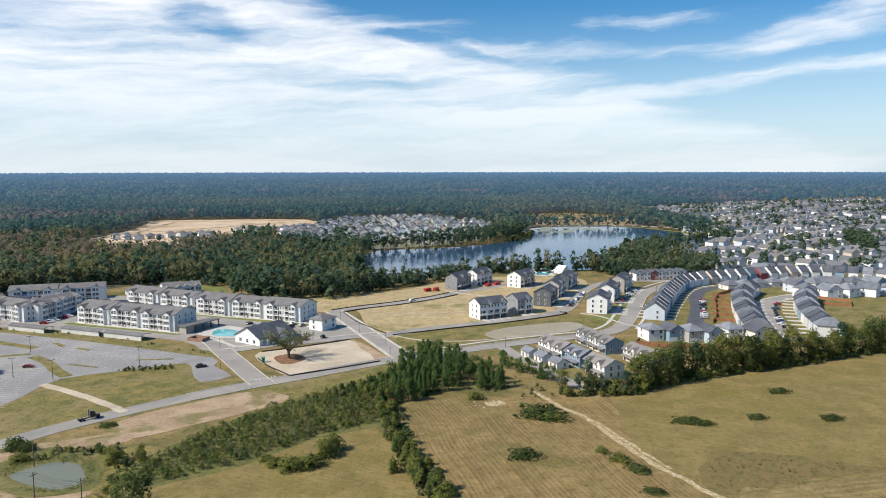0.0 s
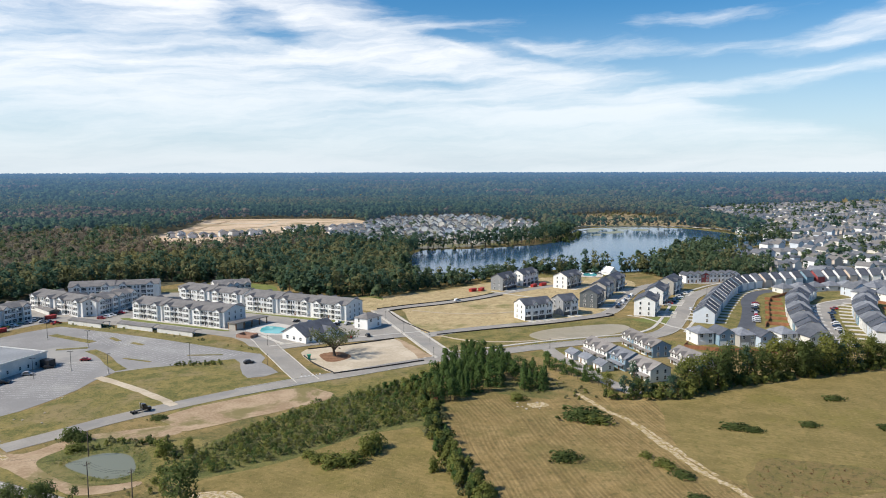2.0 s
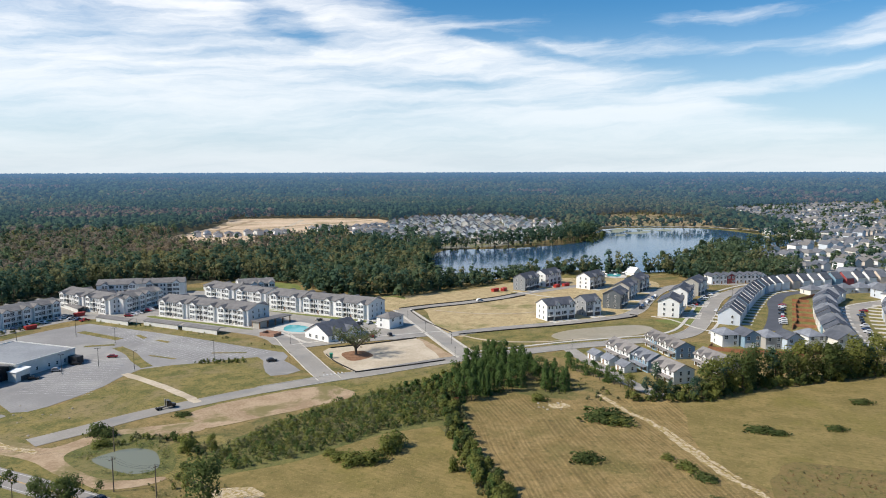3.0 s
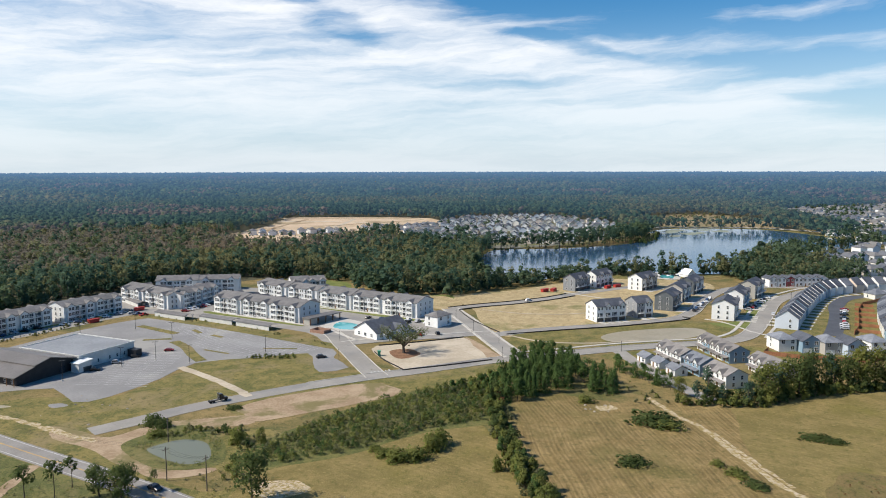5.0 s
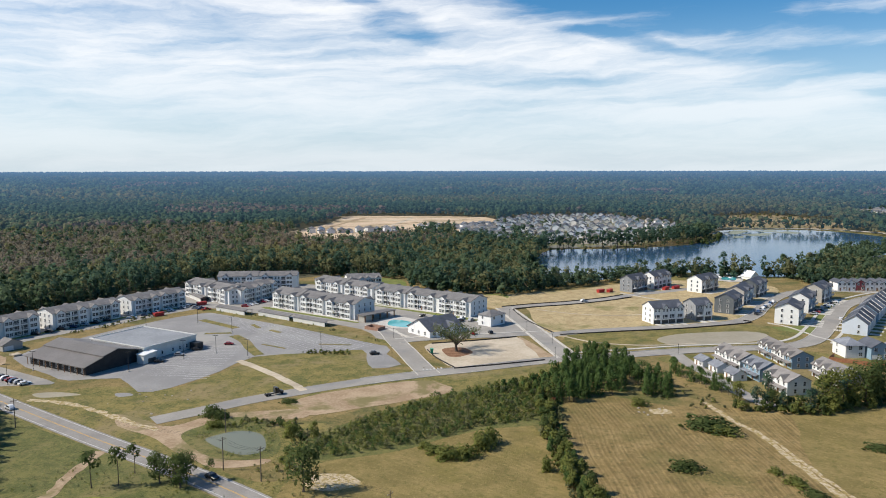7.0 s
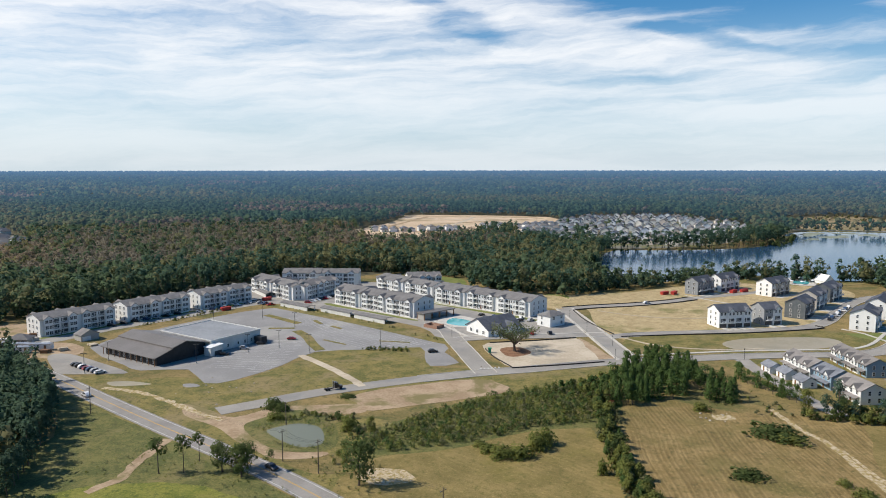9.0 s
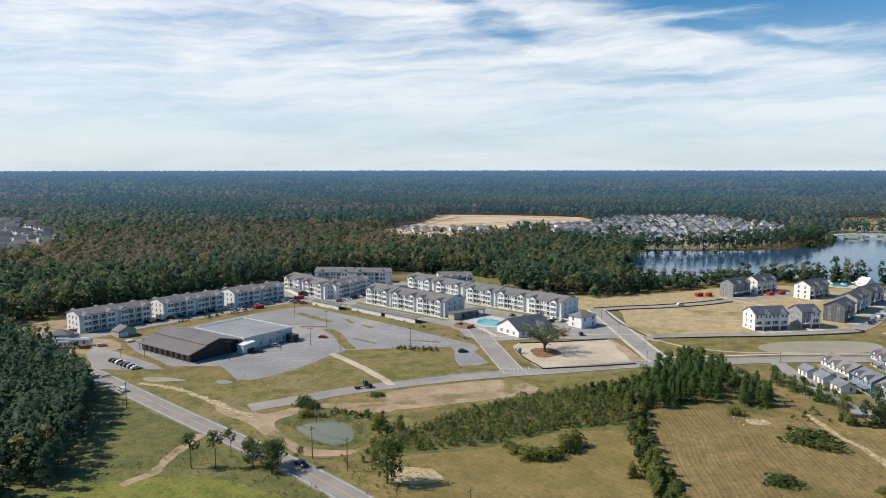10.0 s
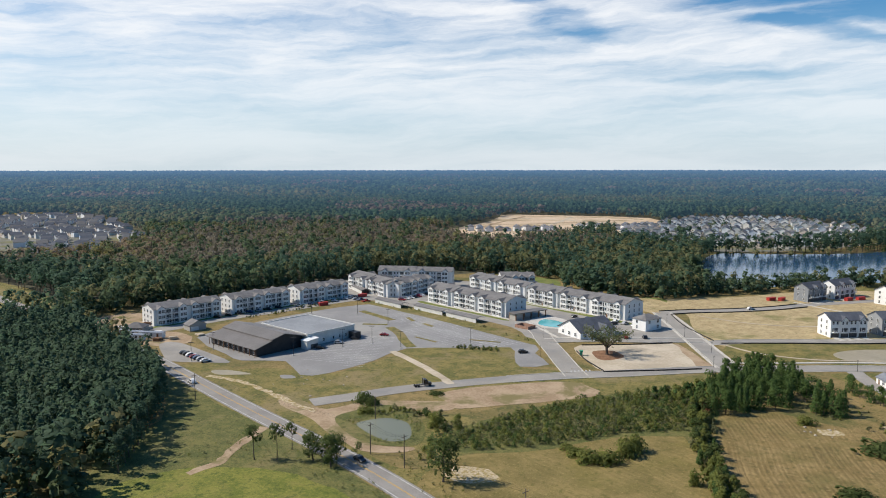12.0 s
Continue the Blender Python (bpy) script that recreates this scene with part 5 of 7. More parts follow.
def clubhouse():
    w = math.atan2(-0.57, 0.82)
    at = thing("clubhouse", turned(-90, 355, 0, w), "white clubhouse with a steep dark slate roof by the pool", "clubhouse")
    bm = bmesh.new()
    prism(bm, [(-9, 0), (9, 0), (9, 3.6), (0, 8.3), (-9, 3.6)], -11, 11, "y")
    part("wall", bm, "white_wall", at)
    bm = bmesh.new()
    gable(bm, -9, 9, -11, 11, 3.6, 4.7, 0.6, 0.3, "y")
    part("roof", bm, "dark_roof", at, "steep dark slate roof")
    for y, s in ((-5.0, 1), (4.0, 1), (2.0, -1)):
        bm, tiles = bmesh.new(), bmesh.new()
        lo, hi = (3, 10.6) if s > 0 else (-10.6, -3)
        prism(bm, [(y - 2.4, 0), (y + 2.4, 0), (y + 2.4, 4.0), (y, 6.4), (y - 2.4, 4.0)], lo, hi)
        part("gable_wall", bm, "trim", at)
        gable(tiles, lo, hi, y - 2.4, y + 2.4, 4.0, 2.4, 0.35, 0.2)
        part("gable_roof", tiles, "dark_roof", at)
    for x in (-5, 0, 5):
        put_window(WINDOW, at, turned(x, -11.03, 1.0, 0))
    for y in (-8, 0, 8):
        put_window(WINDOW, at, turned(9.03, y, 1.0, math.pi / 2))
    again("door", FRONT_DOOR, at, turned(10.64, -5.0, 0.05, math.pi / 2))


clubhouse()
area("pool_deck", [(-126, 366), (-126, 388), (-108, 382), (-102, 364), (-112, 358)], 0.10, "concrete", "pale concrete pool deck", "terrace", steps=2)
area("swimming_pool", [(-120, 366), (-121, 379), (-109, 375), (-107, 364), (-112, 362)], 0.14, "pool", "turquoise swimming pool", "pool", steps=4)


def pergola():
    at = thing("pergola", turned(-131, 379, 0, math.atan2(22, 12)), "brown timber poolside shelter with a flat roof", "shelter")
    bm = bmesh.new()
    box(bm, 0, 0, 3.6, 24, 6.5, 0.5)
    part("roof", bm, "metal_roof", at)
    for i in range(5):
        for s in (-1, 1):
            bm = bmesh.new()
            box(bm, -11 + 5.5 * i, s * 2.8, 0, 0.45, 0.45, 3.6)
            part("post", bm, "wood", at)
    bm = bmesh.new()
    box(bm, -8.5, 0, 0, 5.5, 5.0, 3.5)
    part("bath_house", bm, "grey_wall", at, "small enclosed bath house")


pergola()


def carport(a, b):
    a, b = Vector(a), Vector(b)
    w = math.atan2((b - a).y, (b - a).x)
    n = (b - a).length
    c = (a + b) / 2 + Vector((-math.sin(w), math.cos(w))) * 3
    at = thing("carport", turned(c.x, c.y, 0, w), "long low carport with a grey roof", "carport", "carports")
    bm = bmesh.new()
    gable(bm, -n / 2, n / 2, -3, 3, 2.5, 0.8, 0.3)
    part("roof", bm, "apt_roof", at)
    bm = bmesh.new()
    box(bm, 0, -2.9, 0, n, 0.2, 2.5)
    part("back_wall", bm, "shed_wall", at)
    for i in range(int(n / 5) + 1):
        bm = bmesh.new()
        box(bm, -n / 2 + 0.3 + 5 * i, 2.8, 0, 0.2, 0.2, 2.5)
        part("post", bm, "trim", at)


for a, b in (((-233, 378), (-209, 369)), ((-201, 371), (-177, 362)), ((-174, 361), (-151, 352)), ((-276, 414), (-258, 400))):
    carport(a, b)


def bin_yard():
    at = thing("bin_enclosure", turned(-123, 354, 0, math.atan2(-3, 9)), "low red-brown brick bin enclosure", "enclosure")
    for x, y, sx, sy in ((0, 3, 9, 0.35), (0, -3, 9, 0.35), (-4.3, 0, 0.35, 5.6), (4.3, 0, 0.35, 5.6)):
        bm = bmesh.new()
        box(bm, x, y, 0, sx, sy, 1.7)
        part("wall", bm, "brick", at)


bin_yard()


def small_house(name, at, w, d, eave, rise, wall, roof, label, category, group="", style="gable", extras="all"):
    """A plain house: walls with gables, roof, windows and doors; its front faces -y."""
    ob = thing(name, at, label, category, group)
    key = (w, d, eave, rise, wall, roof, style)
    if key not in HOUSES:
        bm, tiles = bmesh.new(), bmesh.new()
        if style == "hip":
            box(bm, 0, 0, 0, w, d, eave)
            hip(tiles, -w / 2, w / 2, -d / 2, d / 2, eave, rise)
        elif style == "across":
            prism(bm, [(-d / 2, 0), (d / 2, 0), (d / 2, eave), (0, eave + rise), (-d / 2, eave)], -w / 2, w / 2)
            gable(tiles, -w / 2, w / 2, -d / 2, d / 2, eave, rise, 0.4)
        else:
            prism(bm, [(-w / 2, 0), (w / 2, 0), (w / 2, eave), (0, eave + rise), (-w / 2, eave)], -d / 2, d / 2, "y")
            gable(tiles, -w / 2, w / 2, -d / 2, d / 2, eave, rise, 0.4, along="y")
        HOUSES[key] = (data_of("wall", bm, wall), data_of("roof", tiles, roof))
    again("wall", HOUSES[key][0], ob, Matrix.Identity(4))
    again("roof", HOUSES[key][1], ob, Matrix.Identity(4))
    if extras:
        for f in range(int(eave // 2.7)) if extras == "all" else ():
            for x in (-w * 0.27, w * 0.27):
                if f or x > 0:
                    put_window(WINDOW, ob, turned(x, -d / 2 - 0.03, f * 2.9 + 0.95, 0))
            for s in (-1, 1):
                put_window(SMALL_WINDOW, ob, turned(s * (w / 2 + 0.03), d * 0.15, f * 2.9 + 0.95, s * math.pi / 2))
        again("garage_door" if w > 7 else "door", GARAGE_DOOR if w > 7 else FRONT_DOOR, ob, turned(-w * 0.2, -d / 2 - 0.03, 0.02, 0))
    return ob


HOUSES = {}
small_house("leasing_office", turned(-65, 381, 0, math.atan2(9, 5)), 12, 9, 5.8, 2.2, "white_wall", "apt_roof", "white two-storey garage house with grey roof", "house", style="hip")
small_house("store_house", turned(-299, 252, 0, math.atan2(1, 2)), 10, 8, 3.0, 2.2, "grey_wall", "apt_roof", "low grey storage house on the building site", "shed", style="hip")
small_house("park_house", turned(-211, 492, 0, -0.3), 14, 11, 3.4, 2.6, "white_wall", "apt_roof", "white single-storey service house near the wood", "house", style="hip")
small_house("maintenance_house", turned(-236, 476, 0, 0.3), 16, 10, 5.8, 2.6, "white_wall", "apt_roof", "white service house with grey hipped roof", "house", style="hip")


# ---- the building site beside the planted pines ----
def site_trailer(x, y, turn, length, label):
    """A white site cabin on blocks: body, flat roof, door and windows."""
    at = thing("site_trailer", turned(x, y, 0.07, turn), label, "site cabin", "cabins of the building site")
    bm, top = bmesh.new(), bmesh.new()
    box(bm, 0, 0, 0.45, length, 3.0, 2.6)
    part("body", bm, "trim", at)
    prism(top, [(-1.65, 3.05), (1.65, 3.05), (1.65, 3.15), (0, 3.45), (-1.65, 3.15)], -length / 2 - 0.15, length / 2 + 0.15)
    part("roof", top, "steel", at)
    for i in (-1, 0, 1):
        bm = bmesh.new()
        box(bm, i * length * 0.4, 0, 0, 0.5, 2.6, 0.45)
        part("block", bm, "concrete", at)
    again("door", FRONT_DOOR, at, turned(length * 0.28, -1.53, 0.45, 0))
    for i in (-0.3, 0.02):
        put_window(SMALL_WINDOW, at, turned(length * i, -1.53, 1.2, 0))


def material_stack(x, y, turn, n, material, label):
    """Bundles of boards or blocks laid on bearers."""
    rng = random.Random(int(x * 7 + y))
    at = thing("material_stack", turned(x, y, 0.07, turn), label, "building material", "stacks of the building site")
    for i in range(n):
        bm = bmesh.new()
        box(bm, rng.uniform(-0.3, 0.3), (i % 3 - 1) * 1.35, 0.15 + 0.75 * (i // 3), 3.8 + rng.uniform(-0.5, 0.5), 1.2, 0.7)
        part("bundle", bm, material, at)
    for i in (-1, 1):
        bm = bmesh.new()
        box(bm, i * 1.2, 0, 0, 0.15, 4.0, 0.15)
        part("bearer", bm, "wood", at)


for x, y, w, n, q in ((-291, 244, 0.5, 9.0, "white site cabin on bare dirt"), (-284, 240, 0.5, 8.0, "white site cabin beside stacked boards"), (-281, 247, 0.35, 12.0, "long white site cabin with windows")):
    site_trailer(x, y, w, n, q)
for x, y, w, n, m, q in ((-274, 244, 0.4, 5, "wood", "stacked timber boards on bare dirt"), (-270, 250, 0.9, 4, "sand", "pale stacked blocks on bare dirt"), (-297, 251, 0.2, 6, "wood", "stacked brown boards at the building site"), (-300, 260, 1.1, 4, "concrete", "pale stacked panels at the building site"),
                         (-288, 256, 0.6, 3, "trim", "white wrapped bundles at the building site"), (-308, 268, 0.4, 4, "wood", "stacked roof trusses beside the last apartments"), (-264, 262, 1.2, 3, "sand", "pale pallets beside the drive")):
    material_stack(x, y, w, n, m, q)
small_house("storage_shed", turned(-277, 271, 0.07, 1.25), 9.0, 7.0, 3.0, 2.2, "grey_wall", "apt_roof", "grey gabled storage shed beside the apartments", "shed", "", "gable", "door")

# ---- townhouses ----
def townhouse_row(front_a, front_b, depth, storeys, units, wall, roof, label, balconies=True, garage=True, rise=3.0, drive=6.6, storey=2.95):
    a, b = Vector(front_a), Vector(front_b)
    n = (b - a).length
    w = math.atan2((b - a).y, (b - a).x)
    mid = (a + b) / 2 + Vector((-math.sin(w), math.cos(w))) * depth / 2
    at = thing("townhouse_row", turned(mid.x, mid.y, 0, w), label, "townhouse row", "rows of townhouses")
    h, step = storeys * storey, n / units
    for i in range(units):
        bm = bmesh.new()
        c, y0 = -n / 2 + step * (i + 0.5), -depth / 2 - (0.5 if i % 2 else 0.0)
        prism(bm, [(y0, 0), (depth / 2, 0), (depth / 2, h), (0, h + rise), (y0, h + (0.0 if i % 2 == 0 else -0.1))], c - step / 2, c + step / 2)
        part("wall", bm, wall if isinstance(wall, str) else wall[i % len(wall)], at)
        f0 = 1 if garage else 0
        if garage:
            again("garage_door", DARK_GARAGE, at, turned(c, y0 - 0.03, 0.02, 0))
        else:
            again("door", FRONT_DOOR, at, turned(c - step * 0.25, y0 - 0.03, 0.05, 0))
            put_window(WINDOW, at, turned(c + step * 0.2, y0 - 0.03, 0.9, 0))
            bm = bmesh.new()
            prism(bm, [(y0 - 2.0, 2.45), (y0, 2.9), (y0, 3.05), (y0 - 2.0, 2.6)], c - step * 0.45, c + step * 0.45)
            part("porch_roof", bm, roof, at)
        for f in range(max(1, f0), storeys):
            if f == 1 and balconies:
                put_balcony(at, Matrix.Translation((c, y0, f * storey)) @ Matrix.Diagonal((min(1, step * 0.9 / 3.4), 1, 0.9, 1)))
            else:
                for s in (-0.22, 0.22):
                    put_window(SMALL_WINDOW, at, turned(c + s * step, y0 - 0.03, f * storey + 0.9, 0))
        for f in range(storeys):
            put_window(SMALL_WINDOW, at, turned(c, depth / 2 + 0.03, f * storey + 0.9, math.pi))
        if not garage or i % 2:
            bm, tiles = bmesh.new(), bmesh.new()
            prism(bm, [(c - 2.0, h - 0.4), (c + 2.0, h - 0.4), (c, h + 1.9)], y0 - 0.25, y0 + 2.5, "y")
            part("dormer_wall", bm, "trim", at)
            gable(tiles, c - 2.0, c + 2.0, y0 - 0.3, y0 + 4.0, h - 0.4, 2.2, 0.3, 0.18, "y")
            part("dormer_roof", tiles, roof, at)
    bm = bmesh.new()
    gable(bm, -n / 2, n / 2, -depth / 2 - 0.3, depth / 2, h, rise, 0.45, 0.25)
    part("roof", bm, roof, at)
    for s in (-1, 1):
        for f in range(storeys):
            for y in (-depth * 0.2, depth * 0.2):
                put_window(SMALL_WINDOW, at, turned(s * (n / 2 + 0.03), y, f * storey + 0.9, s * math.pi / 2))
    if garage:
        for i in range(units):
            c = -n / 2 + step * (i + 0.5)
            p = at.matrix_basis @ Vector((c, -depth / 2 - 0.3 - drive / 2, 0))
            bm = bmesh.new()
            box(bm, 0, 0, 0.05, step * 0.66, drive, 0.16)
            ob = mesh_object("driveway", bm, "concrete", at=turned(p.x, p.y, 0, w))
            tagged(ob, "pale concrete driveway in front of a garage", "driveway", "driveways", "structure")
    return at


townhouse_row((21, 402), (37, 412), 11, 3, 4, "white_wall", "dark_roof", "white three-storey townhouse row with dark roof and balconies")
townhouse_row((44, 417), (53, 423), 11, 3, 2, ["slate_wall", "white_wall"], "dark_roof", "slate-grey three-storey townhouse pair with white front")
townhouse_row((10, 503), (20, 518), 10, 3, 4, "slate_wall", "dark_roof", "slate-grey three-storey townhouse row beside bare lots")
townhouse_row((25, 523), (37, 541), 10, 3, 4, "white_wall", "dark_roof", "white townhouse row with dark slate roof")
townhouse_row((56, 513), (68, 531), 11, 3, 4, ["white_wall", "grey_wall"], "dark_roof", "cream townhouse row with stepped gables")
townhouse_row((67, 441), (74, 458), 11, 3, 3, "dark_wall", "dark_roof", "dark blue-grey townhouse row on a curving street")
townhouse_row((77, 472), (85, 492), 11, 3, 4, ["grey_wall", "white_wall"], "dark_roof", "grey and white townhouse row with parked cars")
townhouse_row((89, 503), (98, 521), 11, 3, 4, ["dark_wall", "white_wall"], "dark_roof", "dark and pale townhouse row near the lake")
townhouse_row((97, 418), (103, 437), 12, 3, 4, "white_wall", "dark_roof", "white three-storey townhouse row with shaded driveways", drive=11)
townhouse_row((110, 455), (118, 476), 11, 3, 4, ["white_wall", "blue_wall"], "dark_roof", "white and blue townhouse row above the curve", drive=11)
townhouse_row((126, 493), (136, 512), 11, 3, 4, ["grey_wall", "white_wall"], "dark_roof", "pale grey townhouse row at the top of the curve", drive=10)
townhouse_row((45, 332), (53, 314), 9.5, 2, 3, "white_wall", "brown_roof", "white lane townhouses with brown-grey roof", False, False, rise=2.4, storey=2.65)
townhouse_row((54, 312), (59, 301), 9.5, 2, 2, "blue_wall", "house_roof", "blue townhouse pair behind garages", False, False, rise=2.4, storey=2.65)
townhouse_row((60, 298), (66, 285), 9.5, 2, 2, "white_wall", "brown_roof", "white townhouse pair half hidden by trees", False, False, rise=2.4, storey=2.65)
townhouse_row((66, 350), (75, 324), 9.5, 2, 5, ["white_wall", "blue_wall", "white_wall"], "brown_roof", "townhouse row with white gables and blue end wall", False, False, rise=2.4, storey=2.65)
townhouse_row((81, 316), (89, 297), 9.5, 2, 4, ["white_wall", "grey_wall"], "brown_roof", "townhouse row with white gables beside tall trees", False, False, rise=2.4, storey=2.65)
for i, (x, y) in enumerate(((40, 322), (45, 314), (50, 304))):
    small_house("garage", turned(x, y, 0, math.atan2(-18, 8)), 6.8, 6.0, 2.7, 1.6, "white_wall", "house_roof", "small white detached garage on a lane", "garage", "garages on the lane", "across")


# ---- houses of the estates ----
def along(points, step, start=0.0):
    """Places at even steps on a smooth line, with the line's direction."""
    line, out, left = curve_through(points, False, 8), [], start
    for a, b in zip(line, line[1:]):
        n = (b - a).length
        while left < n:
            out.append((a + (b - a) * left / n, math.atan2((b - a).y, (b - a).x)))
            left += step
        left -= n
    return out


WORDS = {"house_wall": "pale", "white_wall": "white", "grey_wall": "grey", "blue_wall": "blue", "red_wall": "barn-red"}
LOOKS = ["house_wall", "white_wall", "house_wall", "house_wall", "blue_wall", "white_wall", "house_wall", "grey_wall"]


def estate_house(p, angle, w, d, eave, i, roof="house_roof", style="gable", wall=None, extras="all"):
    wall = wall or LOOKS[i % len(LOOKS)]
    small_house("house", turned(p[0], p[1], 0.1, angle), w, d, eave, w * 0.3 if style != "across" else d * 0.36, wall, roof, "%s two-storey estate house with slate-grey roof" % WORDS[wall], "house", "houses of the estate", style, extras)


for i, (p, a) in enumerate(along([(121, 404), (133, 433), (145, 460), (160, 492), (178, 519), (205, 536), (241, 550), (280, 561), (305, 560), (331, 545)], 9.7)):
    estate_house(p, a + math.pi, 6.2, 11.5, 5.9, i, "dark_roof" if i % 3 else "house_roof", "across", wall="red_wall" if i == 21 else ("white_wall" if i % 4 else None))
for i, (x, y) in enumerate(((105, 356), (115, 355), (124, 353), (133, 351), (145, 357), (156, 352))):
    estate_house((x, y), 0.25, 8.6, 11, 5.6, i * 3 + 1, "dark_roof" if i % 2 else "house_roof", "hip" if i % 2 == 0 else "gable")
for i, (p, a) in enumerate(along([(161, 360), (168, 386), (176, 412), (186, 440), (197, 466), (212, 489)], 10.5)):
    estate_house(p, a + math.pi / 2 + math.pi, 12.5, 7.8, 5.7, i * 5 + 2, "dark_roof" if i % 3 else "house_roof", "gable" if i % 3 else "hip")
for i, (p, a) in enumerate(along([(198, 362), (205, 388), (213, 412), (224, 438), (238, 463)], 10.5)):
    estate_house(p, a + math.pi / 2, 12.5, 7.8, 5.7, i * 3, "dark_roof" if i % 3 else "house_roof", "gable" if i % 3 else "hip")
for i, (p, a) in enumerate(along([(205, 508), (240, 520), (290, 530), (330, 520)], 13.0)):
    estate_house(p, a, 10.5, 10, 3.4, i * 7 + 3, "house_roof", "hip")
for i, (x, y) in enumerate(((247, 497), (262, 503), (277, 505), (292, 506), (308, 508), (325, 500), (258, 474), (272, 478), (288, 480), (304, 482), (320, 478), (245, 480))):
    estate_house((x, y), 0.2 + 0.3 * (i % 3), 11.5, 12, 5.6, i * 3, "house_roof", "hip" if i % 2 else "gable")
for i in range(7):
    estate_house((150 + 6.2 * i, 552 + 1.6 * i), 0.25, 6.0, 11, 5.6, i * 5, "dark_roof", wall="red_wall" if i == 2 else "white_wall")


def far_material(name, colours, rough):
    m = bpy.data.materials.new(name)
    m.use_nodes = True
    k = Nodes(m.node_tree)
    geo = k.add("ShaderNodeNewGeometry")
    n = k.add("ShaderNodeValToRGB", {0: geo.outputs["Random Per Island"]})
    n.color_ramp.interpolation = "CONSTANT"
    while len(n.color_ramp.elements) < len(colours):
        n.color_ramp.elements.new(0.5)
    for i, (e, c) in enumerate(zip(n.color_ramp.elements, colours)):
        e.position, e.color = i / len(colours), rgb(*c)
    dirt = k.ramp(k.noise(geo.outputs["Position"], 0.5, 4.0, 0.6), 0.3, 0.8)
    p = k.add("ShaderNodeBsdfPrincipled", {"Base Color": k.mix(k.maths("MULTIPLY", dirt, 0.2), n.outputs[0], rgb(0.3, 0.3, 0.3)), "Roughness": rough, "Specular IOR Level": 0.25})
    k.add("ShaderNodeOutputMaterial", {0: p.outputs[0]})
    M[name] = m


far_material("far_wall", [(0.74, 0.74, 0.72), (0.55, 0.60, 0.66), (0.66, 0.63, 0.57), (0.78, 0.78, 0.77), (0.60, 0.60, 0.58), (0.58, 0.50, 0.43), (0.76, 0.77, 0.78)], 0.7)
far_material("far_roof", [(0.075, 0.085, 0.105), (0.12, 0.126, 0.142), (0.15, 0.142, 0.135), (0.09, 0.10, 0.12), (0.175, 0.17, 0.165), (0.13, 0.135, 0.15)], 0.9)
PARKS = []


def estate(poly, angle, gap, row, name, label, seed, limit=0.0, wobble=14.0):
    """Rows of houses that fill an estate; those nearer than limit are things, the rest one mesh each of walls and roofs."""
    rng = np.random.default_rng(seed)
    c, s = math.cos(angle), math.sin(angle)
    xs, ys = [p[0] for p in poly], [p[1] for p in poly]
    mx, my = (min(xs) + max(xs)) / 2, (min(ys) + max(ys)) / 2
    size = max(max(xs) - min(xs), max(ys) - min(ys)) * 0.75
    walls, roofs, count = bmesh.new(), bmesh.new(), 0
    v = -size
    odd = 0
    while v < size:
        u = -size
        while u < size:
            vv = v + wobble * math.sin(u / 62.0 + seed)
            x, y = mx + u * c - vv * s, my + u * s + vv * c
            u += gap * rng.uniform(0.9, 1.15)
            p = (np.array([x]), np.array([y]))
            if not inside(*p, poly)[0] or rng.uniform() < 0.10 or not in_view(*p, 3)[0]:
                continue
            if any(inside(*p, q)[0] for q in PARKS):
                continue
            if abs(math.sin(u / 150.0 + 1.7 * seed)) < 0.10:
                continue
            turn = angle + wobble / 62.0 * math.cos(u / 62.0 + seed) + rng.normal(0, 0.08) + (math.pi if odd % 2 else 0)
            w, d, e = rng.uniform(7.6, 9.8), rng.uniform(10.5, 13.0), rng.choice([3.4, 5.6, 5.8])
            r = math.hypot(x, y)
            style = "gable" if rng.uniform() < 0.72 else "hip"
            if r < limit:
                estate_house((x, y), turn, float(round(w)), float(round(d)), float(e), int(rng.integers(0, 50)), "house_roof" if rng.uniform() < 0.7 else "brown_roof", style, extras="door")
                continue
            m = turned(x, y, float(terrain(np.array(r))) + 0.1, turn)
            n0, n1 = len(walls.verts), len(roofs.verts)
            if style == "gable":
                prism(walls, [(-w / 2, 0), (w / 2, 0), (w / 2, e), (0, e + w * 0.3), (-w / 2, e)], -d / 2, d / 2, "y")
                gable(roofs, -w / 2, w / 2, -d / 2, d / 2, e, w * 0.3, 0.4, along="y")
            else:
                box(walls, 0, 0, 0, w, d, e)
                hip(roofs, -w / 2, w / 2, -d / 2, d / 2, e, w * 0.3)
            for b, k in ((walls, n0), (roofs, n1)):
                b.verts.ensure_lookup_table()
                for q in b.verts[k:]:
                    q.co = m @ q.co
            count += 1
        v += row if odd % 2 else row * 0.62
        odd += 1
    tagged(mesh_object(name + "_walls", walls, "far_wall"), "pale walls of " + label, "houses", kind="stuff")
    tagged(mesh_object(name + "_roofs", roofs, "far_roof"), "grey roofs of " + label, "houses", kind="stuff")


TOWN_LOTS = [(-215, 960), (-180, 1255), (-35, 1300), (72, 1155), (88, 1000), (45, 885), (-20, 822), (-90, 815), (-140, 800), (-185, 830)]
PARKS = [[(-60, 905), (0, 900), (10, 935), (-50, 945)], [(350, 430), (420, 430), (420, 560), (340, 560)], [(100, 330), (345, 330), (345, 565), (100, 600)]]
estate(TOWN_LOTS, 0.12, 12.5, 40, "town_houses", "a lakeside housing estate", 3, wobble=8.0)
estate(SUBURB, 0.55, 12.2, 40, "suburb_houses", "a large housing estate", 5, limit=640)
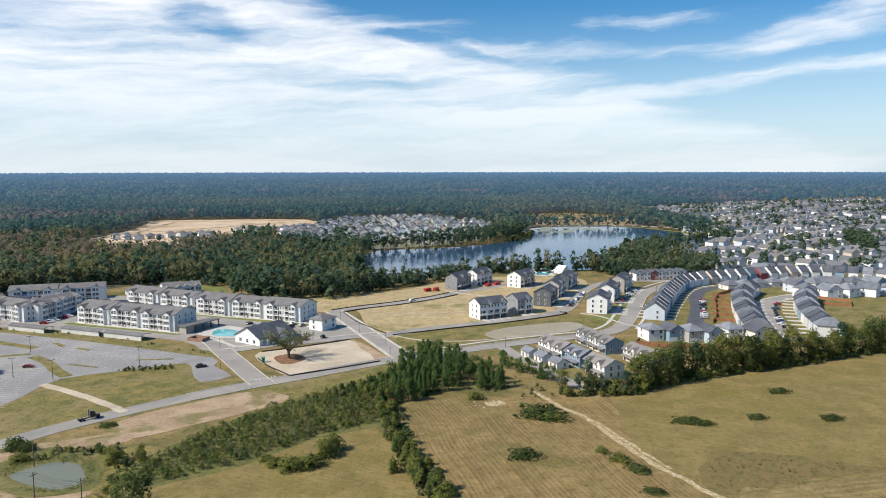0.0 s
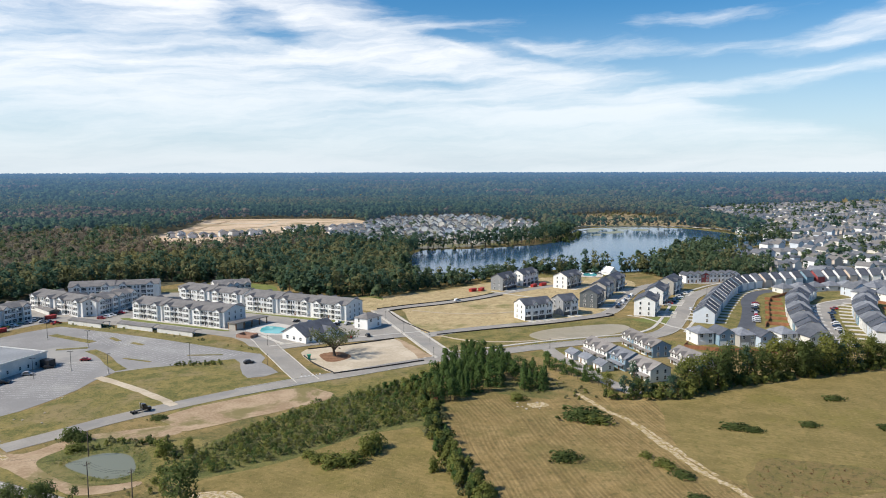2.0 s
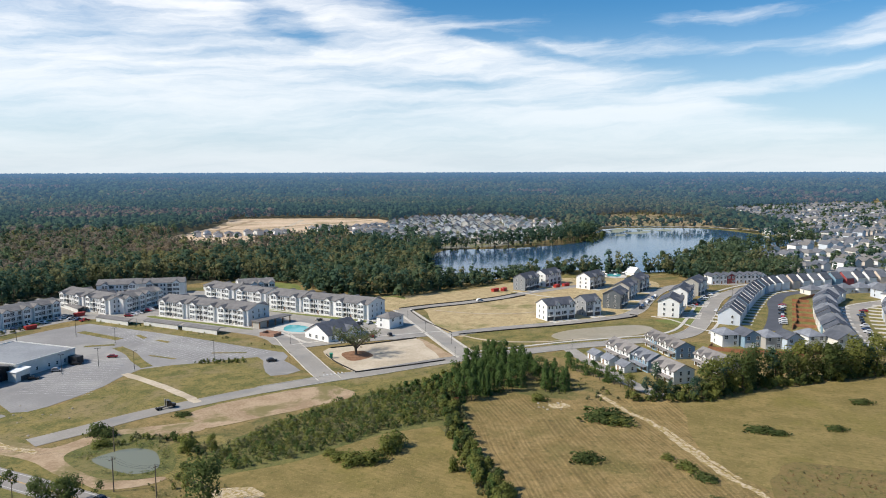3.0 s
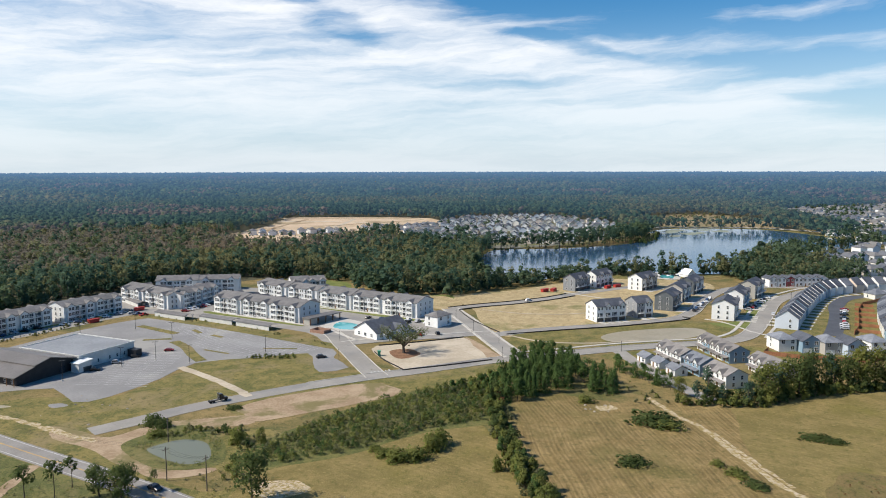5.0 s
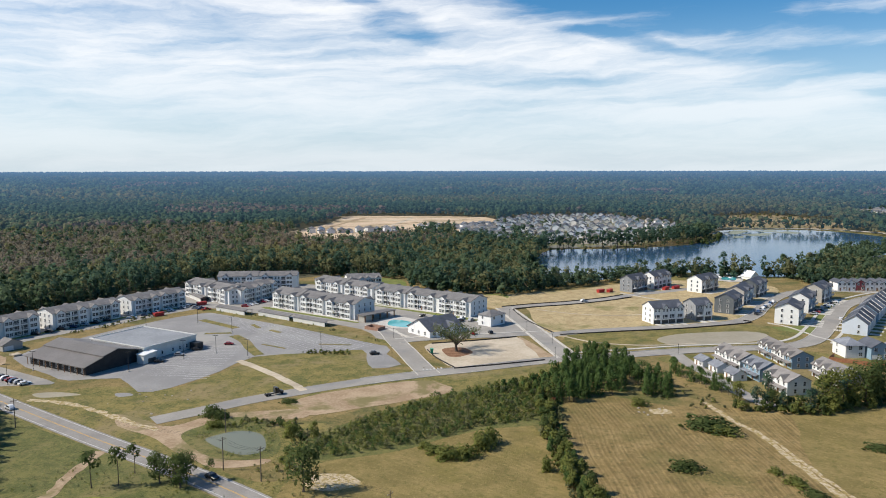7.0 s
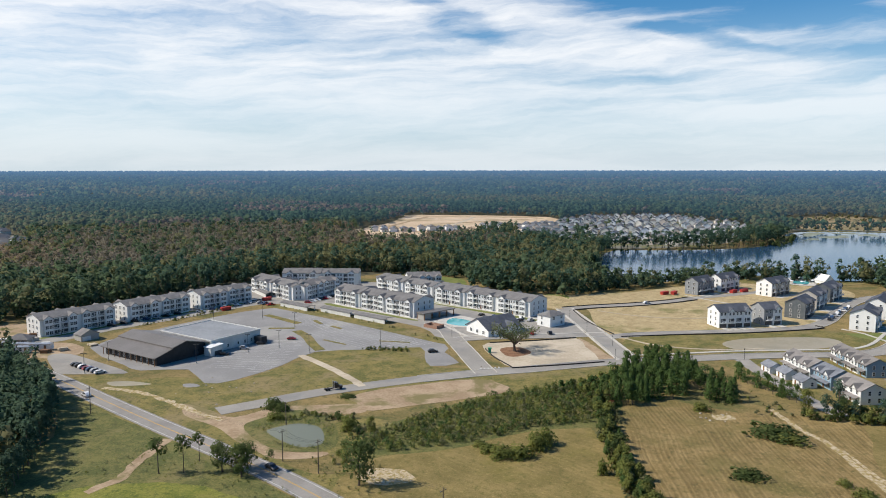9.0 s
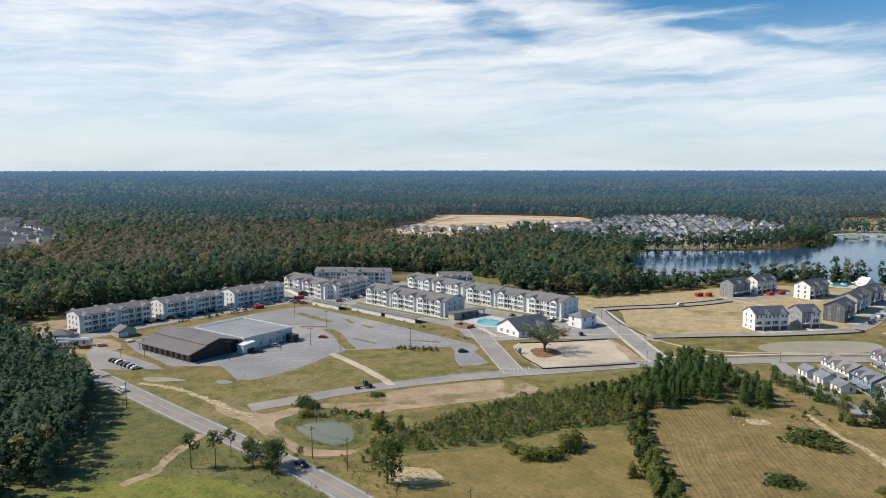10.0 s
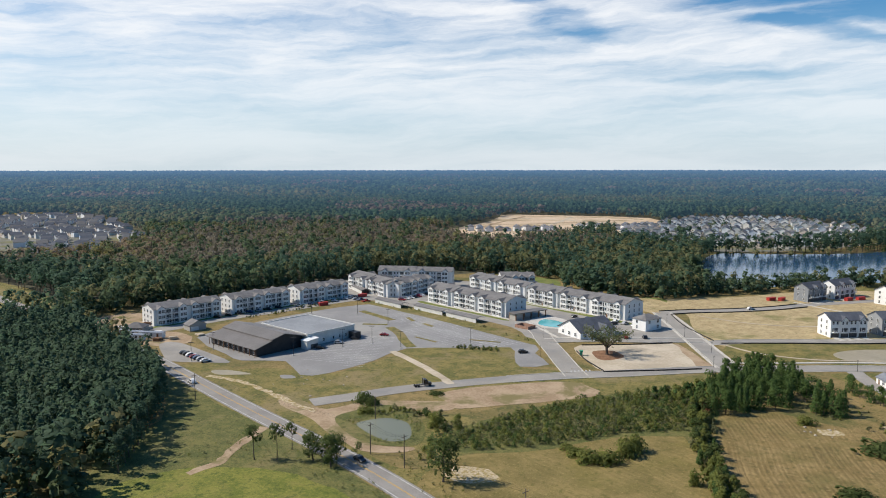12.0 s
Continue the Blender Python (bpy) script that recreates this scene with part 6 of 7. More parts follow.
estate([(-651, 432), (-1190, 660), (-1240, 800), (-1133, 830), (-955, 760), (-844, 688), (-700, 590), (-672, 540), (-650, 480)], 2.6, 10.8, 25, "west_houses", "a housing estate in the woods", 8)
estate([(-412, 868), (-350, 893), (-290, 930), (-238, 975), (-185, 1025), (-195, 1050), (-245, 1002), (-300, 957), (-358, 920), (-412, 893)], 0.62, 12.5, 24, "edge_houses", "houses along the cleared land", 11, wobble=2.0)


def house_drive(x, y, angle, w, n):
    bm = bmesh.new()
    box(bm, 0, 0, 0.12, n, w, 0.12)
    ob = mesh_object("driveway", bm, "concrete", at=turned(x, y, 0, angle))
    tagged(ob, "pale concrete driveway beside an estate house", "driveway", "driveways", "structure")


# drives between the estate houses and their streets
for line, off, n in (([(161, 360), (168, 386), (176, 412), (186, 440), (197, 466)], 9.5, 7.0), ([(198, 362), (205, 388), (213, 412), (224, 438), (238, 463)], -9.5, 7.0), ([(121, 404), (133, 433), (145, 460), (160, 492), (178, 519), (205, 536), (241, 550), (280, 561)], 8.5, 6.0), ([(121, 404), (133, 433), (145, 460), (160, 492)], -8.0, 5.0)):
    for p, a in along(line, 10.5 if abs(off) > 9 else 9.7, 3.0):
        house_drive(p.x + math.sin(a) * off, p.y - math.cos(a) * off, a + math.pi / 2, 3.6, n)


# ---- trees that stand by themselves ----
def trunk_mesh(h, r, limbs, spread, lean=0.0, low=0.35, seed=1):
    """A tapered trunk with forking limbs, in one piece of bark."""
    rng = random.Random(seed)
    bm = bmesh.new()
    pts = [Vector((lean * t * t * h + 0.15 * math.sin(5 * t + seed), 0.12 * math.cos(4 * t + seed), h * t)) for t in (0, 0.2, 0.45, 0.7, 1.0)]
    for i, (a, b) in enumerate(zip(pts, pts[1:])):
        tube(bm, a, b, r * (1 - 0.2 * i), r * (1 - 0.2 * (i + 1)), 8)
    tube(bm, (0, 0, -0.05), (0, 0, 0.5), r * 1.5, r * 1.02, 8)
    for i in range(limbs):
        t = rng.uniform(low, 0.95)
        a = pts[0].lerp(pts[-1], t)
        w = 2 * math.pi * (i / limbs) + rng.uniform(-0.4, 0.4)
        n = spread * rng.uniform(0.55, 1.0) * (1.15 - 0.5 * t)
        b = a + Vector((math.cos(w) * n * 0.55, math.sin(w) * n * 0.55, n * 0.40))
        c = b + Vector((math.cos(w + 0.3) * n * 0.45, math.sin(w + 0.3) * n * 0.45, n * rng.uniform(0.15, 0.4)))
        tube(bm, a, b, r * 0.42 * (1.1 - t * 0.5), r * 0.26, 6)
        tube(bm, b, c, r * 0.26, r * 0.08, 5)
        d = b + Vector((math.cos(w - 0.6) * n * 0.35, math.sin(w - 0.6) * n * 0.35, n * 0.25))
        tube(bm, b, d, r * 0.2, r * 0.06, 5)
    return data_of("trunk", bm, "bark")


def crown_data(verts, material):
    ob = quads_object("crown", verts, material)
    data = ob.data
    bpy.data.objects.remove(ob)
    return data


TREES = {}


def make_kinds():
    for i in range(4):
        TREES["hardwood", i] = (trunk_mesh(10, 0.32, 7, 4.5, seed=i), crown_data(crown(1200, 4.7, 0.6, 14.0, 0.66, lumps=18), "hedge_leaf" if i % 2 else "shrub"))
        TREES["pine", i] = (trunk_mesh(11, 0.22, 5, 2.2, seed=9 + i), crown_data(crown(640, 3.0, 1.0 + i % 2, 13.0, 0.6, lumps=14), "pine"))
        TREES["young_pine", i] = (trunk_mesh(8, 0.14, 4, 1.2, seed=19 + i), crown_data(crown(640, 2.3, 0.3, 10.0, 0.52, "cone" if i % 2 else "round", 13), "young"))
        TREES["sapling", i] = (trunk_mesh(3, 0.08, 4, 1.0, low=0.1, seed=29 + i), crown_data(crown(380, 1.7, 0.2, 4.2, 0.44, lumps=9), "hedge_leaf" if i % 2 else "shrub"))
        TREES["open_pine", i] = (trunk_mesh(11, 0.17, 7, 2.6, low=0.45, seed=39 + i), crown_data(crown(330, 2.7, 4.5, 12.0, 0.6, lumps=8), "hedge_leaf"))
    TREES["bush", 0] = (None, crown_data(crown(800, 2.4, -0.3, 2.2, 0.38, lumps=20), "shrub"))
    TREES["bush", 1] = (None, crown_data(crown(800, 2.4, -0.3, 2.0, 0.38, lumps=22), "hedge_leaf"))


make_kinds()
HEIGHT = {"hardwood": 14.0, "pine": 13.0, "young_pine": 10.0, "sapling": 4.2, "open_pine": 12.0}
NAMES = {"hardwood": ("tree", "tall leafy green tree at the field's edge", "tree"), "pine": ("pine_tree", "dark green pine tree beside a field", "pine tree"),
         "young_pine": ("young_pine", "dense young green pine in a close stand", "pine tree"), "sapling": ("sapling", "small shrubby green tree in a hedge", "sapling"),
         "open_pine": ("roadside_tree", "thin roadside tree with an open crown", "tree")}
TREE_RNG = random.Random(11)


def tree(kind, x, y, h, group="", label=""):
    name, words, category = NAMES[kind]
    s = h / HEIGHT[kind]
    f = TREE_RNG.uniform(0.9, 1.15)
    at = thing(name, Matrix.Translation((x, y, 0)) @ Matrix.Rotation(TREE_RNG.uniform(0, 6.3), 4, "Z") @ Matrix.Diagonal((s * f, s * f, s, 1)), label or words, category, group)
    data = TREES[kind, TREE_RNG.randrange(4)]
    again("trunk", data[0], at, Matrix.Identity(4))
    again("crown", data[1], at, Matrix.Identity(4))


def bush(x, y, size, label="rounded dark green bush in the mown field", stretch=1.0, turn=0.0, flat=1.0):
    at = thing("bush", Matrix.Translation((x, y, 0)) @ Matrix.Rotation(turn, 4, "Z") @ Matrix.Diagonal((size * stretch, size, size * flat, 1)), label, "bush", "bushes of the fields")
    again("leaves", TREES["bush", TREE_RNG.randrange(2)][1], at, Matrix.Identity(4))


def stand(poly, step, kind, lo, hi, group, jitter=0.4, keep=1.0):
    xs, ys = [p[0] for p in poly], [p[1] for p in poly]
    x = min(xs)
    while x < max(xs):
        y = min(ys)
        while y < max(ys):
            a, b = x + TREE_RNG.uniform(-jitter, jitter) * step, y + TREE_RNG.uniform(-jitter, jitter) * step
            if inside(np.array([a]), np.array([b]), poly)[0] and TREE_RNG.random() < keep:
                tree(kind, a, b, TREE_RNG.uniform(lo, hi), group)
            y += step
        x += step


# the young pine wood, its outliers and the hedge that runs down from it
stand([(-22, 262), (-21, 284), (-17, 312), (-8, 320), (6, 316), (12, 300), (7, 276), (-4, 262), (-14, 252)], 3.9, "young_pine", 7.0, 9.6, "young pine wood")
stand([(10, 290), (12, 271), (23, 268), (26, 278), (20, 296)], 4.2, "young_pine", 7.0, 9.8, "young pine wood")
for p, a in along([(25, 309), (31, 298), (38, 289), (45, 279)], 2.6):
    tree("young_pine", p.x + TREE_RNG.uniform(-1, 1), p.y + TREE_RNG.uniform(-1, 1), TREE_RNG.uniform(5.0, 7.5), "pine row on the lane")
for p, a in along([(-21, 268), (-19, 240), (-14, 218), (-9, 200), (-3, 182), (4, 164)], 2.5):
    for k in range(2):
        q = TREE_RNG.uniform(3.0, 5.8)
        tree("sapling" if TREE_RNG.random() < 0.7 else "young_pine", p.x + TREE_RNG.uniform(-3.2, 2.6), p.y + TREE_RNG.uniform(-1.5, 1.5), q, "hedge between the fields")
# the tall tree line between field and estate
for i, (p, a) in enumerate(along([(46, 268), (68, 266), (94, 283), (121, 294), (151, 306), (183, 320), (206, 330), (250, 352), (300, 380)], 4.3)):
    kind = "hardwood" if TREE_RNG.random() < 0.72 else "pine"
    tree(kind, p.x + TREE_RNG.uniform(-2.5, 2.5), p.y + TREE_RNG.uniform(-1, 5.5), TREE_RNG.uniform(9, 17) * (0.8 if i < 8 else 1.0), "tree line of the field")
    if i % 2 == 0:
        tree("sapling", p.x + TREE_RNG.uniform(-2, 2), p.y - 2.5, TREE_RNG.uniform(2.5, 4.5), "tree line of the field")
for x, y, h in ((-75, 166, 13.6), (-84, 176, 5.0)):
    tree("hardwood", x, y, h, label="broad dark green tree beside the power line")
tree("hardwood", -88, 201, 6.0, label="leafy tree between pond and thicket")
for x, y, h in ((-131, 154, 11), (-125, 157, 11.5), (-126, 165, 9.5), (-118, 163, 8.5), (-103, 166, 6.5)):
    tree("open_pine", x, y, h, "roadside trees")
for x, y, h in ((-115, 161, 8.5), (-112, 163, 7.5), (-108, 160, 10.0), (-110, 166, 8.0)):
    tree("hardwood", x, y, h, "roadside trees", "slender leafy tree beside the road")
for p, a in along([(-158, 130), (-172, 150), (-188, 168), (-208, 187), (-232, 203), (-256, 214)], 5.0):
    tree("pine", p.x + TREE_RNG.uniform(-2, 0), p.y + TREE_RNG.uniform(-2, 1), TREE_RNG.uniform(9, 14), "edge of the planted pines")
bush(-14, 195, 0.85, "small round bright green tree in the field", 1.0, 0.0, 1.9)
for x, y, s, st, tn, fl in ((34, 241, 2.3, 1.6, -0.3, 0.8), (38, 237, 1.5, 1.5, -0.4, 0.8), (24, 206, 1.6, 1.35, 0.0, 0.7), (48, 209, 0.9, 1.3, -1.0, 0.7), (52, 202, 1.2, 1.7, -1.0, 0.7), (55.5, 195.5, 1.1, 1.4, -0.9, 0.75), (83, 235, 1.4, 1.8, -0.2, 0.6), (88, 233, 1.0, 1.4, 0.0, 0.6), (129, 268, 1.2, 1.6, 0.1, 0.6), (108, 239, 1.1, 1.4, 0.0, 0.6),
                        (133, 238, 1.2, 1.5, 0.2, 0.6), (-43, 197, 1.7, 1.3, 0.3, 0.8), (-38, 199, 1.6, 1.2, 0.6, 0.9), (-35, 206, 1.6, 1.0, 0.0, 1.3), (-48, 200, 1.2, 1.5, 0.5, 0.7), (-52, 203, 1.0, 1.2, 0.0, 0.7), (-33, 211, 1.3, 1.0, 0.0, 1.6), (12, 260, 1.3, 1.2, 0.0, 0.8),
                        (56, 182, 1.0, 1.5, -0.5, 0.5), (-131, 212, 1.5, 1.0, 0.0, 1.1), (-127, 211, 1.2, 1.0, 0.0, 1.0), (-124, 203, 1.3, 1.4, 0.6, 0.7), (-96, 202, 1.4, 1.0, 0.0, 1.3), (-112, 232, 1.0, 1.4, 0.0, 0.6)):
    bush(x, y, s, stretch=st, turn=tn, flat=fl)


def big_oak():
    """The bare-limbed oak on the sand plot: a short leaning trunk, wide limbs, thin leaves at their ends."""
    rng = random.Random(5)
    at = thing("oak_tree", Matrix.Translation((-70, 319, 0)), "broad old oak with bare limbs and thin grey-green leaves", "tree")
    bm = bmesh.new()
    tube(bm, (0, 0, -0.1), (0, 0, 0.8), 1.0, 0.66, 10)
    tube(bm, (0, 0, 0.8), (-0.3, 0.1, 3.6), 0.66, 0.55, 10)
    tips = []
    for i in range(9):
        w = 2 * math.pi * i / 9 + rng.uniform(-0.2, 0.2)
        a = Vector((-0.3, 0.1, 2.6 + 0.16 * i))
        for j in range(4):
            n = rng.uniform(2.2, 3.0)
            b = a + Vector((math.cos(w) * n * 0.82, math.sin(w) * n * 0.82, n * (0.85 - 0.16 * j)))
            tube(bm, a, b, 0.36 - 0.08 * j, 0.28 - 0.075 * j, 6)
            for s in (-1, 1):
                e = b + Vector((math.cos(w + s * 0.9) * 2.0, math.sin(w + s * 0.9) * 2.0, rng.uniform(0.4, 1.7)))
                tube(bm, b, e, 0.14 - 0.02 * j, 0.04, 5)
                tips.append((e, j))
            tips.append((b, j))
            a, w = b, w + rng.uniform(-0.35, 0.35)
    part("trunk", bm, "bark", at)
    g = np.random.default_rng(3)
    c = np.concatenate([np.array(e) + g.normal(0, 0.85, (17 if j else 8, 3)) for e, j in tips])
    c = np.concatenate([c, np.array([0, 0, 10.5]) + g.normal(0, 1, (140, 3)) * np.array([3.6, 3.6, 1.7])])
    quads_object("crown", leaves(c, g.normal(0, 1, (len(c), 3)) * 0.5 + np.array([0, 0, 0.5]), 0.62, g), "oak", parent=at)


big_oak()


# ---- thickets and rough growth ----
def thicket(name, poly, step, low, high, materials, label, size=0.68, n=96, dense=1.0):
    xs, ys = [p[0] for p in poly], [p[1] for p in poly]
    gx, gy = np.meshgrid(np.arange(min(xs), max(xs), step), np.arange(min(ys), max(ys), step))
    x = gx.ravel() + RNG.uniform(-0.5, 0.5, gx.size) * step
    y = gy.ravel() + RNG.uniform(-0.5, 0.5, gx.size) * step
    m = inside(x, y, poly) & (RNG.uniform(0, 1, len(x)) < dense)
    x, y = x[m], y[m]
    which = RNG.integers(0, len(materials), len(x))
    for i, q in enumerate(materials):
        k = which == i
        if not k.any():
            continue
        t = [crown(n, 1.5, 0.0, 2.9, size, "cone" if j % 2 and q == "young" else "round", 7) for j in range(4)]
        quads_object(name, spread_trees(t, x[k], y[k], 0 * x[k], RNG.uniform(low, high, k.sum()) / 2.9), q, label, "thicket", "stuff")


thicket("shrub_thicket", [(-88, 202), (-78, 225), (-62, 250), (-45, 268), (-27, 280), (-20, 272), (-18, 250), (-24, 234), (-40, 224), (-55, 206), (-75, 190), (-84, 190)], 1.75, 0.8, 2.7, ["shrub", "young", "shrub", "hedge_leaf", "olive"], "dense shrubs and young trees on rough ground", 0.46, 84)
thicket("bank_scrub", [(-45, 262), (-30, 282), (-21, 300), (-18, 285), (-24, 265)], 3.0, 1.5, 4.0, ["young", "shrub"], "young pines and scrub below the road")
thicket("hedge_scrub", [(-23, 262), (-16, 250), (-10, 215), (0, 185), (10, 162), (4, 160), (-8, 185), (-17, 215), (-24, 245)], 2.2, 0.8, 2.6, ["shrub", "olive"], "rough undergrowth of the field hedge")
thicket("tree_line_scrub", [(44, 262), (70, 262), (96, 280), (150, 303), (206, 328), (300, 376), (300, 384), (206, 336), (150, 312), (94, 289), (60, 272)], 2.4, 1.2, 3.6, ["hedge_leaf", "shrub"], "undergrowth below the tree line")
thicket("pond_scrub", [(-122, 201), (-112, 208), (-97, 205), (-92, 190), (-88, 176), (-84, 182), (-88, 205), (-100, 213), (-118, 212)], 2.2, 0.8, 2.4, ["shrub", "olive", "hedge_leaf"], "rough scrub round the pond", dense=0.75)
thicket("road_scrub", [(-152, 146), (-120, 154), (-100, 150), (-84, 142), (-70, 134), (-74, 146), (-88, 156), (-110, 165), (-128, 166), (-150, 168)], 1.8, 0.3, 0.9, ["shrub", "olive"], "low rough roadside scrub", 0.5, 60, 0.5)
thicket("south_scrub", [(-100, 174), (-92, 186), (-82, 188), (-72, 176), (-58, 150), (-62, 146), (-80, 160)], 2.0, 0.3, 1.1, ["shrub", "olive"], "rough scrub below the power line", 0.5, 60, 0.6)
thicket("slope_scrub", [(22, 300), (36, 280), (44, 262), (22, 262), (14, 268)], 3.2, 0.5, 1.6, ["olive", "shrub"], "dry scrub on the slope", dense=0.45)
thicket("verge_scrub", [(-140, 298), (-134, 302), (-118, 306), (-116, 301), (-132, 296)], 1.8, 0.7, 1.7, ["hedge_leaf", "shrub"], "dark scrub in the verge", dense=0.8)
thicket("berm_scrub", [(-232, 376), (-170, 356), (-110, 326), (-112, 331), (-170, 361), (-232, 381)], 2.4, 0.4, 1.3, ["olive", "shrub"], "weeds on the car park bank", dense=0.45)
thicket("wall_scrub", [(-262, 366), (-268, 332), (-276, 300), (-272, 298), (-262, 330), (-256, 366)], 2.2, 0.5, 1.8, ["shrub", "olive"], "weeds behind the steel shed", dense=0.6)
thicket("corner_weeds", [(73, 190), (81, 208), (99, 207), (122, 198), (106, 191), (89, 186), (76, 180)], 1.9, 0.3, 0.9, ["rust", "olive", "shrub"], "rust and olive weeds at the field's corner", 0.5, 34, 0.5)
thicket("ditch_weeds", [(56, 170), (75, 179), (89, 185), (106, 190), (127, 197), (128, 196), (106, 189), (89, 184), (75, 178), (56, 169)], 0.8, 0.3, 0.8, ["olive", "hedge_leaf"], "dark weeds along a field ditch", 0.4, 30)
thicket("pond_reeds", [(-127, 192), (-122, 205), (-112, 209), (-103, 204), (-96, 190), (-99, 183), (-105, 181.5), (-113, 183), (-112, 186), (-104, 183), (-98, 187), (-100, 194), (-106, 202), (-116, 203), (-121, 197), (-122, 191)], 1.2, 0.5, 1.4, ["shrub", "young", "olive"], "green reeds round the pond", 0.4, 44, 0.8)
thicket("marsh_reeds", MARSH, 8.0, 1.0, 4.0, ["olive", "brown"], "reeds and low bushes of the marsh", 2.0, 20, 0.3)
thicket("shore_reeds", [(-88, 750), (-21, 764), (29, 792), (80, 843), (92, 840), (112, 900), (124, 990), (104, 940), (70, 830), (20, 782), (-60, 745)], 5.0, 1.5, 5.0, ["olive", "hedge_leaf"], "reeds and bushes along the lake", 1.8, 26, 0.6)


def town_trees():
    """Trees among the houses and along the far shore, too far to tell apart."""
    rng = np.random.default_rng(21)
    x, y = rng.uniform(-260, 1150, 9000), rng.uniform(440, 1900, 9000)
    n = soft_noise(x, y, 0.012, 9.0)
    m = (inside(x, y, SUBURB) & (y > 560) & (n > 0.02)) & (rng.uniform(0, 1, len(x)) < 0.8)
    m &= in_view(x, y, 2)
    m |= inside(x, y, TOWN) & (n > 0.1) & (rng.uniform(0, 1, len(x)) < 0.25)
    x, y = x[m], y[m]
    line = [(p.x + rng.normal(0, 6), p.y + rng.normal(0, 6)) for p, a in along([(-120, 790), (-75, 765), (-21, 786), (29, 815), (60, 850), (88, 900), (110, 1010)], 7)]
    edge = [(p.x + rng.normal(0, 6), p.y + rng.normal(0, 6)) for p, a in along([(420, 700), (450, 760), (480, 830), (520, 900)], 5) for k in range(3)]
    x = np.concatenate([x, [q[0] for q in line + edge]])
    y = np.concatenate([y, [q[1] for q in line + edge]])
    t = [crown(40, 4.0, 1.0, 11.5, 2.2, lumps=7) for _ in range(4)]
    for q, k in (("leaf", 0), ("pine", 1)):
        s = np.arange(len(x)) % 2 == k
        quads_object("garden_trees", spread_trees(t, x[s], y[s], 0 * x[s], rng.uniform(0.6, 1.25, s.sum())), q, "green trees among the estate houses", "trees", "stuff")


town_trees()


# ---- cars ----
def car_meshes(colour, length, height, kind):
    body, glass, wheel = bmesh.new(), bmesh.new(), bmesh.new()
    n, w = length / 2, 0.9
    if kind == "pickup":
        side = [(-n, 0.35), (n, 0.35), (n, 0.85), (n * 0.52, 1.0), (n * 0.25, height), (-n * 0.18, height), (-n * 0.22, 0.98), (-n, 0.95)]
        pane = [(n * 0.47, 1.02), (n * 0.24, height - 0.08), (-n * 0.16, height - 0.08), (-n * 0.18, 1.02)]
    else:
        side = [(-n, 0.35), (n, 0.35), (n, 0.8), (n * 0.5, 0.98), (n * 0.18, height), (-n * 0.55, height), (-n * (0.96 if kind == "suv" else 0.72), 1.02), (-n, 0.85)]
        pane = [(n * 0.44, 1.0), (n * 0.17, height - 0.08), (-n * 0.52, height - 0.08), (-n * 0.78, 1.03)]
    prism(body, [(x, z) for x, z in side], -w, w, "y")
    bmesh.ops.bevel(body, geom=list(body.edges), offset=0.06, segments=1, affect="EDGES")
    prism(glass, pane, -w - 0.012, w + 0.012, "y")
    tube(wheel, (0, -0.11, 0), (0, 0.11, 0), 0.34, 0.34, 12)
    return data_of("body", body, colour), data_of("cabin_glass", glass, "glass"), data_of("wheel", wheel, "tyre")


CARS = {}
CAR_WORDS = {"sedan": "saloon car", "suv": "family car", "pickup": "pickup truck"}


def car(kind, colour, x, y, angle, z=0.13):
    key = (kind, colour)
    size = {"sedan": (4.6, 1.45), "suv": (4.7, 1.72), "pickup": (5.5, 1.85)}[kind]
    if key not in CARS:
        CARS[key] = car_meshes("car_" + colour, *size, kind)
    at = thing("car", turned(x, y, z, angle), "%s %s standing on asphalt" % (colour, CAR_WORDS[kind]), "car", "cars")
    again("body", CARS[key][0], at, Matrix.Identity(4))
    again("cabin_glass", CARS[key][1], at, Matrix.Identity(4))
    for sx in (-0.31, 0.31):
        for sy in (-0.82, 0.82):
            again("wheel", CARS[key][2], at, Matrix.Translation((sx * size[0], sy, 0.34)))


KINDS = ["sedan", "suv", "suv", "pickup"]
COLOURS = ["white", "black", "silver", "red", "black", "white", "blue"]
for i, (x, y, a) in enumerate(((-203, 269, 0.3), (-193, 268, 0.3), (-191, 280, 0.3), (-199, 291, 0.4), (-189, 291, 0.4), (-180, 304, 0.3), (-105, 304, 0.6))):
    car("sedan" if i % 2 else "suv", ("white", "black", "silver", "white", "black", "red", "black")[i], x, y, a, 0.08)
for i in range(7):
    car(KINDS[i % 3], COLOURS[(i * 3 + 1) % 7], -243 + 3.2 * i, 232 - 1.0 * i, 1.1, 0.09)
car("suv", "white", -205, 200.5, math.atan2(14, -36), 0.12)
car("sedan", "black", -103, 167.2, math.atan2(-14, 33), 0.12)
car("sedan", "white", 123.5, 440, 1.2)
car("suv", "white", -20, 461, 0.65)
for a, b, n, turn in (((-262, 386), (-240, 378), 5, 1.0), ((-222, 392), (-216, 424), 9, 0.1), ((-90, 392), (-72, 384), 4, 1.2), ((-80, 350), (-62, 358), 3, 2.0), ((-190, 436), (-166, 424), 6, 1.1), ((-288, 298), (-276, 335), 7, 0.2), ((-268, 345), (-254, 385), 6, 0.2), ((-108, 392), (-84, 384), 4, 1.2), ((-245, 448), (-222, 456), 5, 1.7)):
    for i in range(n):
        f = (i + 0.2 * TREE_RNG.random()) / max(1, n - 1)
        car(KINDS[TREE_RNG.randrange(4)], COLOURS[TREE_RNG.randrange(7)], a[0] + (b[0] - a[0]) * f, a[1] + (b[1] - a[1]) * f, turn, 0.07)
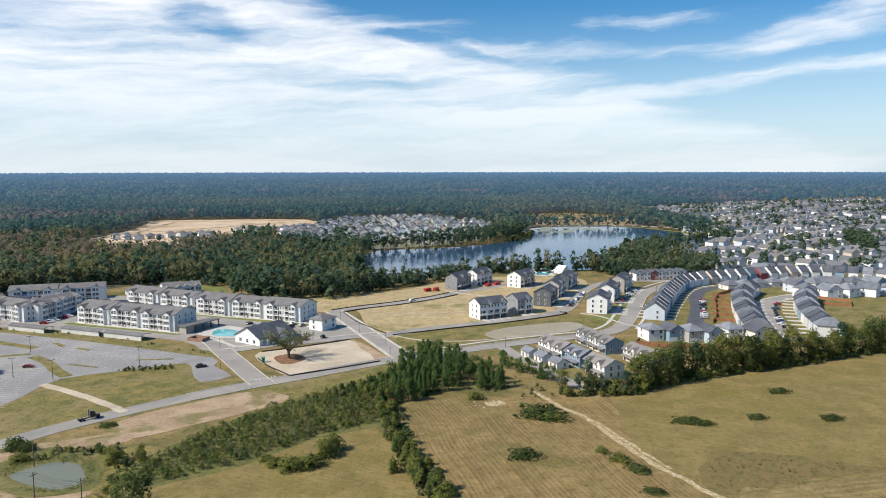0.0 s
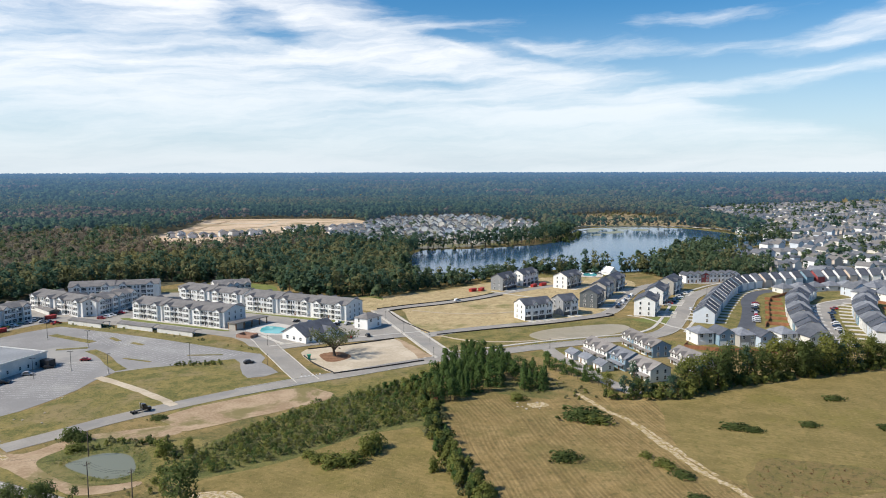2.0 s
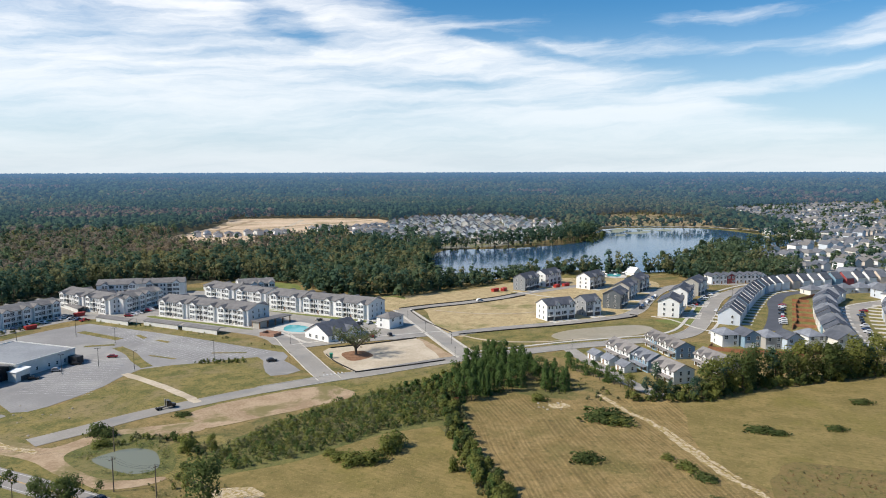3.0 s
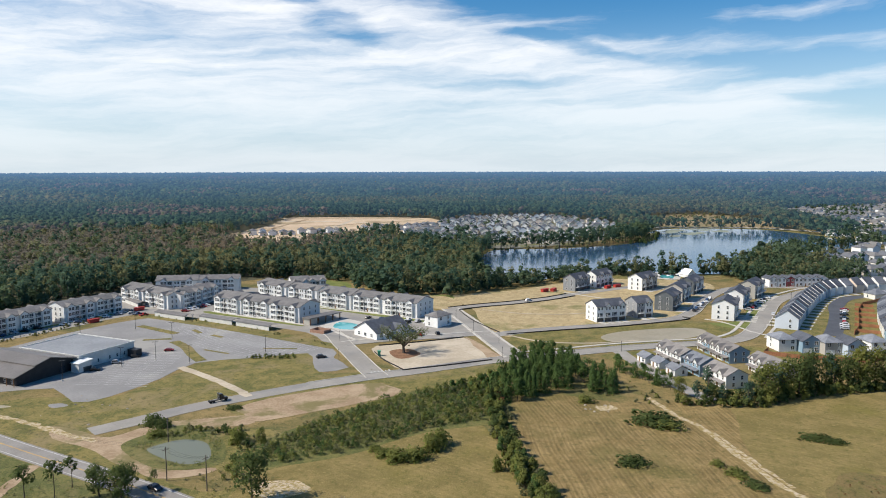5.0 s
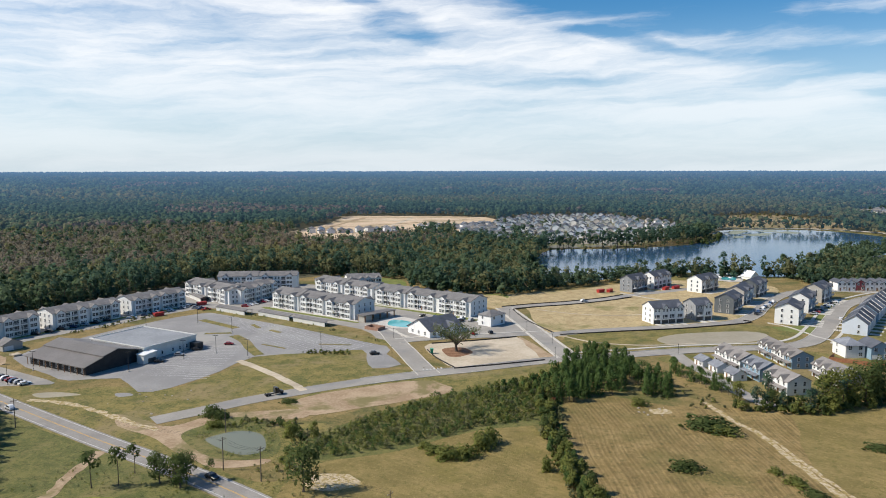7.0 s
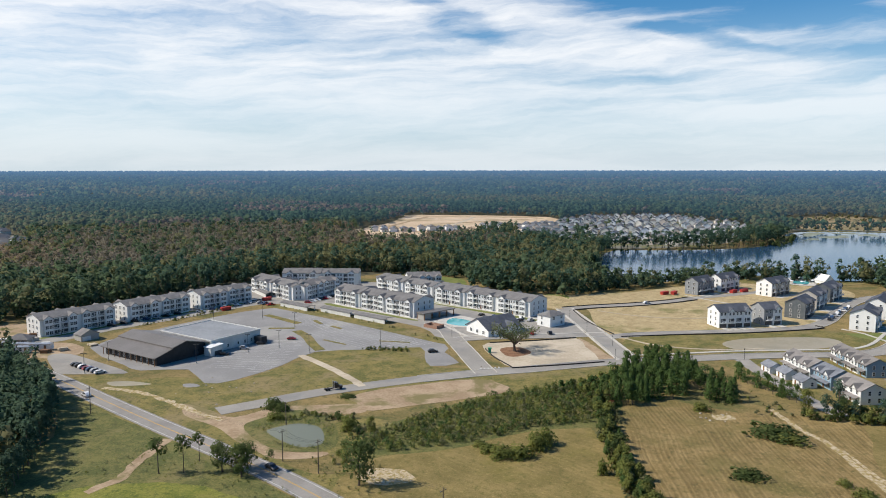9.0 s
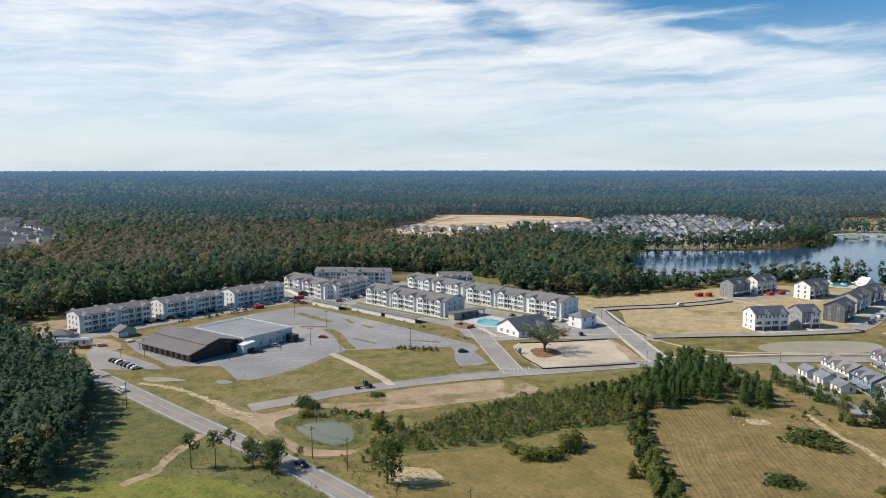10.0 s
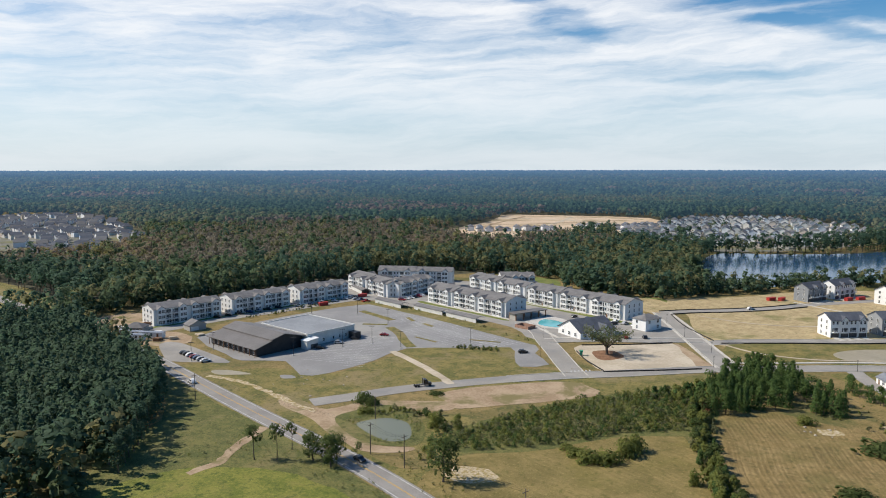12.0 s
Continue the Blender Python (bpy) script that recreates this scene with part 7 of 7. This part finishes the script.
for line, gap in (([(150, 405), (161, 438), (171, 466)], 6.0), ([(181, 372), (189, 396), (200, 426), (214, 452)], 8.0), ([(80, 444), (88, 466), (98, 490)], 6.5), ([(215, 520), (260, 531)], 7.0), ([(166, 372), (176, 402), (188, 432)], 9.0), ([(112, 452), (122, 472), (134, 496)], 7.0), ([(178, 540), (205, 553)], 6.0)):
    for p, a in along(line, gap):
        car(KINDS[TREE_RNG.randrange(4)], COLOURS[TREE_RNG.randrange(7)], p.x, p.y, a + (math.pi / 2 if TREE_RNG.random() < 0.5 else 0), 0.19)


def truck_tractor():
    at = thing("truck_tractor", turned(-121.5, 238.5, 0.12, math.atan2(-16, -15) + math.pi) @ Matrix.Scale(0.85, 4), "dark lorry tractor unit without trailer on the estate road", "truck")
    bm = bmesh.new()
    box(bm, -0.6, 0, 0.6, 7.4, 0.9, 0.35)
    part("chassis", bm, "lamp_metal", at)
    bm = bmesh.new()
    prism(bm, [(0.2, 0.9), (2.3, 0.9), (2.3, 2.2), (1.7, 3.3), (0.2, 3.5)], -1.2, 1.2, "y")
    part("cab", bm, "car_black", at)
    bm = bmesh.new()
    prism(bm, [(2.3, 0.7), (4.0, 0.7), (4.0, 1.6), (2.3, 1.9)], -1.0, 1.0, "y")
    part("bonnet", bm, "car_black", at)
    bm = bmesh.new()
    prism(bm, [(2.32, 2.15), (1.75, 3.2), (0.9, 3.2), (0.9, 2.15)], -1.22, 1.22, "y")
    part("cab_windows", bm, "glass", at)
    for s in (-1, 1):
        bm = bmesh.new()
        tube(bm, (0.0, s * 1.05, 0.9), (0.0, s * 1.05, 4.0), 0.1, 0.1, 8)
        part("exhaust", bm, "steel", at)
    for x in (-3.6, -2.3, 3.2):
        for s in (-1, 1):
            bm = bmesh.new()
            tube(bm, (x, s * 0.75, 0.5), (x, s * 1.2, 0.5), 0.5, 0.5, 14)
            part("wheel", bm, "tyre", at)


truck_tractor()


# ---- poles, lamps, wires, bins and fences ----
def utility_pole(x, y, h, turn):
    at = thing("utility_pole", turned(x, y, 0, turn), "weathered wooden utility pole by the road", "utility pole", "utility poles")
    bm = bmesh.new()
    tube(bm, (0, 0, -0.1), (0, 0, h), 0.17, 0.11, 8)
    part("pole", bm, "pole", at)
    bm = bmesh.new()
    box(bm, 0, 0, h - 0.9, 0.12, 2.2, 0.14)
    part("crossarm", bm, "pole", at)
    for y in (-0.9, 0.0, 0.9):
        bm = bmesh.new()
        tube(bm, (0, y, h - 0.76), (0, y, h - 0.5), 0.05, 0.03, 6)
        part("insulator", bm, "steel", at)


POLES = [(-188, 186, 10.0), (-103, 173, 9.8), (-89, 169, 10.0), (-46, 152, 10.0)]
for x, y, h in POLES:
    utility_pole(x, y, h, math.atan2(-16, 40))
utility_pole(-198, 172, 10.0, 0.4)
utility_pole(-118, 199, 8.0, 0.4)


def wires():
    at = thing("power_lines", Matrix.Identity(4), "thin dark power lines hung from pole to pole", "power lines")
    for (x0, y0, h0), (x1, y1, h1) in zip(POLES, POLES[1:]):
        for off in (-0.9, 0.0, 0.9):
            bm = bmesh.new()
            pts = []
            for i in range(9):
                t = i / 8
                pts.append(Vector((x0 + (x1 - x0) * t + 0.37 * off, y0 + (y1 - y0) * t + 0.93 * off, h0 - 0.5 + (h1 - h0) * t - 1.2 * 4 * t * (1 - t))))
            for a, b in zip(pts, pts[1:]):
                tube(bm, a, b, 0.02, 0.02, 3)
            part("wire", bm, "lamp_metal", at)


wires()


def lot_lamp(x, y, h):
    at = thing("parking_lamp", turned(x, y, 0, 0.4), "dark bronze parking lamp post", "street lamp", "lamps of the car park")
    bm = bmesh.new()
    tube(bm, (0, 0, 0), (0, 0, 0.7), 0.3, 0.3, 10)
    part("base", bm, "concrete", at)
    bm = bmesh.new()
    tube(bm, (0, 0, 0.6), (0, 0, h), 0.12, 0.08, 8)
    part("post", bm, "lamp_metal", at)
    for s in (-1, 1):
        bm = bmesh.new()
        box(bm, s * 0.7, 0, h - 0.1, 1.1, 0.45, 0.16)
        part("lamp_head", bm, "lamp_metal", at)


for x, y in ((-133, 307), (-159, 285), (-192, 327), (-177, 288), (-186, 276), (-196, 252), (-222, 342), (-236, 243), (-246, 330), (-230, 224)):
    lot_lamp(x, y, 8.5)


def street_lamp(x, y):
    at = thing("street_lamp", turned(x, y, 0, 0), "slim dark street lamp beside the kerb", "street lamp", "street lamps")
    bm = bmesh.new()
    tube(bm, (0, 0, 0), (0, 0, 4.6), 0.09, 0.06, 8)
    part("post", bm, "lamp_metal", at)
    bm = bmesh.new()
    tube(bm, (0, 0, 4.6), (0, 0, 5.1), 0.14, 0.22, 8)
    part("lantern", bm, "lamp_metal", at)


for x, y in ((-107, 337), (-96, 302), (-28, 344), (-44, 370), (-58, 400), (30, 338), (74, 354), (112, 400), (128, 444), (148, 492), (-24, 318), (-12, 330)):
    street_lamp(x, y)


def bin_box(x, y, sx, sy, sz, material, name, label, category, turn=0.3):
    """An open-topped container with a rim and ribs."""
    at = thing(name, turned(x, y, 0.1, turn), label, category)
    bm = bmesh.new()
    prism(bm, [(-sx / 2 + 0.3, 0), (sx / 2 - 0.3, 0), (sx / 2, sz), (-sx / 2, sz)], -sy / 2, sy / 2, "y")
    part("body", bm, material, at)
    bm = bmesh.new()
    box(bm, 0, 0, sz - 0.02, sx + 0.16, sy + 0.16, 0.14)
    part("rim", bm, material, at)
    for i in range(4):
        bm = bmesh.new()
        box(bm, -sx * 0.36 + sx * 0.24 * i, 0, 0.1, 0.12, sy + 0.14, sz - 0.2)
        part("rib", bm, material, at)


for x, y, t in ((-11, 500, 0.9), (-5, 503, 1.2), (40, 528, 0.8), (33, 522, 1.0), (-257, 356, 1.1), (-252, 392, 1.1)):
    bin_box(x, y, 6.0, 2.4, 1.9, "red_box", "skip", "red steel rubbish skip on building land", "skip", t)
bin_box(-80, 312, 1.5, 1.5, 2.2, "green_box", "portable_toilet", "green plastic portable toilet on the sand plot", "portable toilet")
bin_box(-306, 250, 9.0, 2.6, 2.6, "shed_wall", "site_container", "white site container on churned dirt", "container", 0.4)
bin_box(-300, 246, 7.0, 2.6, 2.4, "steel", "site_container", "grey site container on churned dirt", "container", 0.5)


def board_fence(points, h, label):
    """A board fence: posts and boards along a line."""
    at = thing("board_fence", Matrix.Identity(4), label, "fence", "board fences")
    for a, b in zip(points, points[1:]):
        a, b = Vector(a), Vector(b)
        n = max(1, round((b - a).length / 2.4))
        w = math.atan2((b - a).y, (b - a).x)
        for i in range(n):
            p = a + (b - a) * (i + 0.5) / n
            bm = bmesh.new()
            box(bm, 0, 0, 0.15, (b - a).length / n - 0.04, 0.08, h)
            part("panel", bm, "fence", at, at=turned(p.x, p.y, 0, w))
            q = a + (b - a) * i / n
            bm = bmesh.new()
            box(bm, 0, 0, 0, 0.16, 0.16, h + 0.25)
            part("post", bm, "fence", at, at=turned(q.x, q.y, 0, w))


board_fence([(98, 351), (94, 343), (108, 338), (136, 336), (150, 345)], 1.8, "red-brown board fence round small gardens")
board_fence([(150, 392), (158, 408), (166, 430), (176, 458), (186, 480), (205, 500)], 1.8, "red-brown board fence along a curving lane")
for k in range(6):
    board_fence([(153 + 5.6 * k, 400 + 15.5 * k), (164 + 5.2 * k, 396 + 15.5 * k)], 1.7, "red-brown board fence between two gardens")
board_fence([(246, 470), (262, 455), (254, 440), (240, 448)], 1.7, "red-brown board fence round a yard")


def lake_house():
    at = thing("lake_pavilion", turned(98, 588, 0, 0.6), "white steep-roofed pavilion near the lake", "pavilion")
    bm = bmesh.new()
    prism(bm, [(-4, 0), (4, 0), (4, 2.6), (0, 6.6), (-4, 2.6)], -5, 5, "y")
    part("wall", bm, "white_wall", at)
    bm = bmesh.new()
    gable(bm, -4, 4, -5, 5, 2.6, 4.0, 0.4, 0.25, "y")
    part("roof", bm, "trim", at, "pale metal roof")
    put_window(WINDOW, at, turned(0.8, -5.03, 0.9, 0))
    again("door", FRONT_DOOR, at, turned(-2.0, -5.03, 0.05, 0))


lake_house()
area("lake_pool_deck", [(72, 575), (76, 598), (92, 600), (90, 572)], 0.20, "concrete", "pale deck of a lakeside pool", "terrace", steps=2)
area("lake_pool", [(77, 580), (79, 593), (88, 594), (86, 579)], 0.24, "pool", "small turquoise lakeside pool", "pool", steps=3)


def parasol(x, y):
    at = thing("parasol", turned(x, y, 0.2, 0), "white parasol on the lakeside pool deck", "parasol", "parasols")
    bm = bmesh.new()
    tube(bm, (0, 0, 0), (0, 0, 2.5), 0.04, 0.04, 6)
    part("pole", bm, "trim", at)
    bm = bmesh.new()
    tube(bm, (0, 0, 2.1), (0, 0, 2.8), 1.7, 0.05, 8)
    part("canopy", bm, "trim", at)


for x, y in ((74, 585), (75, 592), (83, 598), (89, 596), (90, 585), (82, 576), (75, 578)):
    parasol(x, y)
for i in range(26):
    q = TREE_RNG
    x, y = (q.uniform(10, 24), q.uniform(250, 262)) if i < 10 else ((q.uniform(-84, -60), q.uniform(278, 292)) if i < 14 else (q.uniform(-176, -140), q.uniform(206, 240)))
    bm = bmesh.new()
    bmesh.ops.create_icosphere(bm, subdivisions=1, radius=q.uniform(0.25, 0.6))
    for v in bm.verts:
        v.co *= q.uniform(0.7, 1.2)
        v.co.z *= 0.6
    tagged(mesh_object("rock", bm, "rubble", at=Matrix.Translation((x, y, 0.15))), "pale broken stone lying in rough grass", "rock", "loose stones")
for x, y, h in ((-20, 255, 4.6), (-18, 249, 4.0), (-22, 259, 3.6)):
    at = thing("rust_tree", Matrix.Translation((x, y, 0)), "small rust-red autumn tree in the hedge", "tree")
    bm = bmesh.new()
    tube(bm, (0, 0, -0.05), (0.1, 0, h * 0.7), 0.12, 0.04, 7)
    part("trunk", bm, "bark", at)
    quads_object("crown", crown(220, 1.7, 0.4, h, 0.6, lumps=8), "rust", parent=at)
